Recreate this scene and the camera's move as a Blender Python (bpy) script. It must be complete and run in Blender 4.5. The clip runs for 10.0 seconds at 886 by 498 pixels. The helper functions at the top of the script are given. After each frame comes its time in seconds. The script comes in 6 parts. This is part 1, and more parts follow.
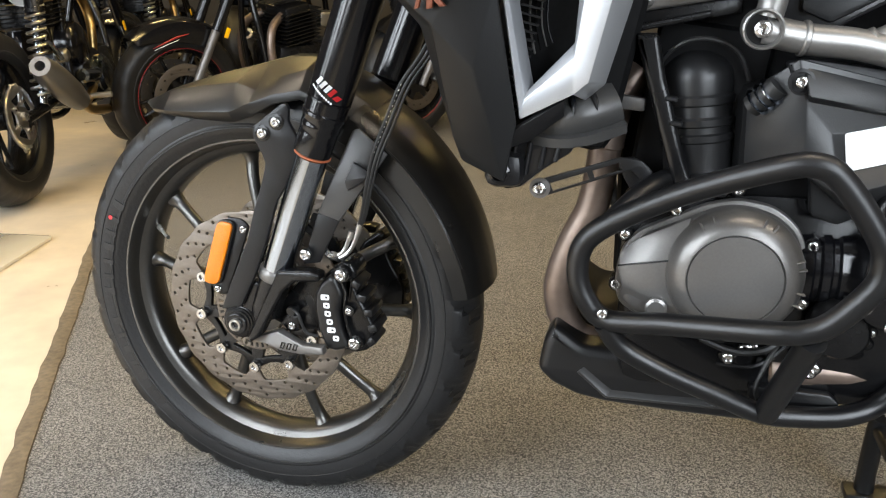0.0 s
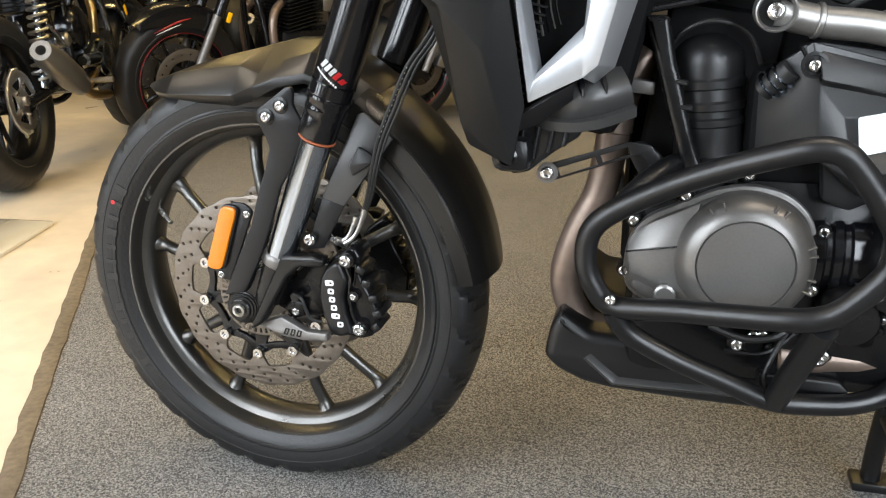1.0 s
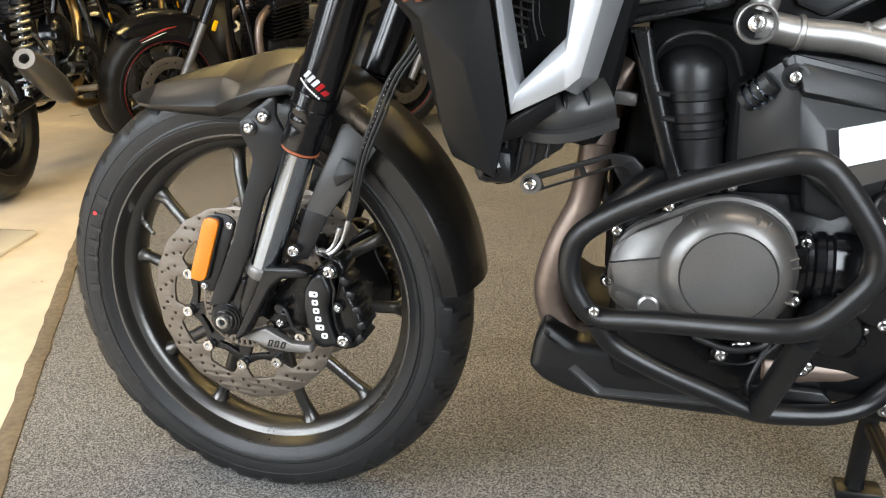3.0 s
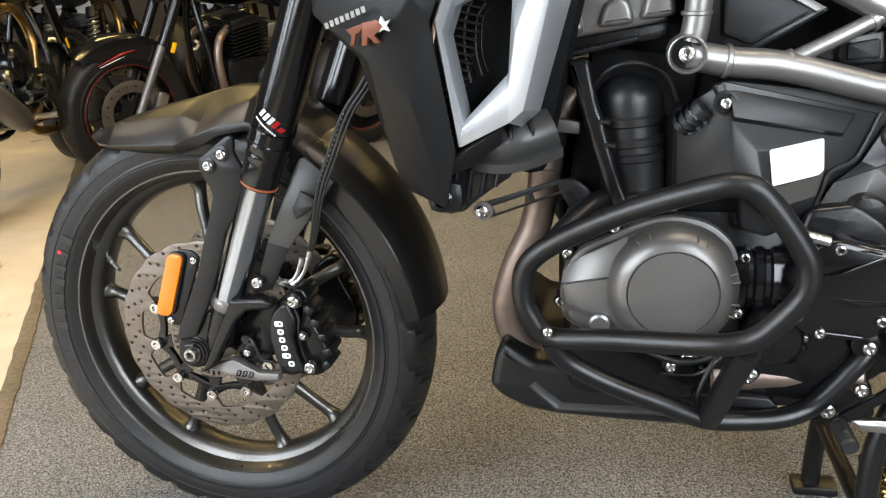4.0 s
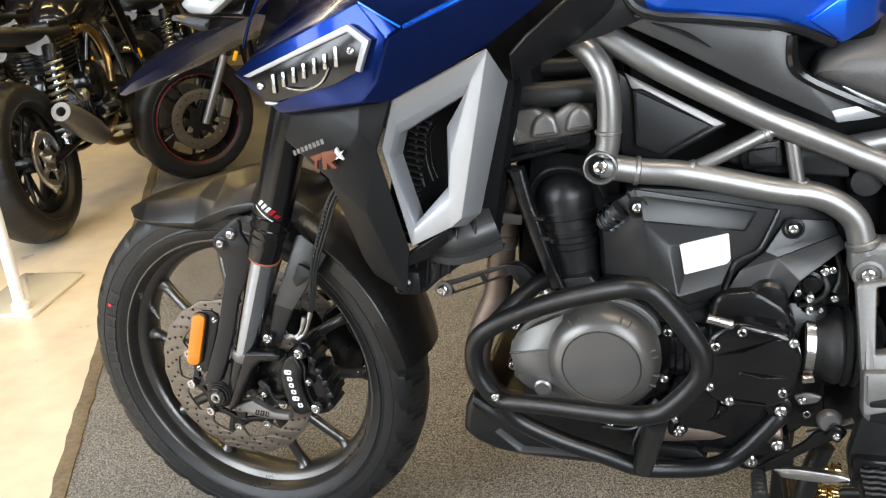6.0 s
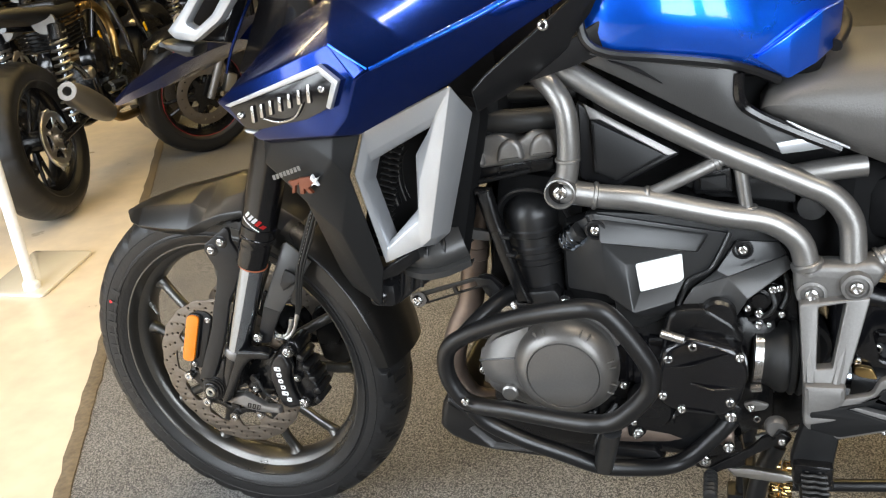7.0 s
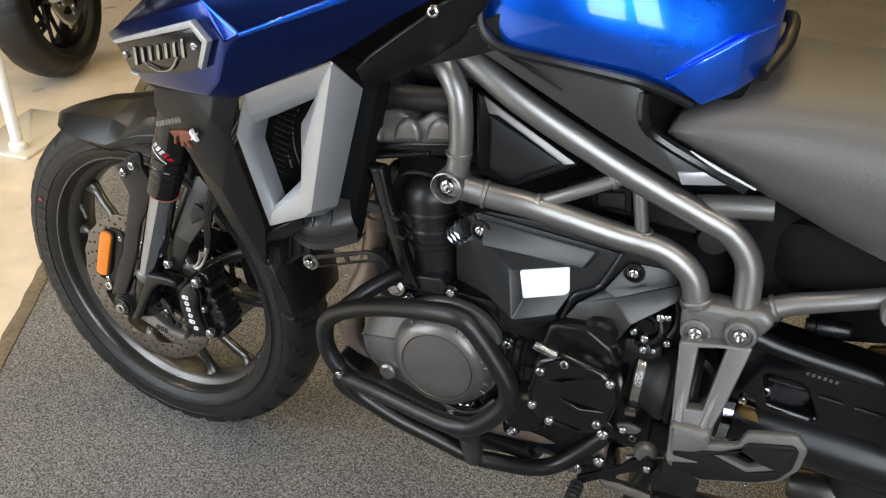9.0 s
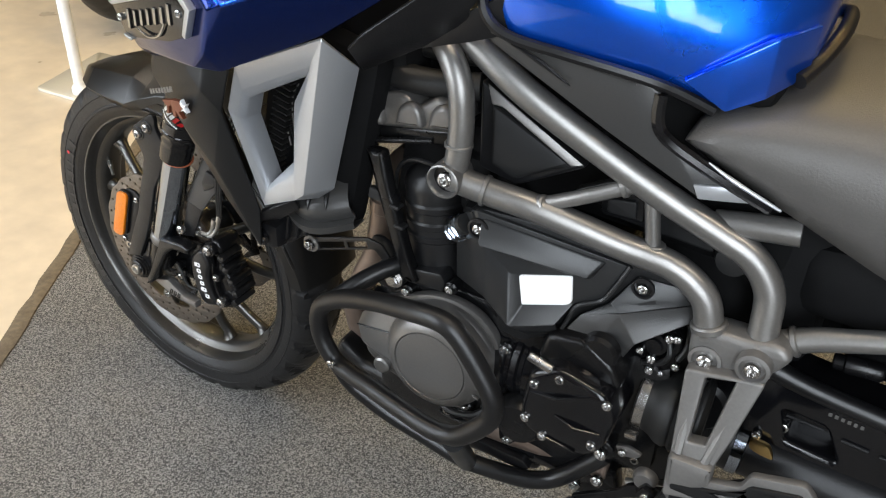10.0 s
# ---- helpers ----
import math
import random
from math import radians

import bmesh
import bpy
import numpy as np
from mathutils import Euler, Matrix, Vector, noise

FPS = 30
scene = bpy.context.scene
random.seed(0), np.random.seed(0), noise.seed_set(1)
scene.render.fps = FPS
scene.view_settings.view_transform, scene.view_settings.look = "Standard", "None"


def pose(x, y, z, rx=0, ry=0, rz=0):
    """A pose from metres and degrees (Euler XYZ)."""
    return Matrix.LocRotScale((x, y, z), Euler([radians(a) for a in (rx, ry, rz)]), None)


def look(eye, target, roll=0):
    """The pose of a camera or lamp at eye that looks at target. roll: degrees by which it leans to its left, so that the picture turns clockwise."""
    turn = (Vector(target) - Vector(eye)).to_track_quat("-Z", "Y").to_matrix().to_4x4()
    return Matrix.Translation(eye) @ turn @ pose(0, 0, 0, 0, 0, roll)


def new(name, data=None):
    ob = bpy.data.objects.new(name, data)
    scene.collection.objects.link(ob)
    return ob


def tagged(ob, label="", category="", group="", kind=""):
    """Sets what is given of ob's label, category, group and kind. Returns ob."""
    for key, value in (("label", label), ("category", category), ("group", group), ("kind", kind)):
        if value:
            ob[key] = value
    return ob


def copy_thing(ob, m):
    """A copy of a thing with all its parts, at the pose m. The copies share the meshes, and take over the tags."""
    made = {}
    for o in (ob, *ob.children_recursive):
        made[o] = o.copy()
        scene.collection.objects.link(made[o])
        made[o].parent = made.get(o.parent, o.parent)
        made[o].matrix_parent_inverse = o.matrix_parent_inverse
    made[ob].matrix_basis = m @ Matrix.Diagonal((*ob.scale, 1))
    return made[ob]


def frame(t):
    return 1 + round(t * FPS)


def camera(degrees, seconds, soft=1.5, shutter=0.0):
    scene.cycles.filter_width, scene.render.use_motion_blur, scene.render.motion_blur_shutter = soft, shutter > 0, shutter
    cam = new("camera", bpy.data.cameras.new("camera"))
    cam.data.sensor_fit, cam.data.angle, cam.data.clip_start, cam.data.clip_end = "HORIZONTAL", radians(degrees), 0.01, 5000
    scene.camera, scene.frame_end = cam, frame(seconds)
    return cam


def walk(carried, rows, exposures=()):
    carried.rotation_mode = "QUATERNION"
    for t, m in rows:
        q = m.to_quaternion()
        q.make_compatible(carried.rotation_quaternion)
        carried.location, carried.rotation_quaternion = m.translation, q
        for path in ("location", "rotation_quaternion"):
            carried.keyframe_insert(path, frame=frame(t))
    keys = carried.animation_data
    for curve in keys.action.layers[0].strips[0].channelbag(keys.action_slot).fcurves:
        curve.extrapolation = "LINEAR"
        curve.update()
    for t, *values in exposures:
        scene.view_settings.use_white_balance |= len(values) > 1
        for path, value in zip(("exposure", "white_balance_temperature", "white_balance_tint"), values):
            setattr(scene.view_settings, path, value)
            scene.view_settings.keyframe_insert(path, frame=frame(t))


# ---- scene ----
cam = camera(54.9, 10.0, soft=1.2)
PATH = [
    (0, (0.58, -1.182, 0.804), (0.1, 0.667, 0.213), -0.6),
    (0.5, (0.574, -1.179, 0.8), (0.09, 0.662, 0.186), -0.5),
    (1, (0.572, -1.174, 0.799), (0.091, 0.665, 0.179), -0.5),
    (1.5, (0.569, -1.171, 0.798), (0.09, 0.667, 0.171), -0.5),
    (2, (0.568, -1.167, 0.797), (0.092, 0.671, 0.167), -0.4),
    (3.3, (0.577, -1.171, 0.812), (0.148, 0.688, 0.212), -0.6),
    (3.5, (0.575, -1.178, 0.82), (0.174, 0.687, 0.22), -1.0),
    (4, (0.6, -1.19, 0.841), (0.209, 0.679, 0.244), -2.4),
    (4.5, (0.675, -1.216, 0.874), (0.173, 0.623, 0.27), -3.8),
    (5, (0.723, -1.243, 0.921), (0.158, 0.586, 0.342), -4.3),
    (5.5, (0.763, -1.256, 0.981), (0.198, 0.555, 0.347), -4.7),
    (6, (0.793, -1.259, 1.034), (0.212, 0.532, 0.36), -5.5),
    (6.2, (0.805, -1.264, 1.056), (0.223, 0.519, 0.36), -6.0),
    (7.3, (0.903, -1.284, 1.149), (0.267, 0.429, 0.335), -5.4),
    (7.5, (0.93, -1.289, 1.159), (0.275, 0.401, 0.314), -5.1),
    (8, (0.965, -1.262, 1.186), (0.302, 0.432, 0.355), -5.0),
    (8.5, (0.997, -1.175, 1.204), (0.299, 0.468, 0.302), -0.7),
    (9, (1.031, -1.102, 1.214), (0.363, 0.494, 0.211), 0.9),
    (9.5, (1.051, -1.057, 1.215), (0.388, 0.509, 0.163), 1.7),
    (10, (1.082, -0.979, 1.216), (0.275, 0.492, 0.128), 2.1),
]
walk(cam, [(t, look(eye, target, roll)) for t, eye, target, roll in PATH], exposures=[(0, 0.1), (3.5, 0.16), (5.5, 0.04), (7.5, 0.06), (8.5, -0.24), (9.0, -0.38), (10.0, -0.36)])

# ---- light ----
world = bpy.data.worlds.new("world")
scene.world = world
world.use_nodes = True
sky = world.node_tree.nodes.new("ShaderNodeTexSky")
sky.sky_type = "NISHITA"
sky.sun_disc = False
sky.sun_elevation, sky.sun_rotation = radians(45), radians(200)
world.node_tree.links.new(sky.outputs[0], world.node_tree.nodes["Background"].inputs[0])
world.node_tree.nodes["Background"].inputs[1].default_value = 0.1


def area(name, eye, target, sx, sy, watts, colour):
    d = bpy.data.lights.new(name, "AREA")
    d.shape, d.size, d.size_y, d.energy, d.color = "RECTANGLE", sx, sy, watts, colour
    ob = new(name, d)
    ob.matrix_world = look(eye, target)
    return ob


# daylight through the tall shop windows, warm tubes under the ceiling
WINDOWS = [(-4.6, 1.3), (-2.75, 1.2), (-1.1, 1.0), (1.95, 0.95), (3.05, 0.95)]
for wx, ww in WINDOWS:
    area("window_light", (wx, -2.66, 1.8), (wx, 0, 1.3), ww - 0.1, 2.6, 98 * ww, (0.86, 0.93, 1.0))
for lx in (-3.4, -1.2, 1.0, 3.2):
    for ly in (-0.5, 1.9, 4.6):
        area("tube_lamp_light", (lx, ly, 3.44), (lx, ly, 0), 1.25, 0.1, {-0.5: 33, 1.9: 35, 4.6: 30}[ly], (1.0, 0.85, 0.66) if ly < 0 else (1.0, 0.72, 0.29))


# ---- materials ----
def mat(name, colour, rough=0.5, metal=0.0, scale=60.0, var=0.12, bump=0.1, coat=0.0, stain=0.1, rvar=0.12, dist=0.002, spec=0.5):
    m = bpy.data.materials.new(name)
    m.use_nodes = True
    nt = m.node_tree
    b = nt.nodes["Principled BSDF"]
    co = nt.nodes.new("ShaderNodeTexCoord")
    fine = nt.nodes.new("ShaderNodeTexNoise")
    fine.inputs["Scale"].default_value = scale
    fine.inputs["Detail"].default_value = 4
    big = nt.nodes.new("ShaderNodeTexNoise")
    big.inputs["Scale"].default_value = 7.0
    big.inputs["Detail"].default_value = 5
    for n in (fine, big):
        nt.links.new(co.outputs["Object"], n.inputs["Vector"])
    c = Vector(colour)
    lo, hi = c * (1 - var), c * (1 + var)
    ramp = nt.nodes.new("ShaderNodeMix")
    ramp.data_type = "RGBA"
    ramp.inputs[6].default_value, ramp.inputs[7].default_value = (*lo, 1), (*hi, 1)
    nt.links.new(fine.outputs["Fac"], ramp.inputs[0])
    dirt = nt.nodes.new("ShaderNodeMix")
    dirt.data_type, dirt.blend_type = "RGBA", "MULTIPLY"
    dirt.inputs[0].default_value = stain
    nt.links.new(ramp.outputs[2], dirt.inputs[6])
    nt.links.new(big.outputs["Fac"], dirt.inputs[7])
    nt.links.new(dirt.outputs[2], b.inputs["Base Color"])
    mr = nt.nodes.new("ShaderNodeMapRange")
    mr.inputs[3].default_value, mr.inputs[4].default_value = max(rough - rvar, 0.02), min(rough + rvar, 1)
    nt.links.new(big.outputs["Fac"], mr.inputs[0])
    nt.links.new(mr.outputs[0], b.inputs["Roughness"])
    b.inputs["Metallic"].default_value = metal
    b.inputs["Specular IOR Level"].default_value = spec
    b.inputs["Coat Weight"].default_value = coat
    b.inputs["Coat Roughness"].default_value = 0.06
    if bump:
        bp = nt.nodes.new("ShaderNodeBump")
        bp.inputs["Strength"].default_value, bp.inputs["Distance"].default_value = bump, dist
        nt.links.new(fine.outputs["Fac"], bp.inputs["Height"])
        nt.links.new(bp.outputs["Normal"], b.inputs["Normal"])
    return m


def speckled(name, dark, light, scale, bump, rough=0.95, stain=(0.75, 1.0)):
    """Woven or speckled ground: two tones of loop pile and broad soiling."""
    m = bpy.data.materials.new(name)
    m.use_nodes = True
    nt = m.node_tree
    b = nt.nodes["Principled BSDF"]
    co = nt.nodes.new("ShaderNodeTexCoord")
    vor = nt.nodes.new("ShaderNodeTexVoronoi")
    vor.inputs["Scale"].default_value = scale
    vor.inputs["Randomness"].default_value = 1.0
    nz = nt.nodes.new("ShaderNodeTexNoise")
    nz.inputs["Scale"].default_value, nz.inputs["Detail"].default_value = scale * 0.35, 5
    big = nt.nodes.new("ShaderNodeTexNoise")
    big.inputs["Scale"].default_value, big.inputs["Detail"].default_value = 2.2, 6
    for n in (vor, nz, big):
        nt.links.new(co.outputs["Object"], n.inputs["Vector"])
    add = nt.nodes.new("ShaderNodeMath")
    add.operation = "MULTIPLY_ADD"
    add.inputs[1].default_value = 0.7
    nt.links.new(vor.outputs["Color"], add.inputs[0])
    sc = nt.nodes.new("ShaderNodeMath")
    sc.operation = "MULTIPLY"
    sc.inputs[1].default_value = 0.75
    nt.links.new(nz.outputs["Fac"], sc.inputs[0])
    nt.links.new(sc.outputs[0], add.inputs[2])
    ramp = nt.nodes.new("ShaderNodeValToRGB")
    ramp.color_ramp.elements[0].position, ramp.color_ramp.elements[0].color = 0.34, (*dark, 1)
    ramp.color_ramp.elements[1].position, ramp.color_ramp.elements[1].color = 0.92, (*light, 1)
    mid = ramp.color_ramp.elements.new(0.66)
    mid.color = (*[0.76 * a + 0.24 * c for a, c in zip(dark, light)], 1)
    nt.links.new(add.outputs[0], ramp.inputs[0])
    mr = nt.nodes.new("ShaderNodeMapRange")
    mr.inputs[1].default_value, mr.inputs[2].default_value = 0.3, 0.7
    mr.inputs[3].default_value, mr.inputs[4].default_value = stain
    nt.links.new(big.outputs["Fac"], mr.inputs[0])
    mul = nt.nodes.new("ShaderNodeVectorMath")
    mul.operation = "SCALE"
    nt.links.new(ramp.outputs[0], mul.inputs[0])
    nt.links.new(mr.outputs[0], mul.inputs["Scale"])
    nt.links.new(mul.outputs[0], b.inputs["Base Color"])
    b.inputs["Roughness"].default_value = rough
    bp = nt.nodes.new("ShaderNodeBump")
    bp.inputs["Strength"].default_value, bp.inputs["Distance"].default_value = bump, 0.004
    nt.links.new(add.outputs[0], bp.inputs["Height"])
    nt.links.new(bp.outputs["Normal"], b.inputs["Normal"])
    return m


BLACK = mat("black_plastic", (0.008, 0.008, 0.0088), 0.33, scale=400, bump=0.12, var=0.2, spec=0.32)
# near-black of the inner masses, with the shade between the parts put into it
INNER = mat("inner_shade_black", (0.0045, 0.0045, 0.0048), 0.75, scale=120, bump=0.2, var=0.3, spec=0.12)
FENDER = mat("fender_plastic", (0.0075, 0.0072, 0.0069), 0.3, scale=500, bump=0.06, var=0.15, spec=0.4)
SATIN = mat("satin_black_tube", (0.005, 0.005, 0.0055), 0.35, scale=300, bump=0.05, spec=0.45)
GLOSS = mat("gloss_black_tube", (0.004, 0.004, 0.0048), 0.16, scale=200, bump=0.02)
CAST = mat("black_cast_metal", (0.006, 0.006, 0.0065), 0.26, 0.2, scale=250, bump=0.1, spec=0.42)
SHELL = mat("satin_black_casting", (0.014, 0.014, 0.0148), 0.36, 0.3, scale=260, bump=0.08, spec=0.55)
GREY = mat("dark_grey_plastic", (0.0092, 0.0094, 0.0098), 0.42, scale=500, bump=0.09, spec=0.22)
SIDE = mat("dark_side_plastic", (0.0165, 0.0168, 0.0174), 0.35, scale=500, bump=0.08, spec=0.42)
COVER = mat("graphite_engine_paint", (0.17, 0.163, 0.156), 0.37, 0.65, scale=350, bump=0.07)
FRAME = mat("titanium_grey_paint", (0.238, 0.231, 0.222), 0.38, 0.8, scale=300, bump=0.05)
HANGER = mat("cast_grey_metal", (0.185, 0.179, 0.172), 0.47, 0.65, scale=260, bump=0.15)
SILVER = mat("silver_paint", (0.42, 0.432, 0.452), 0.34, 0.6, scale=500, bump=0.03, var=0.05)
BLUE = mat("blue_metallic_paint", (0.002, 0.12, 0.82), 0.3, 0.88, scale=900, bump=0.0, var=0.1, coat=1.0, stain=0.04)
# the tank's blue again, darkened for the panels that lie in shade
SHADED_BLUE = mat("shaded_blue_paint", (0.001, 0.017, 0.135), 0.2, 0.92, scale=900, bump=0.0, var=0.1, coat=0.35, stain=0.04)
PANEL = mat("grey_panel_plastic", (0.038, 0.0375, 0.037), 0.36, 0.1, scale=500, bump=0.1)
RUBBER = mat("tyre_rubber", (0.011, 0.011, 0.0115), 0.43, scale=180, bump=0.25, var=0.3, stain=0.5, spec=0.4)
HOSE = mat("hose_rubber", (0.008, 0.008, 0.008), 0.5, scale=200, bump=0.1)
CHROME = mat("chromed_steel", (0.36, 0.4, 0.46), 0.12, 1.0, scale=120, bump=0.02, var=0.03, rvar=0.04)
STEEL = mat("brushed_steel", (0.5, 0.49, 0.47), 0.32, 1.0, scale=220, bump=0.1)
ZINC = mat("zinc_bolt", (0.5, 0.49, 0.48), 0.24, 1.0, scale=300, bump=0.05)
DISC = mat("brake_disc_steel", (0.19, 0.165, 0.14), 0.42, 0.85, scale=260, bump=0.12, var=0.2, stain=0.25)
HEADER = mat("heated_steel", (0.24, 0.182, 0.148), 0.34, 0.65, scale=60, bump=0.05, var=0.25, stain=0.4)
BRASS = mat("brass_gold", (0.55, 0.38, 0.16), 0.3, 1.0, scale=100, bump=0.05)
ORANGE = mat("amber_reflector", (0.66, 0.175, 0.001), 0.3, scale=520, bump=0.5, var=0.4, coat=0.25)
YELLOW = mat("yellow_reflector", (0.95, 0.5, 0.0), 0.25, scale=500, bump=0.2, coat=1.0)
WHITE = mat("white_print", (0.82, 0.82, 0.82), 0.5, bump=0, var=0.03)
LABEL = mat("white_label", (0.9, 0.9, 0.89), 0.55, bump=0, var=0.02, stain=0.02)
RED = mat("red_print", (0.6, 0.015, 0.02), 0.45, bump=0, var=0.05)
COPPER = mat("copper_print", (0.16, 0.048, 0.024), 0.45, 0.3, bump=0, var=0.05)
DULL = mat("dark_red_stripe", (0.3, 0.012, 0.014), 0.4, bump=0, var=0.1)
RUST = mat("orange_seal", (0.36, 0.1, 0.04), 0.5, bump=0.05)
SEAT = mat("seat_vinyl", (0.075, 0.071, 0.067), 0.42, scale=420, bump=0.3, var=0.15, dist=0.0015)
CREAM = mat("cream_concrete_floor", (0.74, 0.64, 0.5), 0.32, scale=14, bump=0.03, var=0.08, stain=0.36)
EDGE = mat("brown_edge_strip", (0.2, 0.158, 0.108), 0.75, scale=70, bump=0.6, var=0.6, stain=0.7, dist=0.004)
CARPET = speckled("grey_loop_carpet", (0.019, 0.0187, 0.0183), (0.345, 0.328, 0.303), 540, 1.0, stain=(0.72, 1.0))
WALL = mat("wall_paint", (0.06, 0.053, 0.044), 0.8, scale=40, bump=0.1)
CEIL = mat("ceiling_paint", (0.17, 0.155, 0.135), 0.85, scale=40, bump=0.1)
ACRYLIC = mat("clear_acrylic", (0.72, 0.68, 0.58), 0.12, bump=0.0, var=0.03, coat=1.0)
WHEEL = mat("satin_dark_wheel", (0.1, 0.097, 0.092), 0.3, 0.9, scale=250, bump=0.05)
POST = mat("white_post_paint", (0.82, 0.82, 0.8), 0.4, bump=0.03)


# ---- shaping tools ----
def link(name, bm, material, parent=None, label="", sharp=32):
    me = bpy.data.meshes.new(name)
    bmesh.ops.recalc_face_normals(bm, faces=bm.faces)
    lim = radians(sharp)
    for f in bm.faces:
        f.smooth = True
    for e in bm.edges:
        e.smooth = not (len(e.link_faces) == 2 and e.calc_face_angle(0) > lim)
    bm.to_mesh(me)
    bm.free()
    if material:
        me.materials.append(material)
    ob = new(name, me)
    ob.parent = parent
    if label:
        ob["label"] = label
    return ob


part = link


def again(ob, m, parent):
    """The same mesh once more at the pose m."""
    o = new(ob.name.split(".")[0], ob.data)
    o.parent = parent
    o.matrix_basis = m
    return o


def thing(name, label, category, group="", m=None):
    ob = tagged(new(name), label, category, group)
    if m is not None:
        ob.matrix_basis = m
    return ob


def lathe(profile, n=48, m=None, closed=False):
    """Turns (radius, height) pairs round local z."""
    bm = bmesh.new()
    rings = []
    for r, h in profile:
        rings.append([bm.verts.new((r * math.cos(2 * math.pi * k / n), r * math.sin(2 * math.pi * k / n), h)) for k in range(n)])
    pairs = list(zip(rings, rings[1:])) + ([(rings[-1], rings[0])] if closed else [])
    for a, b in pairs:
        for k in range(n):
            bm.faces.new((a[k], a[(k + 1) % n], b[(k + 1) % n], b[k]))
    if not closed:
        for ring in (rings[0], rings[-1]):
            bm.faces.new(ring)
    if m is not None:
        bm.transform(m)
    return bm


def smooth_path(points, sub=6, closed=False):
    pts = [Vector(p) for p in points]
    n, out = len(pts), []
    for i in range(n if closed else n - 1):
        if closed:
            p0, p1, p2, p3 = (pts[(i + k) % n] for k in (-1, 0, 1, 2))
        else:
            p0, p1, p2, p3 = pts[max(i - 1, 0)], pts[i], pts[i + 1], pts[min(i + 2, n - 1)]
        for k in range(sub):
            t = k / sub
            out.append(0.5 * (2 * p1 + (p2 - p0) * t + (2 * p0 - 5 * p1 + 4 * p2 - p3) * t * t + (3 * p1 - p0 - 3 * p2 + p3) * t ** 3))
    return out if closed else out + [pts[-1]]


def tube(points, r, n=14, sub=6, closed=False, bm=None, straight=False):
    pts = [Vector(p) for p in points] if straight else smooth_path(points, sub, closed)
    radii = r if isinstance(r, (list, tuple)) else [r] * len(pts)
    if len(radii) != len(pts):
        radii = [float(v) for v in np.interp(np.linspace(0, 1, len(pts)), np.linspace(0, 1, len(radii)), radii)]
    bm = bm or bmesh.new()
    m = len(pts)
    side, rings = None, []
    for i, p in enumerate(pts):
        a = pts[(i + 1) % m] if closed or i < m - 1 else p
        b = pts[i - 1] if closed or i else p
        d = (a - b).normalized()
        if side is None:
            side = d.orthogonal().normalized()
        side = (side - d * side.dot(d)).normalized()
        up = d.cross(side)
        rings.append([bm.verts.new(p + radii[i] * (math.cos(2 * math.pi * k / n) * side + math.sin(2 * math.pi * k / n) * up)) for k in range(n)])
    pairs = list(zip(rings, rings[1:]))
    if closed:
        shift = min(range(n), key=lambda s: (rings[-1][0].co - rings[0][s].co).length)
        pairs.append((rings[-1], rings[0][shift:] + rings[0][:shift]))
    for a, b in pairs:
        for k in range(n):
            bm.faces.new((a[k], a[(k + 1) % n], b[(k + 1) % n], b[k]))
    if not closed:
        bm.faces.new(rings[0])
        bm.faces.new(rings[-1])
    return bm


def rod(a, b, r, n=16, bevel=0.0):
    """A round bar from a to b, its rims rounded."""
    a, b = Vector(a), Vector(b)
    h = (b - a).length
    m = Matrix.Translation(a) @ (b - a).to_track_quat("Z", "Y").to_matrix().to_4x4()
    e = bevel or min(r * 0.15, h * 0.2)
    return lathe([(r - e, 0), (r, e), (r, h - e), (r - e, h)], n, m)


def plate(loops, y0, y1, bevel=0.003, shear=(0, 0), at=(0, 0), res=1):
    """A plate cut from outlines in x and z (the first is the rim, the rest are holes), from y0 to y1, its edges rounded; shear leans y by x and z from the point at."""
    cu = bpy.data.curves.new("outline", "CURVE")
    cu.dimensions, cu.fill_mode = "2D", "BOTH"
    half = abs(y1 - y0) / 2
    bevel = min(bevel, half * 0.95)
    cu.extrude, cu.bevel_depth, cu.offset, cu.bevel_resolution = half - bevel, bevel, -bevel, res
    for loop in loops:
        s = cu.splines.new("POLY")
        s.points.add(len(loop) - 1)
        for p, (x, z) in zip(s.points, loop):
            p.co = (x, z, 0, 1)
        s.use_cyclic_u = True
    ob = bpy.data.objects.new("outline", cu)
    me = ob.to_mesh()
    bm = bmesh.new()
    bm.from_mesh(me)
    ob.to_mesh_clear()
    bpy.data.objects.remove(ob)
    bpy.data.curves.remove(cu)
    bmesh.ops.remove_doubles(bm, verts=bm.verts, dist=1e-5)
    bm.transform(pose(0, (y0 + y1) / 2, 0, 90))
    for v in bm.verts:
        v.co.y += shear[0] * (v.co.x - at[0]) + shear[1] * (v.co.z - at[1])
    return bm


def rounded(loop, r, n=4):
    """Rounds the corners of an outline."""
    out, m = [], len(loop)
    for i in range(m):
        p, a, b = Vector(loop[i]), Vector(loop[i - 1]), Vector(loop[(i + 1) % m])
        da, db = (a - p), (b - p)
        k = min(r, da.length * 0.45, db.length * 0.45)
        s, e = p + da.normalized() * k, p + db.normalized() * k
        for j in range(n + 1):
            t = j / n
            out.append(tuple((1 - t) ** 2 * s + 2 * t * (1 - t) * p + t * t * e))
    return out


def ring2(cx, cz, r, n=32, a0=0.0, stretch=1.0):
    return [(cx + r * math.cos(a0 + 2 * math.pi * k / n), cz + r * stretch * math.sin(a0 + 2 * math.pi * k / n)) for k in range(n)]


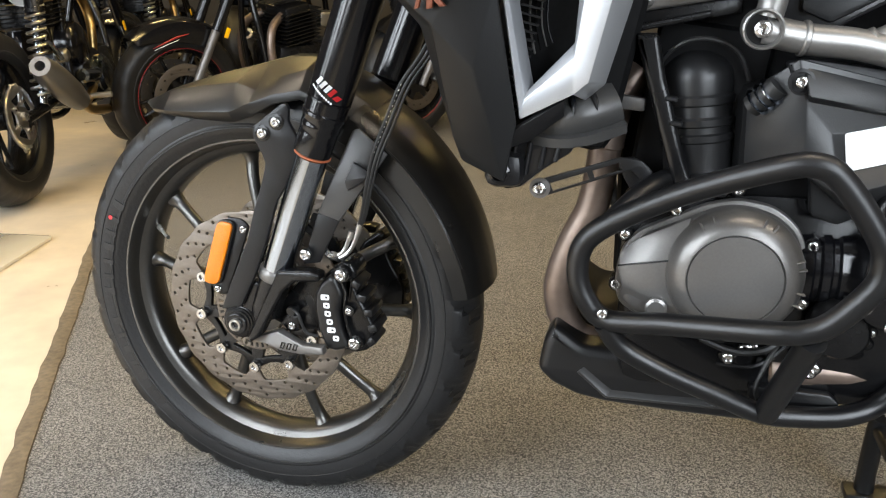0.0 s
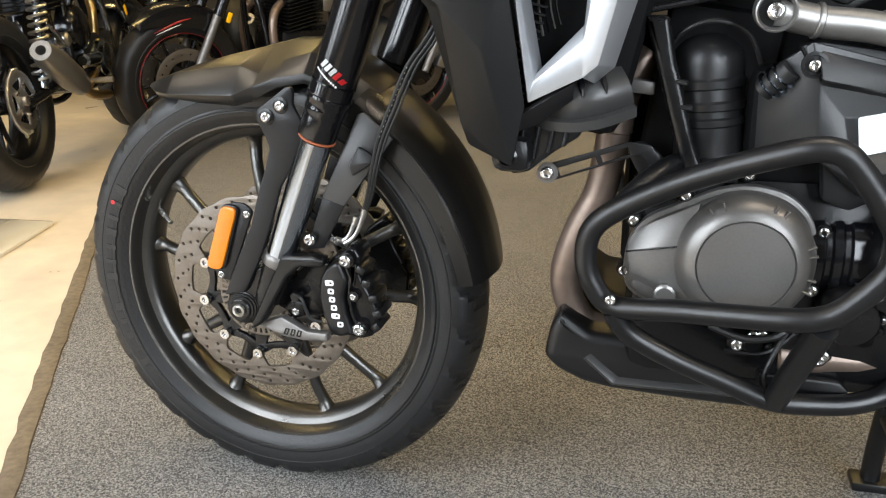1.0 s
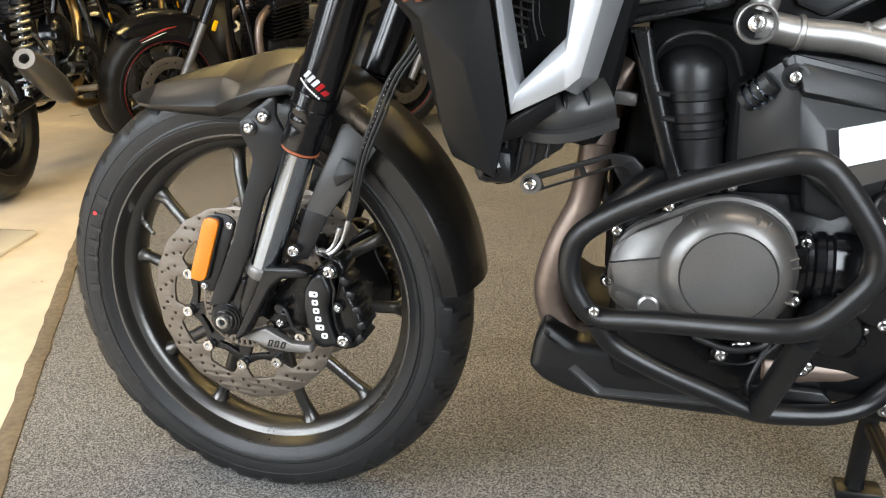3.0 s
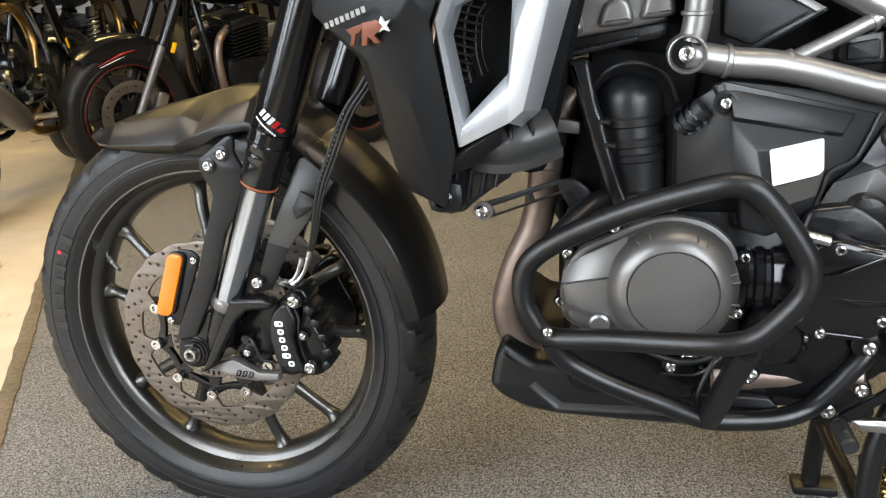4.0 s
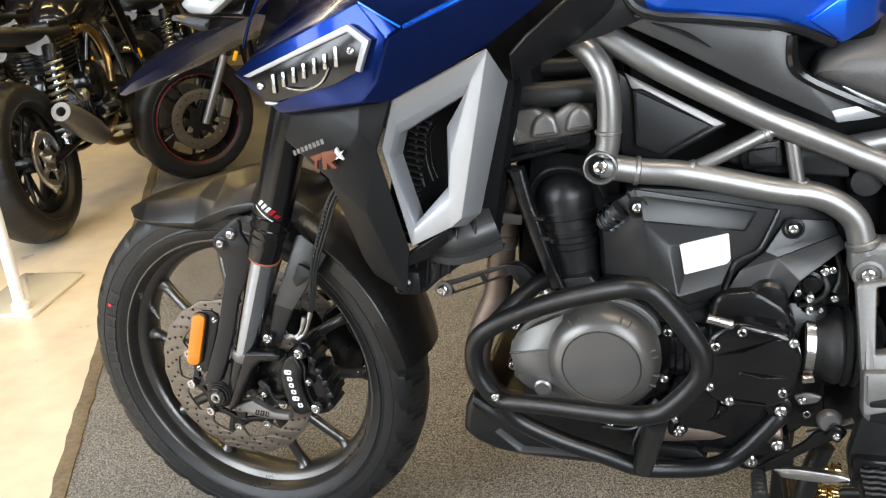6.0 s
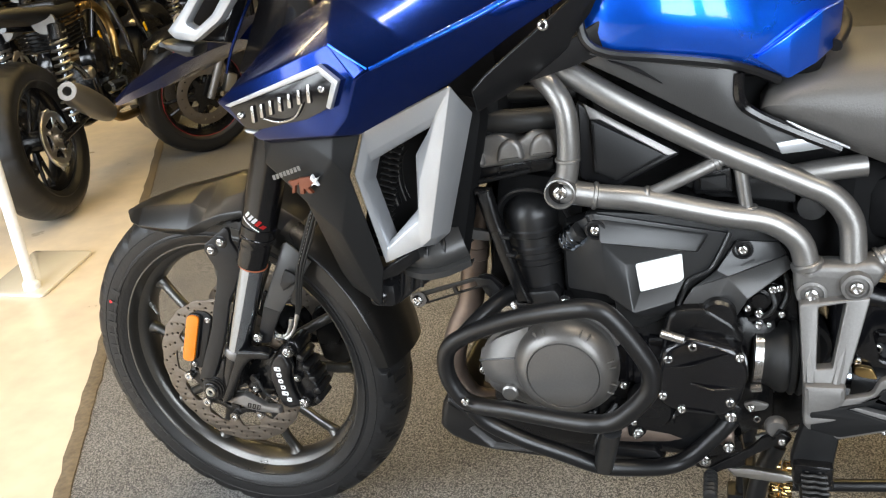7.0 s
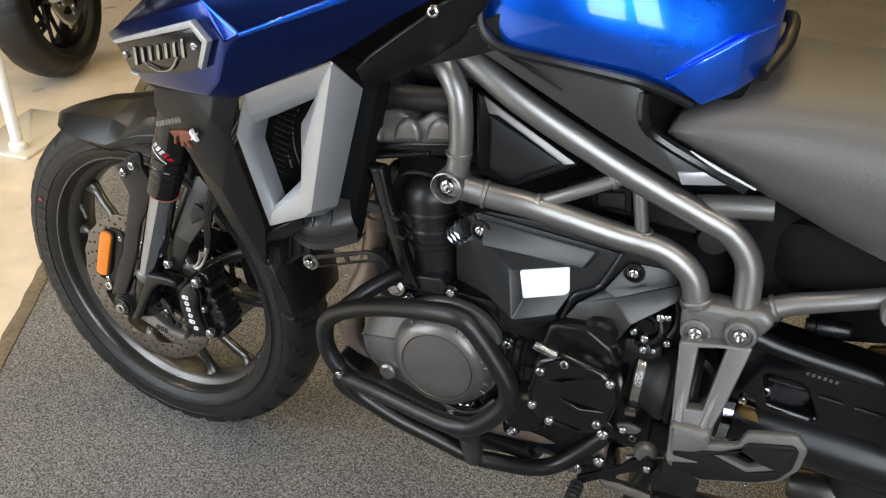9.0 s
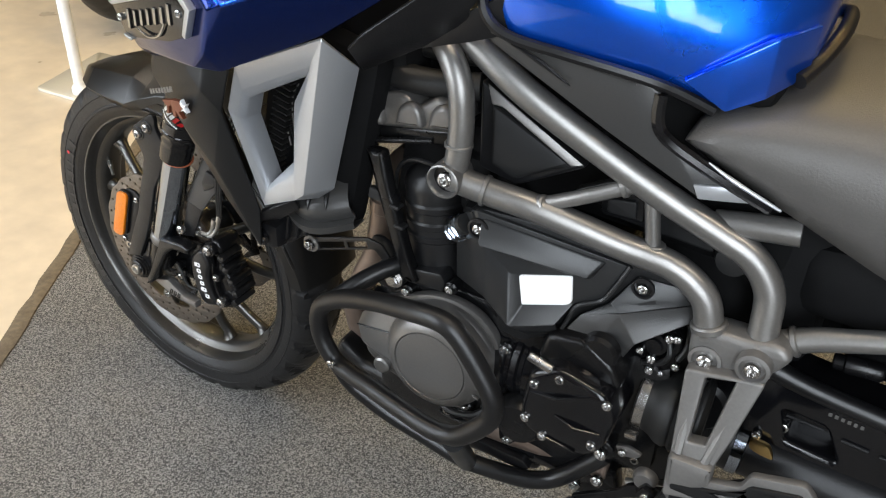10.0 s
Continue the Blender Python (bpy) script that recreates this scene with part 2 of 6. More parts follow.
def rbox(centre, size, bevel=0.004, rot=(0, 0, 0), seg=2):
    bm = bmesh.new()
    bmesh.ops.create_cube(bm, size=1)
    bm.transform(Matrix.Diagonal((*size, 1)))
    bmesh.ops.bevel(bm, geom=list(bm.edges), offset=min(bevel, min(size) * 0.45), segments=seg, affect="EDGES", profile=0.5)
    bm.transform(pose(*centre, *rot))
    return bm


def loft(sections, cap=True, closed=False, bm=None):
    """A skin over sections of equal count; closed: each section is a ring."""
    bm = bm or bmesh.new()
    rings = [[bm.verts.new(p) for p in s] for s in sections]
    n = len(rings[0])
    for a, b in zip(rings, rings[1:]):
        for k in range(n if closed else n - 1):
            bm.faces.new((a[k], a[(k + 1) % n], b[(k + 1) % n], b[k]))
    if cap and closed:
        bm.faces.new(rings[0])
        bm.faces.new(rings[-1])
    return bm


def shell(bm, thick):
    """Gives a skin thickness, inwards."""
    bmesh.ops.recalc_face_normals(bm, faces=bm.faces)
    bmesh.ops.solidify(bm, geom=list(bm.faces), thickness=thick)
    return bm


def facets(verts, faces, thick=0.006, bevel=0.003):
    """A panel of flat facets with thickness and softened edges."""
    bm = bmesh.new()
    vs = [bm.verts.new(v) for v in verts]
    for f in faces:
        bm.faces.new([vs[i] for i in f])
    bmesh.ops.recalc_face_normals(bm, faces=bm.faces)
    if sum(f.normal.y * f.calc_area() for f in bm.faces) > 0:
        bmesh.ops.reverse_faces(bm, faces=bm.faces)
    bmesh.ops.solidify(bm, geom=list(bm.faces), thickness=thick)
    if bevel:
        bmesh.ops.bevel(bm, geom=[e for e in bm.edges if len(e.link_faces) == 2 and e.calc_face_angle(0) > 0.15], offset=bevel, segments=2, affect="EDGES", profile=0.5)
    return bm


def join(*bms):
    out = bmesh.new()
    for b in bms:
        me = bpy.data.meshes.new("tmp")
        b.to_mesh(me)
        b.free()
        out.from_mesh(me)
        bpy.data.meshes.remove(me)
    return out


LEFT = pose(0, 0, 0, 90)  # local z points to the machine's left (-y)
bolt_bm = lathe([(0.4, 0.0), (1.0, 0.0), (1.0, 0.55), (0.93, 0.75), (0.75, 0.88), (0.58, 0.92), (0.53, 0.9), (0.5, 0.3), (0.1, 0.25)], 18)
bolt_model = link("bolt", bolt_bm, ZINC)
hex_bm = lathe([(1.35, 0), (1.35, 0.2), (1.0, 0.22)], 24)
hex_head = lathe([(0.98, 0.2), (1.0, 0.3), (1.0, 0.85), (0.85, 1.0), (0.4, 1.02), (0.1, 1.0)], 6)
hex_model = link("bolt", join(hex_bm, hex_head), ZINC)


def bolt(x, y, z, r, parent, model=None, tilt=0.0, turn=0.0):
    o = again(model or bolt_model, Matrix.Translation((x, y, z)) @ pose(0, 0, 0, 0, 0, turn) @ pose(0, 0, 0, 90 - tilt) @ Matrix.Diagonal((r, r, r, 1)), parent)
    o.name = "bolt"
    return o


# ---- room ----
def slab(name, x0, x1, y0, y1, z0, z1, material, label=""):
    return tagged(link(name, rbox(((x0 + x1) / 2, (y0 + y1) / 2, (z0 + z1) / 2), (x1 - x0, y1 - y0, z1 - z0), 0.002, seg=1), material), label, kind="structure")


X0, X1, Y0, Y1, H = -7.0, 5.0, -2.7, 8.0, 3.5
slab("floor", X0, X1, Y0, Y1, -0.15, -0.006, CREAM, "cream polished concrete shop floor")
slab("ceiling", X0, X1, Y0, Y1, H, H + 0.1, CEIL, "plain light ceiling")
slab("wall_north", X0, X1, Y1, Y1 + 0.15, -0.15, H, WALL, "plain wall behind the machines")
slab("wall_east", X1, X1 + 0.15, Y0, Y1, -0.15, H, WALL, "plain wall")
slab("wall_west", X0 - 0.15, X0, Y0, Y1, -0.15, H, WALL, "plain wall")
front = plate([[(X0, -0.15), (X1, -0.15), (X1, H), (X0, H)]] + [[(wx - ww / 2, 0.45), (wx - ww / 2, 3.15), (wx + ww / 2, 3.15), (wx + ww / 2, 0.45)] for wx, ww in WINDOWS], Y0 - 0.15, Y0, 0.004)
tagged(link("wall_south", front, WALL), "plain wall with tall shop windows", kind="structure")
ED = Vector((-0.507, 0.862)).normalized()  # along the carpet's edge, away from the window
EN = Vector((ED.y, -ED.x))  # towards the carpet
E0 = Vector((-0.49, -0.122))


def on_edge(s, d):
    p = E0 + ED * s + EN * d
    return (p.x, p.y)


def flat(outline, z0, z1, bevel):
    bm = plate([[(x, y) for x, y in outline]], -z1, -z0, bevel)
    bm.transform(pose(0, 0, 0, -90))
    return bm


carpet = flat([on_edge(-2.9, 0.036), (4.6, -2.6), (4.6, 7.5), on_edge(8.2, 0.036)], -0.006, 0.0, 0.002)
tagged(link("carpet", carpet, CARPET), "dark grey speckled loop carpet on the concrete floor", "carpet", kind="structure")
random.seed(7)
near = [on_edge(-2.9 + 0.06 * k, random.uniform(-0.004, 0.004)) for k in range(186)]
far = [on_edge(-2.9 + 0.06 * k, 0.038 + random.uniform(-0.004, 0.004)) for k in range(186)]
strip = flat(near + far[::-1], -0.006, 0.003, 0.002)
tagged(link("trim", strip, EDGE), "worn brown edging strip along the carpet", "edging", kind="structure")

# ---- motorcycle ----
bike = thing("motorcycle", "blue and black adventure motorcycle with silver panels on its centre stand", "motorcycle")

# front wheel
WZ, TR = 0.336, 0.336
MW = Matrix.Translation((0.003, 0, WZ)) @ pose(0, 0, 0, 0, 0, -3.5)
MWL = MW @ LEFT  # local z to the left, the wheel turns round it


def tyre_mesh(r, half, rim, grooves, depth, n=256, m=None):
    prof = [(rim - 0.006, -half * 0.76), (rim, -half * 0.84), (rim + 0.008, -half * 0.9), (rim + 0.011, -half * 0.935), (rim + 0.02, -half * 0.965), (rim + 0.023, -half * 0.945), (rim + (r - rim) * 0.5, -half), (r - (r - rim) * 0.32, -half * 0.97),
            (r - (r - rim) * 0.2, -half * 0.86), (r - (r - rim) * 0.12, -half * 0.68), (r - (r - rim) * 0.05, -half * 0.42), (r - 0.001, -half * 0.16), (r, 0)]
    prof = prof + [(a, -h) for a, h in prof[-2::-1]]
    bm = bmesh.new()
    rings = []
    for k in range(n):
        ring = []
        for i, (a, h) in enumerate(prof):
            f = abs(h) / half
            ph = (k / n * grooves + (0.9 if h > 0 else 0.35) * (1 - f) + (0.5 if h > 0 else 0)) % 1
            if 7 <= i <= len(prof) - 8 and f > 0.3 and ph < 0.26:
                a -= depth
            if grooves and i in (7, len(prof) - 8) and ph < 0.2:
                a += depth * 0.4
            t = 2 * math.pi * k / n
            ring.append(bm.verts.new((a * math.cos(t), a * math.sin(t), h)))
        rings.append(ring)
    for k in range(n):
        a, b = rings[k], rings[(k + 1) % n]
        for i in range(len(prof) - 1):
            bm.faces.new((a[i], b[i], b[i + 1], a[i + 1]))
        bm.faces.new((a[-1], b[-1], b[0], a[0]))
    if m is not None:
        bm.transform(m)
    return bm


wheel = part("front_wheel", lathe([(0.028, -0.062), (0.042, -0.06), (0.046, -0.03), (0.05, 0.0), (0.046, 0.03), (0.042, 0.06), (0.028, 0.062)], 40, MWL), WHEEL, bike, "cast front wheel with five pairs of spokes")
part("tyre", tyre_mesh(TR, 0.06, 0.257, 30, 0.006, 480, MWL), RUBBER, wheel, "black road tyre with grooved shoulders")
for k in range(7):  # raised moulding marks on the wall
    a = radians(150 + 5.2 * k)
    bm = rbox((0.281, 0, 0.0592), (0.02, 0.007 if k % 3 else 0.012, 0.0009), 0.0005, seg=1)
    bm.transform(MWL @ pose(0, 0, 0, 0, 0, math.degrees(a)))
    part("wall_mark", bm, RUBBER, wheel)
    bm = rbox((0.281, 0, 0.0592), (0.018, 0.008 if k % 2 else 0.013, 0.0009), 0.0005, seg=1)
    bm.transform(MWL @ pose(0, 0, 0, 0, 0, math.degrees(a) + 42))
    part("wall_mark", bm, RUBBER, wheel)
for r, h in ((0.2735, 0.0585), (0.297, 0.0597)):  # moulded rings on the wall
    part("wall_ring", tube([(r * math.cos(2 * math.pi * k / 96), r * math.sin(2 * math.pi * k / 96), h) for k in range(96)], 0.0011, 6, 1, closed=True), RUBBER, wheel).data.transform(MWL)
bm = lathe([(0.0035, 0), (0.0035, 0.0012), (0.001, 0.0013)], 12, MWL @ Matrix.Translation((-0.262, 0.12, 0.0585)))
part("paint_dot", bm, RED, wheel, "small red paint dot")

half_rim = [(0.257, 0.043), (0.2588, 0.046), (0.2555, 0.0487), (0.252, 0.0482), (0.249, 0.044), (0.2475, 0.036), (0.2445, 0.029), (0.239, 0.0255), (0.234, 0.022), (0.2305, 0.016), (0.229, 0.008), (0.2285, 0.0)]
part("rim", lathe(half_rim + [(r, -h) for r, h in half_rim[-2::-1]] + [(0.25, -0.02), (0.25, 0.02)], 128, MWL, closed=True), WHEEL, wheel, "satin dark cast rim", sharp=28)
for c in range(5):
    for d in (-14.6, 14.6):
        a = radians(12.3 + 72 * c + d)
        u = Vector((math.cos(a), math.sin(a), 0))
        b = radians(12.3 + 72 * c + d * 0.8)
        i = Vector((math.cos(b), math.sin(b), 0))
        sp = tube([i * 0.038 + Vector((0, 0, 0.02)), i * 0.1 + Vector((0, 0, 0.016)), u * 0.18 + Vector((0, 0, 0.008)), u * 0.215, u * 0.234], [0.014, 0.011, 0.0095, 0.01, 0.017], 12, 3)
        sp.transform(MWL)
        part("spoke", sp, WHEEL, wheel)
# valve on the rim
va = radians(155)
vp, vd = Vector((0.229 * math.cos(va), 0.229 * math.sin(va), 0.012)), Vector((-math.cos(va), -math.sin(va), 0.55)).normalized()
bm = tube([vp, vp + vd * 0.012, vp + vd * 0.013, vp + vd * 0.034], [0.005, 0.005, 0.0035, 0.0032], 10, straight=True)
bm.transform(MWL)
part("valve_stem", bm, STEEL, wheel, "bright metal valve stem")


DA = radians(11.3)  # angle of the first disc button


def brake_disc(side):
    holes = []
    for k in range(30):
        for j, r in enumerate((0.126, 0.1355, 0.145)):
            holes.append(ring2(0, 0, 0.0, 3))
            a = 2 * math.pi * (k + (0.0, 0.34, 0.68)[j]) / 30
            holes[-1] = ring2(r * math.cos(a), r * math.sin(a), 0.0026, 8)
    inner = []
    for k in range(200):
        a = 2 * math.pi * k / 200
        r = 0.1205 - 0.029 * max(0, math.cos(10 * (a - DA)) - 0.1) ** 1.6
        inner.append((r * math.cos(a), r * math.sin(a)))
    outer = [((0.1525 + 0.0012 * math.cos(20 * 2 * math.pi * k / 200)) * math.cos(2 * math.pi * k / 200), (0.1525 + 0.0012 * math.cos(20 * 2 * math.pi * k / 200)) * math.sin(2 * math.pi * k / 200)) for k in range(200)]
    bm = plate([outer, inner] + holes, -0.0025, 0.0025, 0.0006)
    bm.transform(MW @ Matrix.Translation((0, side * 0.072, 0)))
    d = part("brake_disc", bm, DISC, wheel, "drilled steel brake disc")

    def at(r, deg):
        return (r * math.cos(DA + radians(deg)), r * math.sin(DA + radians(deg)))

    star, gaps = [], []
    for k in range(10):
        c = 36 * k
        star += [at(0.1, c - 5), at(0.106, c), at(0.1, c + 5), at(0.0925, c + 14), at(0.0925, c + 22)]
        gaps.append([at(0.085, c + 6), at(0.082, c + 18), at(0.085, c + 30), at(0.062, c + 26), at(0.062, c + 14)][::-1])
    bm = plate([star, ring2(0, 0, 0.045, 40)] + gaps, -0.004, 0.004, 0.001)
    bm.transform(MW @ Matrix.Translation((0, side * 0.066, 0)))
    part("disc_carrier", bm, CAST, wheel, "black star-shaped disc carrier")
    for k in range(10):
        x, z = at(0.1, 36 * k)
        bm = lathe([(0.0042, 0.004), (0.0045, 0.0075), (0.008, 0.0075), (0.0095, 0.005), (0.0095, 0.0)], 18)
        bm.transform(MW @ Matrix.Translation((x, side * 0.072, z)) @ (LEFT if side < 0 else pose(0, 0, 0, -90)))
        part("disc_button", bm, ZINC, wheel)


brake_disc(-1)
brake_disc(1)
# toothed speed ring
slots = []
for k in range(40):
    a, w = 2 * math.pi * k / 40, 0.04
    slots.append([(r * math.cos(a + d), r * math.sin(a + d)) for r, d in ((0.0535, -w), (0.0535, w), (0.0615, w), (0.0615, -w))])
bm = plate([ring2(0, 0, 0.0645, 80), ring2(0, 0, 0.05, 64)] + slots, -0.001, 0.001, 0.0002)
bm.transform(MW @ Matrix.Translation((0, -0.082, 0)))
part("sensor_ring", bm, DISC, wheel, "slotted steel speed sensor ring")

# forks
FD = Vector((0.4, 0, 1)).normalized()  # along the legs, upwards


def fork(side):
    y = 0.124 * side

    def at(z, dy=0.0):
        return Vector((0.1255 + (z - 0.59) * 0.4, y + side * 0.06 * (z - 0.59) + dy, z))

    def lay(a, b):
        """Two heights over the fork's outer side, in order."""
        return (y - b, y - a) if side < 0 else (y + a, y + b)

    leg = part("fork_leg", rod(at(0.662), at(1.02), 0.0302, 32), GLOSS, bike, "gloss black upside-down fork leg")
    neck = [(0.0288, 0.0), (0.0305, 0.001), (0.0306, 0.002), (0.0292, 0.003), (0.0292, 0.0185), (0.0302, 0.02), (0.0303, 0.024), (0.0292, 0.0265), (0.0278, 0.0305), (0.0272, 0.034), (0.0276, 0.037), (0.0276, 0.041), (0.0262, 0.045), (0.0264, 0.05), (0.026, 0.076), (0.0252, 0.0785)]
    part("fork_neck", lathe(neck, 36, Matrix.Translation(at(0.664)) @ (-FD).to_track_quat("Z", "Y").to_matrix().to_4x4()), GLOSS, leg, sharp=25)
    part("dust_seal", rod(at(0.5872), at(0.5902), 0.0258, 32), RUST, leg, "thin orange dust seal ring")
    part("slider", rod(at(0.405), at(0.588), 0.0222, 32), CHROME, leg, "polished chrome fork slider")
    part("slider_collar", lathe([(0.0223, 0.008), (0.0235, 0.007), (0.0252, 0.002), (0.025, -0.006), (0.0235, -0.01)], 36, Matrix.Translation(at(0.411)) @ FD.to_track_quat("Z", "Y").to_matrix().to_4x4()), COVER, leg, "grey collar under the slider")
    part("fork_foot", rod(at(0.345), at(0.406), 0.0238, 28), CAST, leg, "black cast fork foot")
    part("foot_block", plate([rounded([(0.02, 0.4), (0.07, 0.404), (0.066, 0.372), (0.044, 0.345), (0.024, 0.318), (-0.008, 0.318), (-0.014, 0.345), (0.004, 0.365)], 0.008)], *lay(-0.02, 0.006), 0.005, res=2), CAST, leg)
    bar = [(0.066, 0.421), (0.116, 0.424), (0.13, 0.42), (0.128, 0.409), (0.092, 0.407), (0.074, 0.391), (0.03, 0.316), (0.012, 0.305), (0.014, 0.318), (0.056, 0.4)]
    part("foot_arm", plate([rounded(bar, 0.004)], *lay(-0.012, 0.0145), 0.004, res=2), CAST, leg)
    part("foot_web", plate([rounded([(0.03, 0.33), (0.074, 0.388), (0.09, 0.402), (0.122, 0.402), (0.115, 0.318), (0.06, 0.314)], 0.006)], *lay(-0.04, -0.03), 0.004), CAST, leg)
    AX, AZ = -0.002, 0.336
    face_m = Matrix.Translation((AX, y - 0.03 * side, AZ)) @ (LEFT if side < 0 else pose(0, 0, 0, -90))
    part("axle_clamp", lathe([(0.026, 0), (0.026, 0.034), (0.0245, 0.037), (0.0225, 0.0375), (0.0225, 0.0405), (0.0195, 0.041), (0.0195, 0.044), (0.016, 0.0445), (0.016, 0.0475), (0.0145, 0.0485), (0.001, 0.0485)], 36, face_m), CAST, leg, sharp=25)
    part("axle_end", lathe([(0.0048, 0.044), (0.005, 0.0515), (0.006, 0.0535), (0.0088, 0.053), (0.0095, 0.0515), (0.0095, 0.047)], 24, face_m), STEEL, leg, "bright hollow axle end")
    if side < 0:
        fin = [(0.012, 0.307), (0.036, 0.317), (0.056, 0.3245), (0.076, 0.3165), (0.097, 0.3085), (0.13, 0.3105), (0.131, 0.299), (0.092, 0.2935), (0.056, 0.2945)]
        part("foot_fin", plate([rounded(fin, 0.002)], -0.128, -0.112, 0.003, (-0.16, 0), (0.056, 0.3)), COVER, leg, "bare grey fin under the fork foot")
        for k in range(3):
            q = 0.058 + 0.0105 * k
            part("lettering_bar", plate([[(q, 0.299), (q + 0.007, 0.299), (q + 0.011, 0.309), (q + 0.004, 0.309)], [(q + 0.0025, 0.3003), (q + 0.0055, 0.3003), (q + 0.0085, 0.3077), (q + 0.0055, 0.3077)]], -0.1292, -0.1278, 0.0002, (-0.16, 0), (0.056, 0.3)), CAST, leg)
        part("sensor_body", rod((0.073, -0.098, 0.352), (0.073, -0.116, 0.352), 0.0075, 14), CAST, leg)
        bolt(0.071, -0.108, 0.328, 0.0062, leg)
        part("sensor_lug", plate([rounded([(0.052, 0.332), (0.064, 0.345), (0.084, 0.342), (0.082, 0.32), (0.066, 0.316)], 0.004)], -0.109, -0.103, 0.002), CAST, leg)
        part("sensor_lead", tube([(0.076, -0.114, 0.356), (0.086, -0.12, 0.352), (0.092, -0.12, 0.335), (0.098, -0.118, 0.322), (0.114, -0.116, 0.318)], 0.0024, 8, 4), HOSE, leg)
        # maker's mark on the black tube: white and red slanted bars
        for a0, a1, mt in ((-0.52, -0.36, WHITE), (-0.28, -0.12, WHITE), (-0.04, 0.12, WHITE), (0.18, 0.36, RED), (0.42, 0.66, RED)):
            bm = bmesh.new()
            rows = []
            for j in range(7):
                t = a0 + (a1 - a0) * j / 6
                for zz, sl in ((0.6735, 0.0), (0.685 if mt is WHITE or a1 < 0.4 else 0.681, 0.2)):
                    c = at(zz + 0.0035 - 0.012 * (t + sl))
                    rows.append(bm.verts.new(c + 0.0306 * Vector((math.sin(t + sl) * 0.92, -math.cos(t + sl), -0.38 * math.sin(t + sl)))))
            for j in range(6):
                bm.faces.new((rows[2 * j], rows[2 * j + 2], rows[2 * j + 3], rows[2 * j + 1]))
            bmesh.ops.solidify(bm, geom=list(bm.faces), thickness=0.0005)
            part("emblem_bar", bm, mt, leg)
        for k in range(10):
            t = -0.6 + 0.115 * k
            c = at(0.6705 - 0.012 * t) + 0.0306 * Vector((math.sin(t) * 0.92, -math.cos(t), -0.38 * math.sin(t)))
            part("lettering_bar", rbox(c, (0.0022, 0.0008, 0.0026), 0.0002, (0, 0, math.degrees(t)), 1), WHITE, leg)
    # flat guard before the slider
    guard = [(0.045, 0.624), (0.09, 0.657), (0.097, 0.656), (0.099, 0.648), (0.097, 0.634), (0.108, 0.612), (0.107, 0.589), (0.089, 0.546), (0.073, 0.522), (0.05, 0.456), (0.03, 0.408), (0.006, 0.362), (-0.027, 0.355), (0.002, 0.419), (0.023, 0.462), (0.036, 0.504), (0.051, 0.544), (0.06, 0.574), (0.056, 0.587), (0.044, 0.612)]
    g = part("fork_guard", plate([rounded(guard, 0.004)], *lay(0.004, 0.0125), 0.002), BLACK, leg, "flat black fork guard")
    if side < 0:
        for bx, bz in ((0.06, 0.6165), (0.081, 0.632)):
            part("bolt_recess", lathe([(0.0105, 0), (0.0112, 0.0012), (0.0095, 0.0018), (0.001, 0.001)], 20, Matrix.Translation((bx, -0.1365, bz)) @ LEFT), CAST, g)
            bolt(bx, -0.1365, bz, 0.0072, g)
    # rear fender stay: upper plate paler as lit, folded-in lower plate blackened for shade
    sy = 0.112 * side
    up = facets([(0.178, sy - 0.003 * side, 0.619), (0.187, sy - 0.003 * side, 0.622), (0.226, sy - 0.002 * side, 0.588), (0.21, sy, 0.566), (0.156, sy + 0.006 * side, 0.494), (0.125, sy + 0.006 * side, 0.504)], [(0, 1, 2, 3, 4, 5)], 0.004, 0.001)
    st = part("fender_stay", up, PANEL, leg, "flat grey fender stay")
    part("stay_foot", facets([(0.125, sy + 0.006 * side, 0.504), (0.156, sy + 0.006 * side, 0.494), (0.133, sy + 0.002 * side, 0.452), (0.122, sy + 0.001 * side, 0.43), (0.097, sy + 0.001 * side, 0.426), (0.108, sy + 0.002 * side, 0.46)], [(0, 1, 2, 5), (5, 2, 3, 4)], 0.004, 0.001), BLACK, st)
    # caliper
    def span(a, c):
        return (-c, -a) if side < 0 else (a, c)

    cal = [(0.117, 0.396), (0.128, 0.413), (0.143, 0.423), (0.153, 0.43), (0.165, 0.429), (0.172, 0.416), (0.168, 0.396), (0.174, 0.38), (0.186, 0.358), (0.196, 0.336), (0.193, 0.308), (0.184, 0.296), (0.168, 0.291), (0.147, 0.294), (0.13, 0.301), (0.122, 0.34)]
    caliper = part("brake_caliper", plate([rounded(cal, 0.004)], *span(0.052, 0.104), 0.006, res=2), CAST, bike, "black radial brake caliper with pale lettering")
    for k, (px, pz) in enumerate(((0.172, 0.398), (0.18, 0.378), (0.189, 0.356), (0.195, 0.333), (0.192, 0.312))):
        part("caliper_rib", rbox((px, 0.084 * side, pz), (0.014, 0.05, 0.012), 0.003, (0, 30 - 18 * k, 0)), SATIN, caliper)
    face = [(0.124, 0.401), (0.136, 0.413), (0.147, 0.412), (0.157, 0.387), (0.15, 0.36), (0.154, 0.334), (0.163, 0.305), (0.141, 0.298), (0.127, 0.303), (0.118, 0.33), (0.113, 0.36), (0.115, 0.385)]
    part("caliper_face", plate([rounded(face, 0.005)], *span(0.1, 0.122), 0.006, res=2), SATIN, caliper)
    ridge = [(0.148, 0.413), (0.154, 0.41), (0.16, 0.388), (0.158, 0.362), (0.162, 0.336), (0.172, 0.312), (0.165, 0.305), (0.156, 0.334), (0.152, 0.36), (0.158, 0.387)]
    part("caliper_ridge", plate([rounded(ridge, 0.002)], *span(0.1, 0.115), 0.003), CAST, caliper)
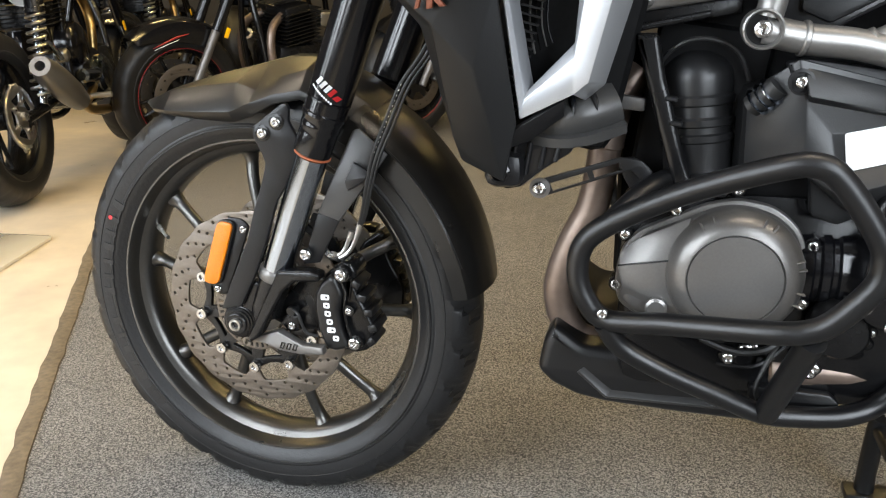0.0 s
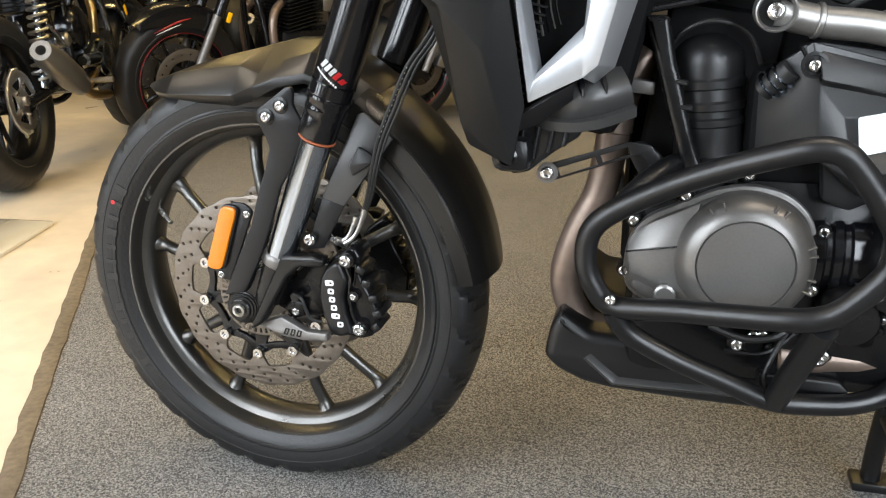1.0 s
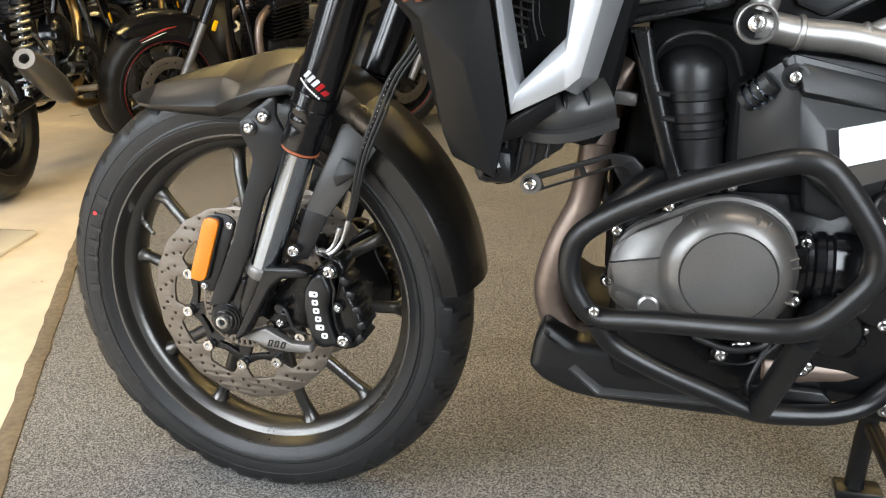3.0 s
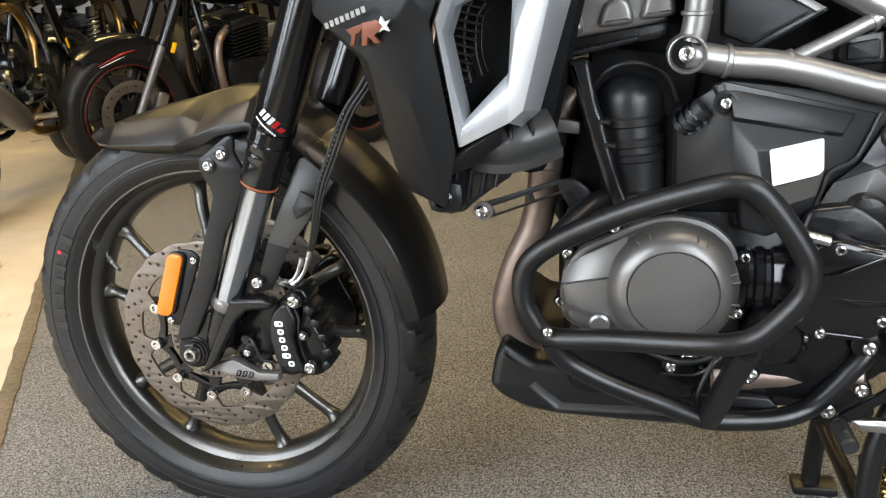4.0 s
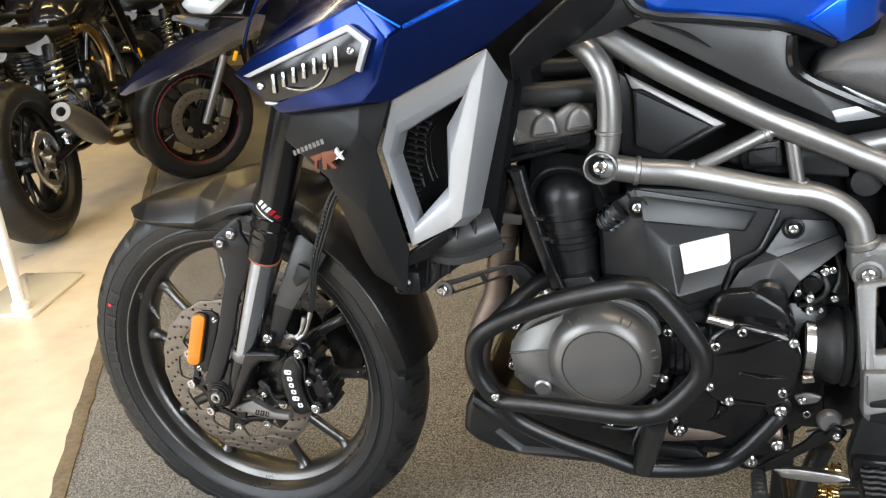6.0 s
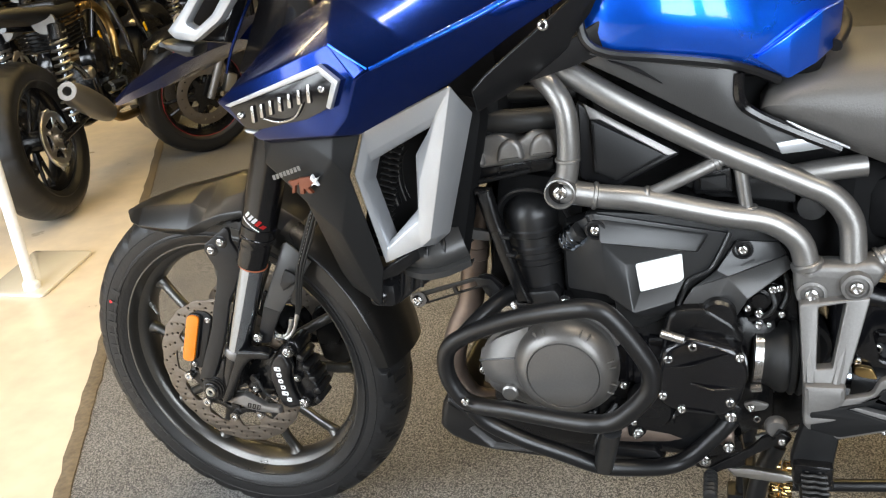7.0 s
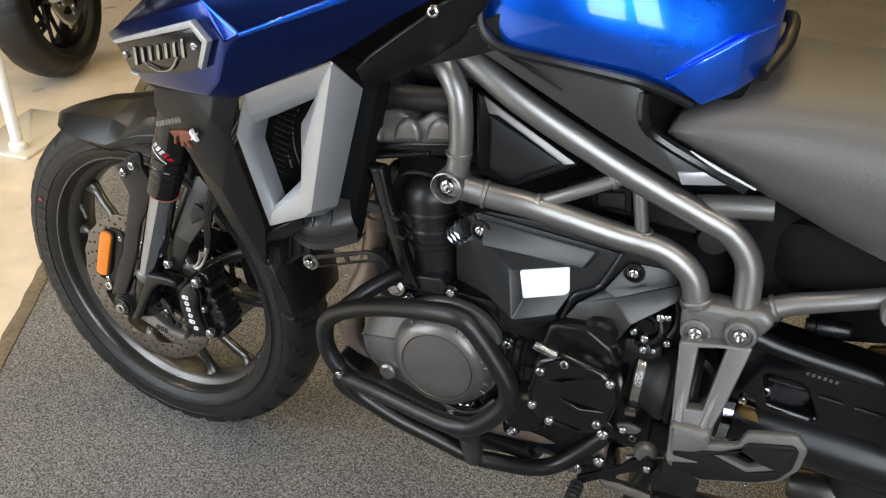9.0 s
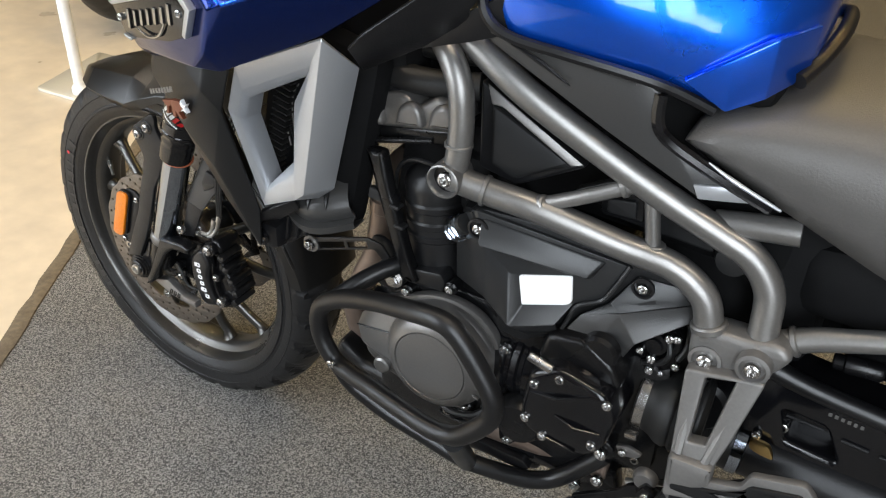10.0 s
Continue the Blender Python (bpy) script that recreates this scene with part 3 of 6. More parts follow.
    part("caliper_strut", plate([[(0.156, 0.405), (0.168, 0.408), (0.163, 0.378), (0.157, 0.372)], [(0.159, 0.4), (0.164, 0.402), (0.161, 0.384)]], *span(0.098, 0.108), 0.002), CAST, caliper)
    for px, pz, r in ((0.154, 0.4145, 0.0125), (0.17, 0.312, 0.0125), (0.1625, 0.3605, 0.0085)):
        part("bolt_boss", lathe([(r, 0), (r, 0.012), (r * 0.9, 0.014), (r * 0.7, 0.014)], 24, Matrix.Translation((px, 0.1 * side, pz)) @ (LEFT if side < 0 else pose(0, 0, 0, -90))), CAST, caliper)
    if side < 0:
        bolt(0.154, -0.1135, 0.4145, 0.0092, caliper)
        bolt(0.17, -0.1135, 0.312, 0.0092, caliper)
        bolt(0.1625, -0.1135, 0.3605, 0.0052, caliper)
        bolt(0.105, -0.119, 0.4435, 0.0088, leg)
        for k in range(6):
            z = 0.3815 - 0.0124 * k
            x = 0.1268 + 0.0024 * k + 0.0006 * (k - 2.5) ** 2 - 0.003
            tall = k in (0, 4)
            q = [(x - (0.0035 if tall else 0.0), z - 0.0042), (x + 0.0095, z - 0.0042), (x + 0.0095, z + 0.0042), (x - (0.0035 if tall else 0.0), z + 0.0042)]
            part("lettering_bar", plate([rounded(q, 0.003), rounded([(x + 0.003, z - 0.0016), (x + 0.0065, z - 0.0016), (x + 0.0065, z + 0.0016), (x + 0.003, z + 0.0016)], 0.001)], -0.1226, -0.1218, 0.0003), WHITE, caliper)
    return leg


fork(-1)
fork(1)
# amber reflector on its black backing
refl = rounded([(-0.0515, 0.396), (-0.0275, 0.393), (0.0045, 0.487), (-0.0195, 0.49)], 0.0115, 6)
bk = [(-0.044, 0.378), (-0.02, 0.374), (0.024, 0.481), (0.012, 0.492), (-0.01, 0.493)]
back = part("reflector_bracket", plate([rounded(bk, 0.006)], -0.128, -0.1225, 0.002), BLACK, bike)
part("reflector_rim", plate([rounded([(-0.0525, 0.394), (-0.025, 0.3905), (0.007, 0.488), (-0.02, 0.4925)], 0.012, 6)], -0.134, -0.1275, 0.002), BLACK, back)
part("reflector", plate([refl], -0.139, -0.1335, 0.0018), ORANGE, back, "oblong amber side reflector")
bolt(0.015, -0.1275, 0.477, 0.0056, back)
bolt(-0.0325, -0.1275, 0.384, 0.0056, back)
# brake lines and sensor cable
for k, (dx, r) in enumerate(((0.0, 0.003), (0.007, 0.0026), (0.013, 0.0018))):
    pts = [(0.33 + dx, -0.1, 0.84), (0.303 + dx, -0.118, 0.765), (0.28 + dx, -0.128, 0.72), (0.254 + dx, -0.132, 0.684), (0.231 + dx, -0.13, 0.635), (0.211 + dx * 0.8, -0.127, 0.588), (0.199 + dx * 0.6, -0.122, 0.545), (0.189 + dx * 0.5, -0.114, 0.508), (0.18 + dx * 0.3, -0.107, 0.484)]
    part("brake_line", tube(pts, r, 8, 5), HOSE, bike, "thin black brake hose")
for k in range(14):
    f = k / 14
    c = Vector((0.2555, -0.1352, 0.684)).lerp(Vector((0.212, -0.1302, 0.588)), f)
    part("hose_print", rbox(c, (0.0013, 0.0008, 0.0022), 0.0003, (0, 24, 0), 1), STEEL, bike)
for k in range(2):
    bj = part("banjo_union", tube([(0.183 - 0.013 * k, -0.107, 0.49 - 0.012 * k), (0.177 - 0.012 * k, -0.106, 0.472 - 0.006 * k), (0.17 - 0.01 * k, -0.106, 0.456 - 0.002 * k), (0.161 - 0.008 * k, -0.106, 0.444), (0.15 - 0.005 * k, -0.106, 0.437 + 0.003 * k)], [0.0036, 0.0036, 0.003, 0.003, 0.0034], 8, 4), STEEL, bike, "bright brake line fitting")
    part("crimp_collar", rod((0.183 - 0.013 * k, -0.107, 0.49 - 0.012 * k), (0.178 - 0.012 * k, -0.107, 0.475 - 0.009 * k), 0.0045, 12), STEEL, bj)
    part("banjo_eye", rod((0.146 - 0.006 * k, -0.1 - 0.006 * k, 0.438 + 0.004 * k), (0.147 - 0.006 * k, -0.105 - 0.006 * k, 0.434 + 0.004 * k), 0.0075, 16), STEEL, bj)
part("banjo_bolt", rod((0.15, -0.096, 0.43), (0.136, -0.118, 0.446), 0.0048, 6), ZINC, bike)
part("bleed_nipple", rod((0.119, -0.1, 0.456), (0.133, -0.104, 0.441), 0.0032, 8), ZINC, bike)
tab = plate([rounded([(0.182, 0.579), (0.194, 0.573), (0.21, 0.561), (0.199, 0.555), (0.186, 0.546), (0.172, 0.538), (0.168, 0.552)], 0.003)], -0.124, -0.117, 0.0025)
part("line_clip", tab, BLACK, bike, "leaf-shaped black hose clip")


# front fender: a shell round the tyre
def fender_shell(a0, a1, n, skirt, top, halfw):
    secs = []
    for k in range(n + 1):
        f = k / n
        a = radians(a0 + (a1 - a0) * f)
        s, t, w = skirt(f), top(f), halfw(f)
        prof = [(s, -w), (s + (t - s) * 0.55, -w * 1.0), (s + (t - s) * 0.8, -w * 0.84), (s + (t - s) * 0.95, -w * 0.5), (t, -w * 0.22), (t + 0.002, 0)]
        prof += [(r, -y) for r, y in prof[-2::-1]]
        secs.append([MW @ Vector((r * math.cos(a), y, r * math.sin(a))) for r, y in prof])
    return shell(loft(secs), 0.004)


fend = part("front_fender", fender_shell(60, 8, 24, lambda f: 0.312 + 0.004 * f, lambda f: 0.366 - 0.012 * f, lambda f: 0.084 - 0.012 * f ** 3), FENDER, bike, "matt black front fender with a raised nose")
# creased nose: foot of the side, crease, shoulder, spine
NOSE = [(-0.187, 0.016, 0.634, 0.02, 0.637, 0.014, 0.6405, 0.641), (-0.15, 0.055, 0.628, 0.06, 0.634, 0.04, 0.651, 0.657), (-0.119, 0.072, 0.626, 0.079, 0.634, 0.055, 0.661, 0.667), (-0.06, 0.084, 0.623, 0.094, 0.636, 0.066, 0.67, 0.683),
        (-0.002, 0.09, 0.621, 0.102, 0.638, 0.074, 0.676, 0.696), (0.026, 0.092, 0.63, 0.096, 0.65, 0.072, 0.666, 0.703), (0.06, 0.09, 0.648, 0.09, 0.662, 0.064, 0.684, 0.711), (0.1, 0.087, 0.655, 0.087, 0.668, 0.062, 0.695, 0.711), (0.145, 0.084, 0.63, 0.084, 0.652, 0.06, 0.678, 0.688), (0.2, 0.083, 0.575, 0.083, 0.612, 0.06, 0.64, 0.65)]
secs = []
for x, y1, z1, y2, z2, y3, z3, z4 in NOSE:
    left = [(y1, z1), (y2, z2), (y3, z3), (y3 * 0.3, z4 - 0.0015)]
    secs.append([(x - y * 0.06, -y, z) for y, z in left] + [(x, 0, z4)] + [(x + y * 0.06, y, z) for y, z in left[::-1]])
bm = shell(loft(secs), 0.004)
bmesh.ops.bevel(bm, geom=[e for e in bm.edges if len(e.link_faces) == 2 and e.calc_face_angle(0) > 0.2], offset=0.0016, segments=2, affect="EDGES", profile=0.5)
part("fender_nose", bm, FENDER, fend, sharp=24)
part("fender_rib", tube([MW @ Vector((0.339 * math.cos(radians(a)), -0.083 + 0.005 * (a < 20), 0.339 * math.sin(radians(a)))) for a in range(58, 10, -6)], 0.0025, 6, 2), FENDER, fend)

# crash bar, left, and its mirror image
loop = [(0.532, -0.258, 0.437), (0.506, -0.256, 0.462), (0.497, -0.256, 0.495), (0.506, -0.258, 0.53), (0.545, -0.266, 0.561), (0.613, -0.29, 0.599), (0.69, -0.318, 0.631), (0.726, -0.325, 0.637),
        (0.75, -0.325, 0.622), (0.786, -0.325, 0.572), (0.795, -0.325, 0.545), (0.789, -0.325, 0.518), (0.758, -0.323, 0.48), (0.735, -0.32, 0.466), (0.7, -0.315, 0.46), (0.6, -0.282, 0.447)]
low = [(0.53, -0.256, 0.432), (0.55, -0.25, 0.402), (0.6, -0.244, 0.373), (0.66, -0.232, 0.345), (0.712, -0.222, 0.322), (0.76, -0.214, 0.318), (0.806, -0.208, 0.322), (0.842, -0.198, 0.337), (0.886, -0.19, 0.387), (0.896, -0.186, 0.4)]
upper = [(0.53, -0.262, 0.552), (0.556, -0.235, 0.575), (0.58, -0.205, 0.588), (0.6, -0.18, 0.59)]
for s in (1, -1):
    f = Matrix.Diagonal((1, s, 1, 1))
    b1 = tube(loop, 0.0127, 18, 6, closed=True)
    b1.transform(f)
    bar = part("crash_bar", b1, SATIN, bike, "satin black tubular engine guard")
    for name, pts, r in (("lower_tube", low, 0.0126), ("upper_stay", upper, 0.012), ("upright_tube", [(0.742, -0.315, 0.455), (0.73, -0.27, 0.39), (0.718, -0.224, 0.324)], 0.0145)):
        b2 = tube(pts, r, 16, 6)
        b2.transform(f)
        part(name, b2, SATIN, bar)
    if s > 0:
        bolt(0.528, -0.272, 0.45, 0.006, bar)
        bolt(0.895, -0.2, 0.415, 0.0085, bar)

# engine
eng = part("engine", rbox((0.72, 0, 0.45), (0.36, 0.38, 0.26), 0.03), CAST, bike, "black engine with graphite clutch cover")
part("gearbox", rbox((0.86, 0, 0.46), (0.2, 0.34, 0.2), 0.03), CAST, eng)
part("sump", rbox((0.7, 0, 0.34), (0.3, 0.3, 0.08), 0.02), CAST, eng)
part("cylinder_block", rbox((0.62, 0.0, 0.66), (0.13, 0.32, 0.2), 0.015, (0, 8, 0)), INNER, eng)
# clutch cover: pear-shaped casting, raised drum and flat disc
pear = [(0.54, 0.44), (0.536, 0.475), (0.543, 0.508), (0.56, 0.53), (0.6, 0.549), (0.635, 0.566), (0.67, 0.573), (0.71, 0.565), (0.738, 0.54), (0.748, 0.505), (0.745, 0.462), (0.725, 0.425), (0.69, 0.402), (0.65, 0.398), (0.61, 0.408), (0.565, 0.424)]
part("cover_flange", plate([rounded(pear, 0.02)], -0.205, -0.19, 0.004), COVER, eng)
part("cover_body", plate([rounded([(0.66 + (x - 0.66) * 0.94, 0.487 + (z - 0.487) * 0.94) for x, z in pear], 0.02)], -0.222, -0.2, 0.012, res=3), COVER, eng)
MC = Matrix.Translation((0.668, -0.2, 0.491)) @ LEFT
drum = part("clutch_cover", lathe([(0.0755, 0.0), (0.0755, 0.024), (0.074, 0.031), (0.0705, 0.0385), (0.065, 0.0455), (0.057, 0.0502), (0.0525, 0.0512), (0.0512, 0.0485), (0.0502, 0.0505), (0.03, 0.0515), (0.001, 0.0515)], 72, MC), COVER, eng, "round graphite clutch cover")
for deg in (12, 20, 58, 68, 112, 124, 338, 350):
    a = radians(deg)
    part("cover_notch", rbox((0.668 + 0.0675 * math.cos(a), -0.242, 0.491 + 0.0675 * math.sin(a)), (0.015, 0.006, 0.0022), 0.0006, (0, -deg, 0), 1), COVER, drum)
# flat wedge running forward from the drum
part("cover_wedge", facets([(0.541, -0.216, 0.507), (0.562, -0.22, 0.525), (0.618, -0.224, 0.554), (0.606, -0.232, 0.506), (0.54, -0.226, 0.493), (0.612, -0.233, 0.447), (0.546, -0.227, 0.468), (0.635, -0.224, 0.412), (0.567, -0.21, 0.43), (0.54, -0.21, 0.447)], [(0, 1, 2, 3, 4), (4, 3, 5, 6), (6, 5, 7, 8, 9)], 0.012, 0.002), COVER, eng)
part("wedge_seam", rod((0.54, -0.2268, 0.493), (0.604, -0.2325, 0.5055), 0.0011, 6), CAST, eng)
for bx, bz in ((0.546, 0.523), (0.602, 0.555), (0.667, 0.583), (0.751, 0.522), (0.746, 0.453), (0.7, 0.394), (0.538, 0.461)):
    part("bolt_seat", rod((bx, -0.18, bz), (bx, -0.2, bz), 0.009, 16), CAST, eng)
    bolt(bx, -0.2, bz, 0.0062, eng)
part("oil_plug", lathe([(0.004, 0.0), (0.0125, 0.0), (0.0125, 0.006), (0.0095, 0.008), (0.001, 0.008)], 20, Matrix.Translation((0.586, -0.232, 0.447)) @ LEFT), FRAME, eng, "grey oil plug")
# gearbox cover
gear = [(0.795, 0.485), (0.802, 0.54), (0.835, 0.56), (0.9, 0.545), (0.915, 0.51), (0.905, 0.462), (0.885, 0.44), (0.83, 0.44), (0.8, 0.452)]
part("gearbox_cover", plate([rounded(gear, 0.012)], -0.245, -0.15, 0.008, res=2), GLOSS, eng, "gloss black gearbox cover")
part("gearbox_ridge", facets([(0.806, -0.246, 0.5125), (0.844, -0.251, 0.5165), (0.892, -0.247, 0.539), (0.882, -0.2475, 0.5395), (0.842, -0.2525, 0.5215)], [(0, 1, 4), (1, 2, 3, 4)], 0.004, 0.0008), GLOSS, eng)
part("gearbox_relief", facets([(0.839, -0.246, 0.4885), (0.868, -0.25, 0.482), (0.902, -0.246, 0.4845), (0.9, -0.247, 0.488), (0.868, -0.2525, 0.4865), (0.842, -0.246, 0.492)], [(0, 1, 4, 5), (1, 2, 3, 4)], 0.004, 0.0008), GLOSS, eng)
part("cover_rib", rod((0.834, -0.246, 0.45), (0.873, -0.246, 0.446), 0.0016, 8), GLOSS, eng)
part("gearbox_chamfer", facets([(0.846, -0.244, 0.5465), (0.872, -0.2465, 0.547), (0.897, -0.244, 0.5385), (0.884, -0.226, 0.5535), (0.862, -0.222, 0.5575), (0.848, -0.228, 0.555)], [(0, 1, 4, 5), (1, 2, 3, 4)], 0.004, 0.0015), GLOSS, eng)
part("drive_cover", lathe([(0.024, 0.0), (0.024, 0.012), (0.0205, 0.017), (0.012, 0.0185), (0.001, 0.0185)], 32, Matrix.Translation((0.873, -0.2, 0.577)) @ LEFT), CAST, eng)
part("cable_stop", rod((0.8, -0.243, 0.564), (0.831, -0.243, 0.5555), 0.0062, 14), ZINC, eng, "bright cable stop")
part("gearbox_upper", plate([rounded([(0.8, 0.545), (0.81, 0.585), (0.862, 0.592), (0.895, 0.57), (0.91, 0.54), (0.86, 0.535)], 0.01)], -0.22, -0.14, 0.008, res=2), CAST, eng)
for bx, bz in ((0.842, 0.547), (0.811, 0.526), (0.902, 0.535), (0.804, 0.468), (0.829, 0.449), (0.892, 0.465)):
    bolt(bx, -0.243, bz, 0.0062, eng)
# clutch slave cylinder and its fittings
sl = part("slave_cylinder", lathe([(0.017, -0.03), (0.017, 0.0), (0.015, 0.006), (0.011, 0.007), (0.01, 0.011), (0.001, 0.012)], 28, Matrix.Translation((0.926, -0.165, 0.585)) @ LEFT), CAST, eng, "black slave cylinder with bright fittings")
part("slave_flange", plate([rounded([(0.905, 0.56), (0.912, 0.592), (0.94, 0.608), (0.955, 0.602), (0.96, 0.56), (0.938, 0.54), (0.915, 0.54)], 0.008)], -0.162, -0.145, 0.004), CAST, sl)
for bx, bz, r in ((0.942, 0.601, 0.0062), (0.951, 0.603, 0.005), (0.926, 0.564, 0.0062), (0.926, 0.547, 0.0056), (0.955, 0.564, 0.0052), (0.911, 0.571, 0.0052), (0.94, 0.547, 0.0036)):
    bolt(bx, -0.17, bz, r, sl)
part("hydraulic_line", tube([(0.94, -0.165, 0.594), (0.946, -0.172, 0.58), (0.94, -0.172, 0.565), (0.93, -0.168, 0.557), (0.915, -0.165, 0.55)], 0.0035, 8, 5), HOSE, sl)
part("hydraulic_lead", tube([(0.955, -0.165, 0.57), (0.962, -0.16, 0.59), (0.955, -0.15, 0.62), (0.93, -0.14, 0.64)], 0.004, 8, 5), HOSE, sl)
LOWER = ((0.673, 0.38, 0.0075), (0.764, 0.369, 0.006), (0.712, 0.376, 0.005), (0.814, 0.408, 0.005))
part("alternator_housing", lathe([(0.03, -0.02), (0.049, -0.018), (0.05, 0.0), (0.0465, 0.003), (0.0465, 0.008), (0.05, 0.011), (0.0505, 0.019), (0.047, 0.022), (0.047, 0.027), (0.0505, 0.03), (0.049, 0.05), (0.03, 0.052)], 40, Matrix.Translation((0.752, -0.165, 0.49)) @ Vector((1, 0, 0)).to_track_quat("Z", "Y").to_matrix().to_4x4()), GLOSS, eng, "gloss black ribbed housing", sharp=25)
part("oil_filter", lathe([(0.001, 0.03), (0.028, 0.028), (0.033, 0.02), (0.035, 0.0)], 32, Matrix.Translation((0.786, -0.2, 0.43)) @ LEFT), CAST, eng)
for bx, by, bz, r in ((0.745, -0.2, 0.388, 0.008), (0.77, -0.19, 0.368, 0.006), (0.69, -0.2, 0.392, 0.009), (0.802, -0.2, 0.405, 0.006), (0.752, -0.19, 0.41, 0.005)):
    bolt(bx, by, bz, r * 0.8, eng)
part("oil_line", tube([(0.66, -0.2, 0.37), (0.7, -0.205, 0.372), (0.725, -0.205, 0.39), (0.75, -0.2, 0.42)], 0.0035, 8, 5), CAST, eng)
part("wire", tube([(0.728, -0.2, 0.405), (0.715, -0.21, 0.38), (0.705, -0.215, 0.35), (0.712, -0.21, 0.33)], 0.003, 8, 5), HOSE, eng)
for bx, bz, r in LOWER:
    part("bolt_seat", rod((bx, -0.16, bz), (bx, -0.2, bz), r * 1.5, 14), CAST, eng)
    bolt(bx, -0.2, bz, r, eng)
part("crank_flange", plate([rounded([(0.752, 0.36), (0.748, 0.4), (0.762, 0.436), (0.785, 0.44), (0.79, 0.41), (0.778, 0.372)], 0.008)], -0.2, -0.17, 0.004), CAST, eng)
for bx, by, bz, r in ((0.768, -0.2, 0.375, 0.0062), (0.76, -0.2, 0.39, 0.005), (0.781, -0.2, 0.42, 0.0046), (0.823, -0.2, 0.424, 0.0046)):
    part("bolt_seat", rod((bx, by + 0.03, bz), (bx, by, bz), r * 1.6, 14), CAST, eng)
    bolt(bx, by, bz, r, eng)
part("loom_clip", rbox((0.79, -0.212, 0.446), (0.01, 0.012, 0.018), 0.003), CAST, eng)
part("pressure_switch", lathe([(0.011, 0.0), (0.011, 0.012), (0.0075, 0.014), (0.0075, 0.024), (0.005, 0.027), (0.001, 0.027)], 20, Matrix.Translation((0.822, -0.17, 0.408)) @ LEFT), CAST, eng)
part("switch_wire", tube([(0.822, -0.196, 0.408), (0.812, -0.206, 0.418), (0.796, -0.212, 0.436), (0.79, -0.21, 0.47)], 0.003, 8, 5), HOSE, eng)
part("sensor_plug", rod((0.672, -0.15, 0.385), (0.69, -0.205, 0.382), 0.012, 16), CAST, eng)
part("drain_hose", tube([(0.64, -0.2, 0.4), (0.68, -0.212, 0.392), (0.715, -0.21, 0.398), (0.735, -0.195, 0.415)], 0.0045, 8, 5), HOSE, eng)
part("level_sensor", rod((0.808, -0.17, 0.412), (0.808, -0.2, 0.395), 0.011, 16), CAST, eng)
part("under_pipe", rod((0.72, -0.175, 0.36), (0.9, -0.165, 0.362), 0.021, 20), HEADER, eng, "heat-tinted collector pipe under the engine")
part("skid_rail", plate([rounded([(0.7, 0.345), (0.79, 0.342), (0.802, 0.33), (0.79, 0.322), (0.7, 0.326)], 0.004)], -0.2, -0.185, 0.003), SATIN, eng)
# left cylinder: ribbed can with a domed top
can = [(0.03, -0.075), (0.041, -0.07), (0.041, 0.004), (0.0428, 0.006), (0.0432, 0.013), (0.0405, 0.015), (0.0405, 0.022), (0.043, 0.024), (0.0435, 0.031), (0.0412, 0.034), (0.0412, 0.046), (0.0435, 0.048), (0.044, 0.056), (0.0418, 0.059), (0.0425, 0.075)]
can += [(0.0425 * math.cos(radians(a)), 0.075 + 0.034 * math.sin(radians(a))) for a in range(12, 90, 13)] + [(0.001, 0.1095)]
part("starter_housing", lathe(can, 48, pose(0.62, -0.145, 0.625, 0, -4, 0) @ Matrix.Diagonal((1, 1.05, 1, 1))), SHELL, eng, "ribbed black can with a domed top", sharp=25)
part("can_bead", tube([(0.57, -0.168, 0.668), (0.568, -0.172, 0.7), (0.58, -0.18, 0.728), (0.603, -0.187, 0.744), (0.632, -0.187, 0.744), (0.656, -0.178, 0.73), (0.67, -0.168, 0.7)], 0.0028, 8, 5), SHELL, eng)
part("head_strap", plate([rounded([(0.545, 0.752), (0.57, 0.752), (0.581, 0.7), (0.587, 0.684), (0.597, 0.646), (0.608, 0.61), (0.622, 0.578), (0.598, 0.578), (0.585, 0.62), (0.572, 0.66), (0.56, 0.7)], 0.004)], -0.208, -0.188, 0.006, res=2), CAST, eng)
for z in (0.655, 0.682):
    part("strap_lug", rbox((0.598 - (z - 0.64) * 0.25, -0.202, z), (0.014, 0.016, 0.005), 0.0015, (0, 8, 0), 1), SHELL, eng)
part("strap_foot", plate([rounded([(0.592, 0.592), (0.652, 0.6), (0.66, 0.588), (0.655, 0.572), (0.59, 0.568)], 0.004)], -0.2, -0.17, 0.005), SHELL, eng)
part("clip_bracket", rbox((0.545, -0.176, 0.673), (0.03, 0.012, 0.016), 0.003, (0, 6, 0)), COVER, eng)
bolt(0.526, -0.168, 0.668, 0.0075, eng, hex_model, turn=-50)
part("head_strap_top", rod((0.548, -0.19, 0.757), (0.625, -0.18, 0.772), 0.004, 10), CAST, eng)
part("wire_boot", tube([(0.672, -0.205, 0.676), (0.684, -0.213, 0.688), (0.695, -0.218, 0.7)], 0.0125, 14, 4), HOSE, eng)
for k in range(3):
    part("spring_coil", lathe([(0.012, -0.0022), (0.0165, 0), (0.012, 0.0022)], 20, look((0.677 + 0.006 * k, -0.208 - 0.003 * k, 0.681 + 0.006 * k), (0.73, -0.24, 0.735))), CHROME, eng)
part("stay_lug", plate([rounded([(0.56, 0.588), (0.585, 0.592), (0.6, 0.572), (0.59, 0.55), (0.56, 0.548), (0.545, 0.56)], 0.006)], -0.2, -0.185, 0.003), SATIN, eng)
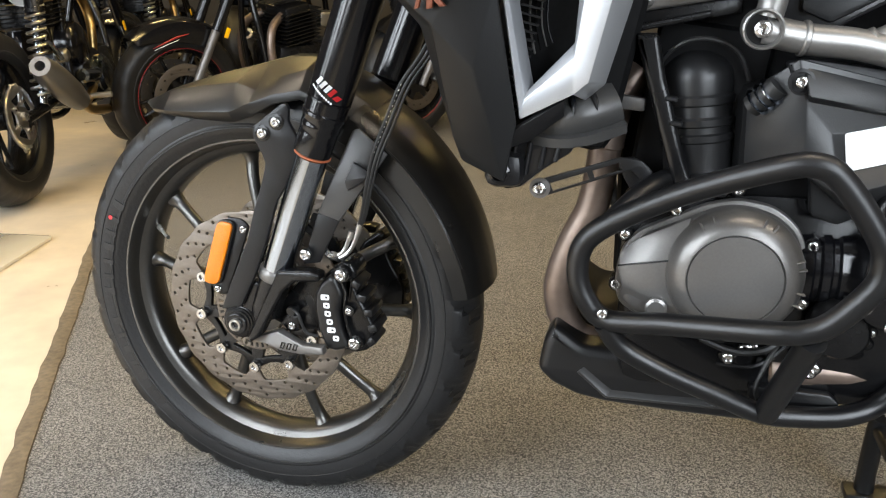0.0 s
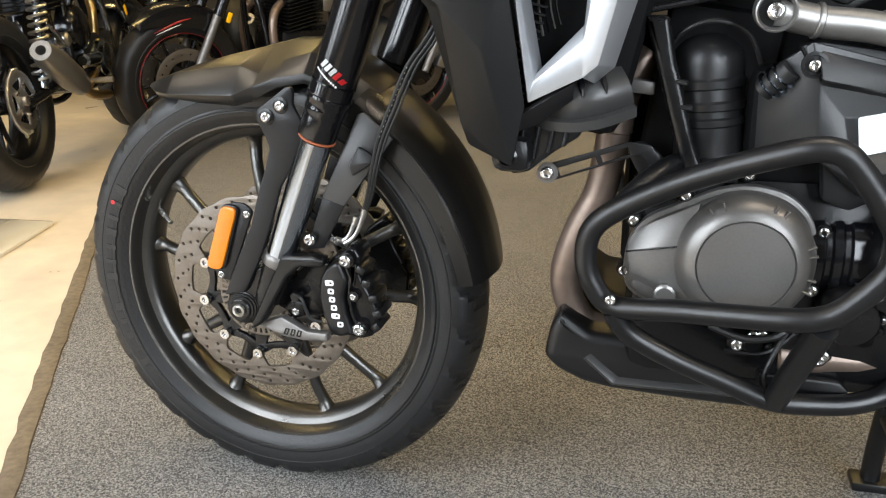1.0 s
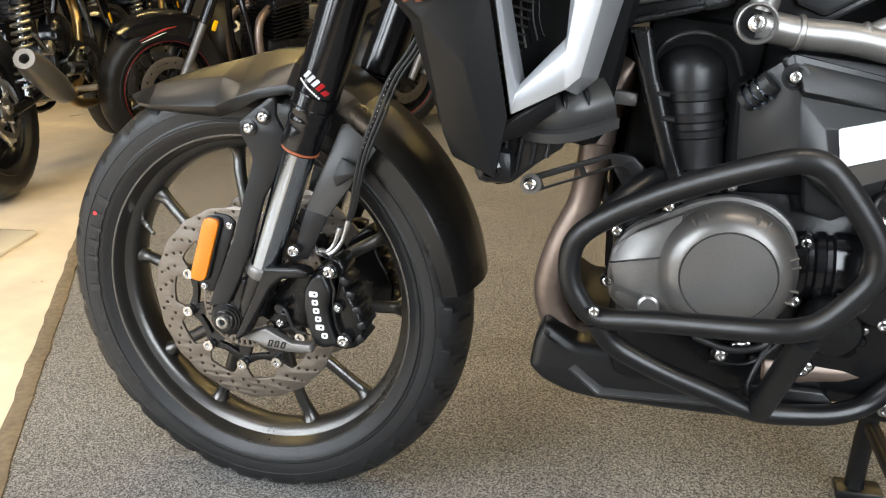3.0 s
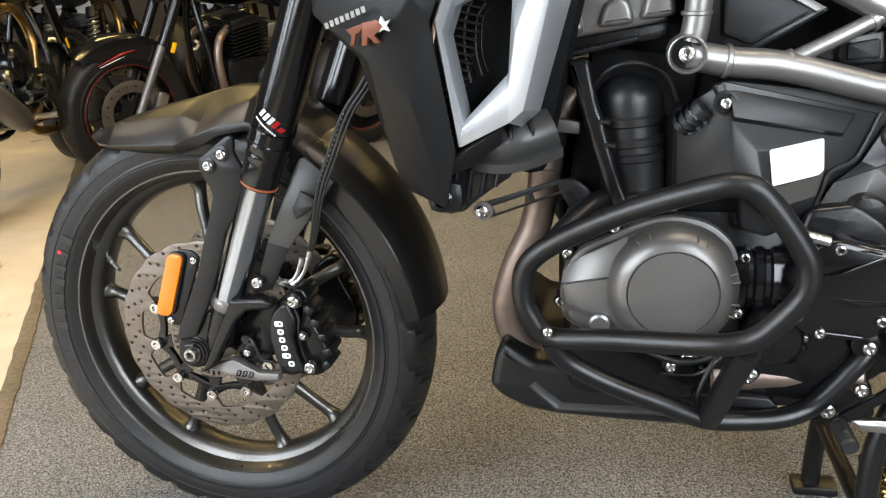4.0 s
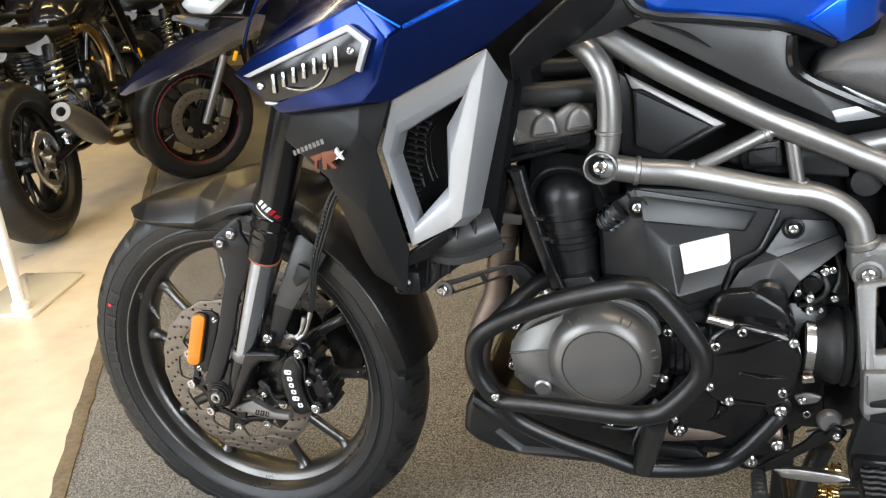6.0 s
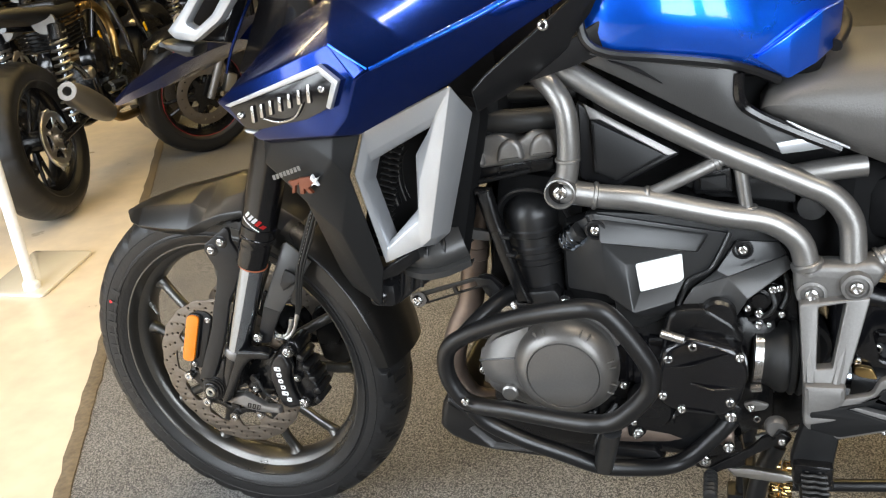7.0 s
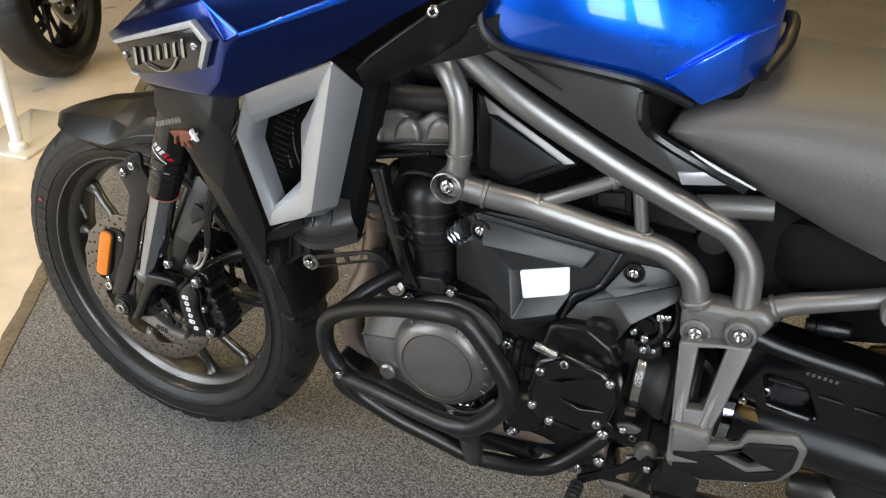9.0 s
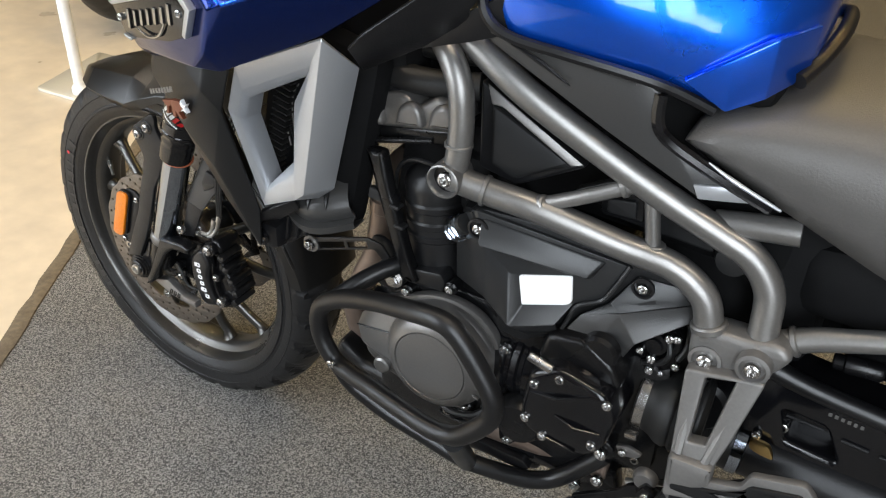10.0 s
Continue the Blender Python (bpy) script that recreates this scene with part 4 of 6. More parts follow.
bolt(0.5835, -0.2, 0.569, 0.0098, eng, hex_model)
cam_c = [(0.515, 0.768), (0.656, 0.79), (0.656, 0.822), (0.63, 0.83), (0.606, 0.812), (0.585, 0.824), (0.56, 0.82), (0.545, 0.8), (0.52, 0.795)]
part("cam_cover", plate([rounded(cam_c, 0.008)], -0.185, 0.185, 0.006, res=2), COVER, eng, "grey cam cover")
for x in (0.545, 0.6, 0.645):
    z = 0.79 + (x - 0.545) * 0.16
    part("cam_boss", plate([rounded([(x - 0.022, z - 0.014), (x - 0.016, z + 0.012), (x, z + 0.022), (x + 0.014, z + 0.014), (x + 0.019, z - 0.01)], 0.008)], -0.196, -0.18, 0.007, res=3), COVER, eng)
# added filler blocks behind the cylinder, blackened to stand for shade
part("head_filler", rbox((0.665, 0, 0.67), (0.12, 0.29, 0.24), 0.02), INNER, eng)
part("cylinder_gap_filler", rbox((0.563, 0, 0.575), (0.07, 0.19, 0.31), 0.02), INNER, eng)
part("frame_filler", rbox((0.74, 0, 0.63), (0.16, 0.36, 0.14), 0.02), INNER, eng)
part("cam_gasket", plate([[(0.512, 0.75), (0.656, 0.772), (0.656, 0.79), (0.512, 0.768)]], -0.18, 0.18, 0.003), CAST, eng)
part("water_hose", tube([(0.49, -0.15, 0.842), (0.56, -0.165, 0.838), (0.62, -0.165, 0.838), (0.67, -0.15, 0.84)], 0.0165, 16, 5), HOSE, eng, "ribbed black water hose")
part("intake_duct", tube([(0.5, -0.12, 0.87), (0.6, -0.14, 0.868), (0.68, -0.13, 0.87)], 0.012, 12, 5), HOSE, eng)
# another added block, dark as the shade under the tank
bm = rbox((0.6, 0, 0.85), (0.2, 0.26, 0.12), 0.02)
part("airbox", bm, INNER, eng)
# drive shaft gaiter and clamps
MB = Matrix.Translation((0.918, -0.155, 0.492)) @ look((0, 0, 0), (-1, -0.05, 0.05))
gaiter = [(0.03, 0.0), (0.04, 0.001), (0.041, 0.018), (0.044, 0.026), (0.0495, 0.034), (0.0515, 0.042), (0.051, 0.046)]
for k in range(3):
    gaiter += [(0.0485, 0.049 + 0.011 * k), (0.0535, 0.053 + 0.011 * k), (0.0535, 0.056 + 0.011 * k)]
gaiter += [(0.048, 0.084), (0.03, 0.085)]
gb = part("drive_gaiter", lathe(gaiter, 48, MB), HOSE, eng, "ribbed rubber drive shaft gaiter", sharp=40)
part("gaiter_clamp", lathe([(0.041, 0.002), (0.0425, 0.003), (0.0425, 0.014), (0.041, 0.015)], 48, MB), ZINC, gb, "bright steel band clamp")
part("clamp_screw", rod((0.919, -0.196, 0.459), (0.934, -0.197, 0.462), 0.0058, 10), ZINC, gb)
part("clamp_lug", plate([rounded([(0.91, 0.436), (0.925, 0.442), (0.945, 0.437), (0.94, 0.428), (0.918, 0.422)], 0.004)], -0.2, -0.194, 0.002), COVER, eng)
bolt(0.921, -0.2, 0.431, 0.0055, eng)
part("pivot_casting", rbox((0.955, 0, 0.42), (0.12, 0.31, 0.13), 0.02), CAST, eng)
part("guard_mount", lathe([(0.016, 0), (0.0165, 0.006), (0.013, 0.008), (0.001, 0.008)], 24, Matrix.Translation((0.893, -0.19, 0.416)) @ LEFT), CAST, eng)
for bx, by, bz, r in ((0.931, -0.165, 0.392, 0.006), (0.894, -0.19, 0.356, 0.0085)):
    bolt(bx, by, bz, r, eng)
part("pivot_plate", plate([rounded([(0.87, 0.33), (0.92, 0.34), (0.97, 0.4), (0.99, 0.46), (0.97, 0.62), (0.93, 0.64), (0.9, 0.58), (0.9, 0.42), (0.85, 0.37)], 0.015)], -0.14, -0.1, 0.006), CAST, eng)

# exhaust header
part("exhaust_header", tube([(0.55, -0.1, 0.7), (0.528, -0.112, 0.672), (0.515, -0.113, 0.625), (0.509, -0.114, 0.58), (0.499, -0.115, 0.53), (0.479, -0.115, 0.487), (0.464, -0.115, 0.442), (0.461, -0.114, 0.408), (0.473, -0.112, 0.371), (0.502, -0.108, 0.345), (0.6, -0.1, 0.335), (0.72, -0.1, 0.335)], 0.0205, 20, 5), HEADER, bike, "heat-browned exhaust header pipe")
part("header_joint", rod((0.515, -0.113, 0.632), (0.5125, -0.113, 0.608), 0.0228, 24), HEADER, bike)
# belly pan
pan = [(0.461, 0.388), (0.449, 0.366), (0.441, 0.322), (0.459, 0.304), (0.493, 0.289), (0.53, 0.283), (0.614, 0.279), (0.706, 0.277), (0.8, 0.29), (0.806, 0.312), (0.7, 0.33), (0.56, 0.356), (0.5, 0.36)]
bp_ = part("belly_pan", plate([rounded(pan, 0.008)], -0.166, 0.166, 0.014, res=3), SATIN, bike, "black belly pan with a grey insert")
part("pan_insert", facets([(0.496, -0.172, 0.329), (0.508, -0.16, 0.337), (0.541, -0.162, 0.307), (0.699, -0.165, 0.308), (0.699, -0.172, 0.299), (0.532, -0.175, 0.299)], [(0, 1, 2, 5), (2, 3, 4, 5)], 0.008, 0.001), PANEL, bp_)

# frame
R1 = 0.0163
top_tube = [(0.668, -0.19, 0.916), (0.745, -0.198, 0.869), (0.851, -0.185, 0.809), (0.919, -0.178, 0.776), (0.968, -0.17, 0.752), (1.006, -0.165, 0.732), (1.03, -0.165, 0.7), (1.036, -0.17, 0.66), (1.037, -0.175, 0.625)]
lower_tube = [(0.673, -0.222, 0.757), (0.72, -0.214, 0.747), (0.778, -0.208, 0.74), (0.873, -0.188, 0.714), (0.925, -0.18, 0.704), (0.956, -0.178, 0.688), (0.974, -0.178, 0.667), (0.983, -0.18, 0.63)]
down_tube = [(0.63, -0.19, 0.915), (0.66, -0.21, 0.895), (0.679, -0.22, 0.868), (0.684, -0.222, 0.83), (0.682, -0.222, 0.79), (0.678, -0.222, 0.77)]
fr = part("frame", tube(top_tube, R1, 20, 6), FRAME, bike, "titanium grey tubular trellis frame")
part("lower_frame_tube", tube(lower_tube, R1, 20, 6), FRAME, fr)
part("down_tube", tube(down_tube, 0.0145, 18, 6), FRAME, fr)
part("brace_tube", tube([(0.772, -0.205, 0.742), (0.82, -0.2, 0.764), (0.885, -0.184, 0.794)], 0.0085, 14, 3), FRAME, fr)
part("short_brace", tube([(0.892, -0.178, 0.788), (0.906, -0.18, 0.71)], 0.0085, 14, 3), FRAME, fr)
part("subframe_stub", tube([(0.96, -0.16, 0.758), (1.0, -0.158, 0.765), (1.044, -0.155, 0.77)], 0.0145, 16, 3), FRAME, fr)
part("rear_subframe_tube", tube([(1.045, -0.165, 0.632), (1.085, -0.158, 0.652), (1.15, -0.155, 0.674), (1.35, -0.14, 0.74), (1.55, -0.13, 0.81)], [0.0155, 0.014, 0.0125, 0.0125, 0.0125], 16, 4), FRAME, fr)
for a, b, r in (((0.712, -0.2155, 0.7485), (0.718, -0.2145, 0.7475), R1 + 0.0022), ((0.682, -0.222, 0.802), (0.682, -0.222, 0.797), 0.0165), ((1.066, -0.161, 0.643), (1.072, -0.16, 0.646), R1 + 0.001), ((0.787, -0.209, 0.7495), (0.779, -0.208, 0.746), 0.0115), ((0.868, -0.1865, 0.786), (0.861, -0.188, 0.7825), 0.0115), ((0.907, -0.18, 0.717), (0.9065, -0.18, 0.724), 0.0115)):
    part("weld_bead", rod(a, b, r, 20), FRAME, fr)
# head bolt boss
MH = Matrix.Translation((0.673, -0.2, 0.758)) @ LEFT
boss = part("frame_boss", lathe([(0.018, 0.0), (0.0205, 0.004), (0.0212, 0.03), (0.0205, 0.041), (0.0188, 0.042), (0.0172, 0.039), (0.0165, 0.03), (0.001, 0.03)], 40, MH), FRAME, fr)
part("boss_recess", lathe([(0.0163, 0.0), (0.0163, 0.0012), (0.001, 0.0014)], 32, Matrix.Translation((0.673, -0.2298, 0.758)) @ LEFT), CAST, boss)
bolt(0.673, -0.2305, 0.758, 0.0095, boss)
# junction casting with two bolts over the foot peg hanger
jn = [(0.965, 0.642), (1.0, 0.648), (1.03, 0.648), (1.06, 0.655), (1.075, 0.642), (1.06, 0.615), (1.03, 0.602), (0.985, 0.588), (0.968, 0.6)]
part("frame_junction", plate([rounded(jn, 0.01)], -0.195, -0.155, 0.008, res=2), HANGER, fr)
for bx, bz, by in ((0.988, 0.607, -0.19), (1.039, 0.624, -0.2)):
    part("junction_boss", lathe([(0.014, -0.03), (0.0185, -0.028), (0.0195, 0.0), (0.0185, 0.007), (0.0145, 0.008), (0.013, 0.004), (0.001, 0.004)], 32, Matrix.Translation((bx, by, bz)) @ LEFT), HANGER, fr)
    bolt(bx, by - 0.004, bz, 0.009, fr)
for a, b in (((0.98, -0.18, 0.648), (0.983, -0.18, 0.638)), ((1.0365, -0.174, 0.645), (1.037, -0.175, 0.635))):
    part("tube_collar", rod(a, b, 0.0205, 24), FRAME, fr)

# panels inside the trellis
tri = [(0.69, 0.868), (0.712, 0.852), (0.822, 0.797), (0.742, 0.752), (0.693, 0.762)]
tp = part("frame_infill_panel", plate([rounded(tri, 0.006)], -0.192, -0.175, 0.004), BLACK, bike, "black triangular infill panel in the frame")
tin = [(0.709, 0.847), (0.806, 0.796), (0.742, 0.762), (0.712, 0.775)]
part("panel_boss", plate([rounded(tin, 0.004)], -0.2005, -0.19, 0.005, shear=(0.06, 0), at=(0.74, 0.8)), GREY, tp)
part("panel_edge", facets([(0.7, -0.194, 0.866), (0.709, -0.201, 0.847), (0.722, -0.2, 0.846), (0.806, -0.196, 0.796), (0.818, -0.192, 0.799), (0.725, -0.194, 0.852)], [(0, 1, 2, 5), (5, 2, 3, 4)], 0.003, 0.0008), COVER, tp)
part("rear_infill", plate([rounded([(0.8, 0.75), (0.875, 0.79), (0.96, 0.755), (0.965, 0.72), (0.86, 0.728)], 0.005)], -0.16, -0.145, 0.003), GREY, bike)
part("fuse_box_cover", plate([rounded([(0.836, 0.768), (0.884, 0.775), (0.888, 0.738), (0.838, 0.734)], 0.006)], -0.172, -0.158, 0.004), CAST, bike)
part("fuse_box_lid", plate([rounded([(0.845, 0.76), (0.878, 0.765), (0.88, 0.743), (0.846, 0.742)], 0.004)], -0.177, -0.17, 0.003), GREY, bike)
part("cable_plug", lathe([(0.012, 0), (0.02, 0.0), (0.022, 0.01), (0.018, 0.022), (0.001, 0.024)], 20, Matrix.Translation((0.985, -0.13, 0.712)) @ LEFT), HOSE, bike)

# side cover below the frame with its label
CS = (0.29, 0.0)
cov = [(0.7, 0.724), (0.72, 0.728), (0.88, 0.704), (0.943, 0.682), (0.962, 0.66), (0.905, 0.598), (0.886, 0.556), (0.86, 0.572), (0.822, 0.57), (0.772, 0.548), (0.742, 0.56), (0.73, 0.66)]
sc = part("side_cover", plate([rounded(cov, 0.005)], -0.222, -0.2, 0.004, CS, (0.716, 0.7)), GREY, bike, "dark grey moulded side cover with a white label")
# moulded skin: upper step, label field with its ledge, folded wing
V = [(0.712, -0.229, 0.728), (0.885, -0.179, 0.684), (0.861, -0.186, 0.633), (0.83, -0.195, 0.622), (0.772, -0.212, 0.61), (0.753, -0.217, 0.651), (0.725, -0.225, 0.682), (0.765, -0.236, 0.588), (0.818, -0.22, 0.601), (0.728, -0.225, 0.608), (0.779, -0.21, 0.565), (0.817, -0.198, 0.572), (0.84, -0.2, 0.612), (0.67, -0.191, 0.6), (0.667, -0.192, 0.69), (0.828, -0.196, 0.656), (0.766, -0.214, 0.651)]
part("cover_skin", facets(V, [(0, 1, 15, 16, 5, 6), (1, 2, 3, 15), (15, 3, 4, 16), (16, 4, 7, 5), (4, 3, 8, 7), (6, 5, 7, 9), (9, 7, 10), (7, 8, 11, 10), (0, 6, 9, 13, 14)], 0.005, 0.002), SIDE, sc)
W = [(0.894, -0.174, 0.672), (0.948, -0.159, 0.665), (0.959, -0.156, 0.646), (0.84, -0.196, 0.611), (0.868, -0.184, 0.631), (0.884, -0.192, 0.627), (0.966, -0.168, 0.634), (0.91, -0.204, 0.6), (0.891, -0.182, 0.549), (0.863, -0.206, 0.577), (0.817, -0.203, 0.572)]
part("cover_rear", facets(W[:7], [(0, 1, 2, 5, 4), (4, 5, 3)], 0.005, 0.0015), SIDE, sc)
part("cover_wing", facets(W, [(2, 6, 7, 5), (3, 5, 9, 10), (5, 7, 8, 9)], 0.006, 0.002), PANEL, sc)
step = facets([(0.72, -0.231, 0.714), (0.854, -0.192, 0.684), (0.843, -0.205, 0.667), (0.723, -0.244, 0.692), (0.722, -0.227, 0.72), (0.86, -0.186, 0.686), (0.845, -0.19, 0.66), (0.725, -0.224, 0.684)], [(0, 1, 2, 3), (4, 5, 1, 0), (1, 5, 6, 2), (3, 2, 6, 7)], 0.004, 0.002)
part("cover_step", step, SIDE, sc)
part("cover_edge", tube([(0.885, -0.181, 0.686), (0.872, -0.186, 0.655), (0.86, -0.189, 0.634), (0.835, -0.197, 0.622), (0.826, -0.2, 0.6), (0.817, -0.203, 0.574)], 0.0028, 8, 4), SIDE, sc)
for bx, by, bz in ((0.716, -0.228, 0.705), (0.902, -0.175, 0.66)):
    part("screw_cup", lathe([(0.0135, 0), (0.0135, 0.003), (0.0105, 0.0035), (0.0095, -0.002), (0.001, -0.002)], 24, Matrix.Translation((bx, by, bz)) @ LEFT), BLACK, sc)
    bolt(bx, by - 0.0005, bz, 0.0065, sc)
part("side_label", plate([rounded([(0.766, 0.651), (0.825, 0.661), (0.828, 0.625), (0.823, 0.62), (0.772, 0.61)], 0.003)], -0.2315, -0.222, 0.001, CS, (0.716, 0.7)), LABEL, sc, "blank white rectangular label")

# radiator, its grey cowl and the slotted bracket
rad = part("radiator", rbox((0.452, 0, 0.78), (0.035, 0.42, 0.26), 0.006, (0, 14, 0)), BLACK, bike, "black radiator behind the silver frame")
for k in range(26):
    z = 0.67 + 0.0085 * k
    part("radiator_fin", rbox((0.434 + (z - 0.78) * 0.25, -0.22, z), (0.024, 0.02, 0.0018), 0.0005, (0, 14, 0), 1), HOSE, rad)
# plate across the opening, its black standing for the shaded cavity
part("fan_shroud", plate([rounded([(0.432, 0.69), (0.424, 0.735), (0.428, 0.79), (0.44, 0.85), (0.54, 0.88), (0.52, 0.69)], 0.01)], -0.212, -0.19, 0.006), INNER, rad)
for k in range(4):
    x = 0.431 + 0.0065 * k
    part("fan_hoop", tube([(x + 0.012, -0.215, 0.825 - 0.004 * k), (x + 0.002, -0.216, 0.80), (x, -0.216, 0.765), (x + 0.006, -0.215, 0.73 + 0.004 * k)], 0.001 if k else 0.0015, 6, 6), CAST if k % 2 else COVER, rad)
secs, lip = [], []
for k in range(9):
    f = k / 8
    top = Vector((0.425 + 0.082 * f, -0.18, 0.705 + 0.006 * f))
    bot = Vector((0.428 + 0.106 * f, -0.208 - 0.016 * math.sin(math.pi * f), 0.644 + 0.016 * f ** 1.5 - 0.004 * math.sin(math.pi * f)))
    arc = []
    for j in range(9):
        g = j / 8
        arc.append(top.lerp(bot, g) + Vector((0.012, -0.034 - 0.012 * math.sin(math.pi * f), 0)) * math.sin(math.pi * (0.12 + 0.75 * g)))
    secs.append(arc)
    e = arc[-1]
    lip.append([e, e + Vector((0.004, -0.012, -0.002)), e + Vector((0.004, -0.008, -0.013)), e + Vector((0, 0.02, -0.015))])
duct = part("radiator_duct", shell(loft(secs), 0.004), PANEL, bike, "dark grey plastic radiator duct with a paler lip", sharp=60)
duct.data.materials[0] = PANEL
for k in (4, 6):
    part("duct_rib", tube([p + Vector((0, -0.001, 0)) for p in secs[k][1:6]], [0.0005, 0.0035, 0.0035, 0.0005], 8, 3), BLACK, duct)
part("duct_lip", shell(loft(lip), 0.002), PANEL, duct, sharp=25)
part("radiator_mount", rbox((0.408, -0.225, 0.602), (0.045, 0.05, 0.04), 0.012), BLACK, bike)
part("mount_ring", lathe([(0.008, 0.0), (0.012, 0.0), (0.0125, 0.004), (0.009, 0.006), (0.008, 0.002)], 24, Matrix.Translation((0.405, -0.249, 0.601)) @ LEFT), GLOSS, bike)
slot = [(0.437, 0.581), (0.536, 0.613), (0.56, 0.61), (0.575, 0.59), (0.562, 0.585), (0.548, 0.5985), (0.45, 0.563), (0.436, 0.566)]
br = part("slotted_bracket", plate([rounded(slot, 0.004), [(0.455, 0.5785), (0.498, 0.5935), (0.501, 0.585), (0.459, 0.5695)], [(0.504, 0.5955), (0.535, 0.6065), (0.538, 0.5985), (0.507, 0.5875)]], -0.195, -0.191, 0.001), SATIN, bike, "flat black slotted bracket")
part("bracket_washer", lathe([(0.005, 0), (0.0125, 0), (0.0125, 0.002), (0.005, 0.0025)], 24, Matrix.Translation((0.4435, -0.195, 0.573)) @ LEFT), COVER, br)
bolt(0.4435, -0.197, 0.573, 0.0082, br)
part("heat_shield", plate([rounded([(0.53, 0.605), (0.548, 0.612), (0.568, 0.6), (0.585, 0.575), (0.57, 0.55), (0.545, 0.575)], 0.012)], -0.178, -0.172, 0.002), BLACK, bike)

# dark shroud, silver frame, blue cowl, badge
sh = facets([(0.272, -0.262, 0.862), (0.275, -0.28, 0.815), (0.34, -0.3, 0.765), (0.35, -0.25, 0.64), (0.358, -0.238, 0.61), (0.412, -0.262, 0.592), (0.428, -0.275, 0.66), (0.41, -0.304, 0.802), (0.436, -0.312, 0.862), (0.4, -0.305, 0.888), (0.305, -0.28, 0.872),
             (0.395, -0.318, 0.83), (0.385, -0.3, 0.72), (0.36, -0.21, 0.66), (0.3, -0.2, 0.76)],
            [(0, 1, 10), (1, 2, 11, 10), (10, 11, 9), (9, 11, 7, 8), (2, 12, 7, 11), (2, 3, 12), (3, 4, 5, 12), (12, 5, 6, 7), (1, 14, 2), (14, 13, 3, 2), (13, 4, 3)], 0.005, 0.0025)
shroud = part("radiator_shroud", sh, GREY, bike, "dark grey plastic radiator shroud")
for k in range(8):
    part("lettering_bar", rbox((0.3 + 0.0062 * k, -0.305 - 0.0012 * k, 0.802 + 0.0022 * k), (0.0044, 0.001, 0.0065), 0.0002, (0, -14, -10), 1), COVER, shroud)
for q, mt in ((((0.3312, 0.7976), (0.3536, 0.8040), (0.3472, 0.7944), (0.3424, 0.7928), (0.3392, 0.7816), (0.3344, 0.7808), (0.3376, 0.7912)), COPPER), (((0.3504, 0.8040), (0.3680, 0.8072), (0.376, 0.8), (0.3632, 0.7912), (0.3696, 0.7840), (0.3632, 0.7832), (0.3560, 0.7904), (0.3544, 0.7816), (0.3480, 0.7808)), COPPER), (((0.3696, 0.8040), (0.3728, 0.8104), (0.3760, 0.8040), (0.3824, 0.8072), (0.3776, 0.8008), (0.3808, 0.7952), (0.3744, 0.7976), (0.3696, 0.7944), (0.3720, 0.8000)), WHITE)):
    part("emblem_shape", plate([[(x - 0.0095, z) for x, z in q]], -0.3135, -0.307, 0.0004, (-0.22, -0.12), (0.3405, 0.795)), mt, shroud)

part("shroud_edge", facets([(0.424, -0.268, 0.652), (0.478, -0.266, 0.686), (0.477, -0.256, 0.667), (0.44, -0.25, 0.638), (0.412, -0.248, 0.627), (0.387, -0.252, 0.607), (0.405, -0.262, 0.628)], [(0, 1, 2, 3, 4, 6), (6, 4, 5)], 0.006, 0.0015), BLACK, shroud)
tank_ = part("radiator_tank", plate([rounded([(0.402, 0.628), (0.434, 0.64), (0.49, 0.64), (0.482, 0.622), (0.452, 0.602), (0.426, 0.58), (0.406, 0.576)], 0.004)], -0.228, -0.19, 0.004), BLACK, rad)
for k in range(4):
    part("tank_rib", rod((0.414 + 0.017 * k, -0.231, 0.588 + 0.008 * k), (0.42 + 0.017 * k, -0.231, 0.63 + 0.003 * k), 0.0028, 8), BLACK, tank_)

# silver frame: outer rim, inner opening, folded rear flank
SO = [(0.415, -0.297, 0.803), (0.437, -0.302, 0.862), (0.556, -0.297, 0.915), (0.503, -0.278, 0.706), (0.487, -0.274, 0.692), (0.43, -0.268, 0.664)]
SI = [(0.422, -0.275, 0.786), (0.433, -0.278, 0.816), (0.518, -0.272, 0.86), (0.492, -0.27, 0.822), (0.486, -0.266, 0.745), (0.437, -0.26, 0.695)]
SJ = [Vector(p) + Vector((0.004, 0.022, 0.0)) for p in SI]
SM = [Vector(a).lerp(Vector(b), 0.7) + Vector((0, -0.005, 0)) for a, b in zip(SO, SI)]
vs = SO + SI + SJ + SM + [(0.567, -0.245, 0.87), (0.518, -0.235, 0.7), (0.497, -0.24, 0.682)]
fs = []
for k in range(6):
    j = (k + 1) % 6
    fs += [(k, j, 18 + j, 18 + k), (18 + k, 18 + j, 6 + j, 6 + k), (6 + k, 6 + j, 12 + j, 12 + k)]
fs += [(2, 24, 25, 3), (3, 25, 26, 4)]
part("silver_frame", facets(vs, fs, 0.004, 0.0015), SILVER, bike, "silver painted surround of the radiator opening")

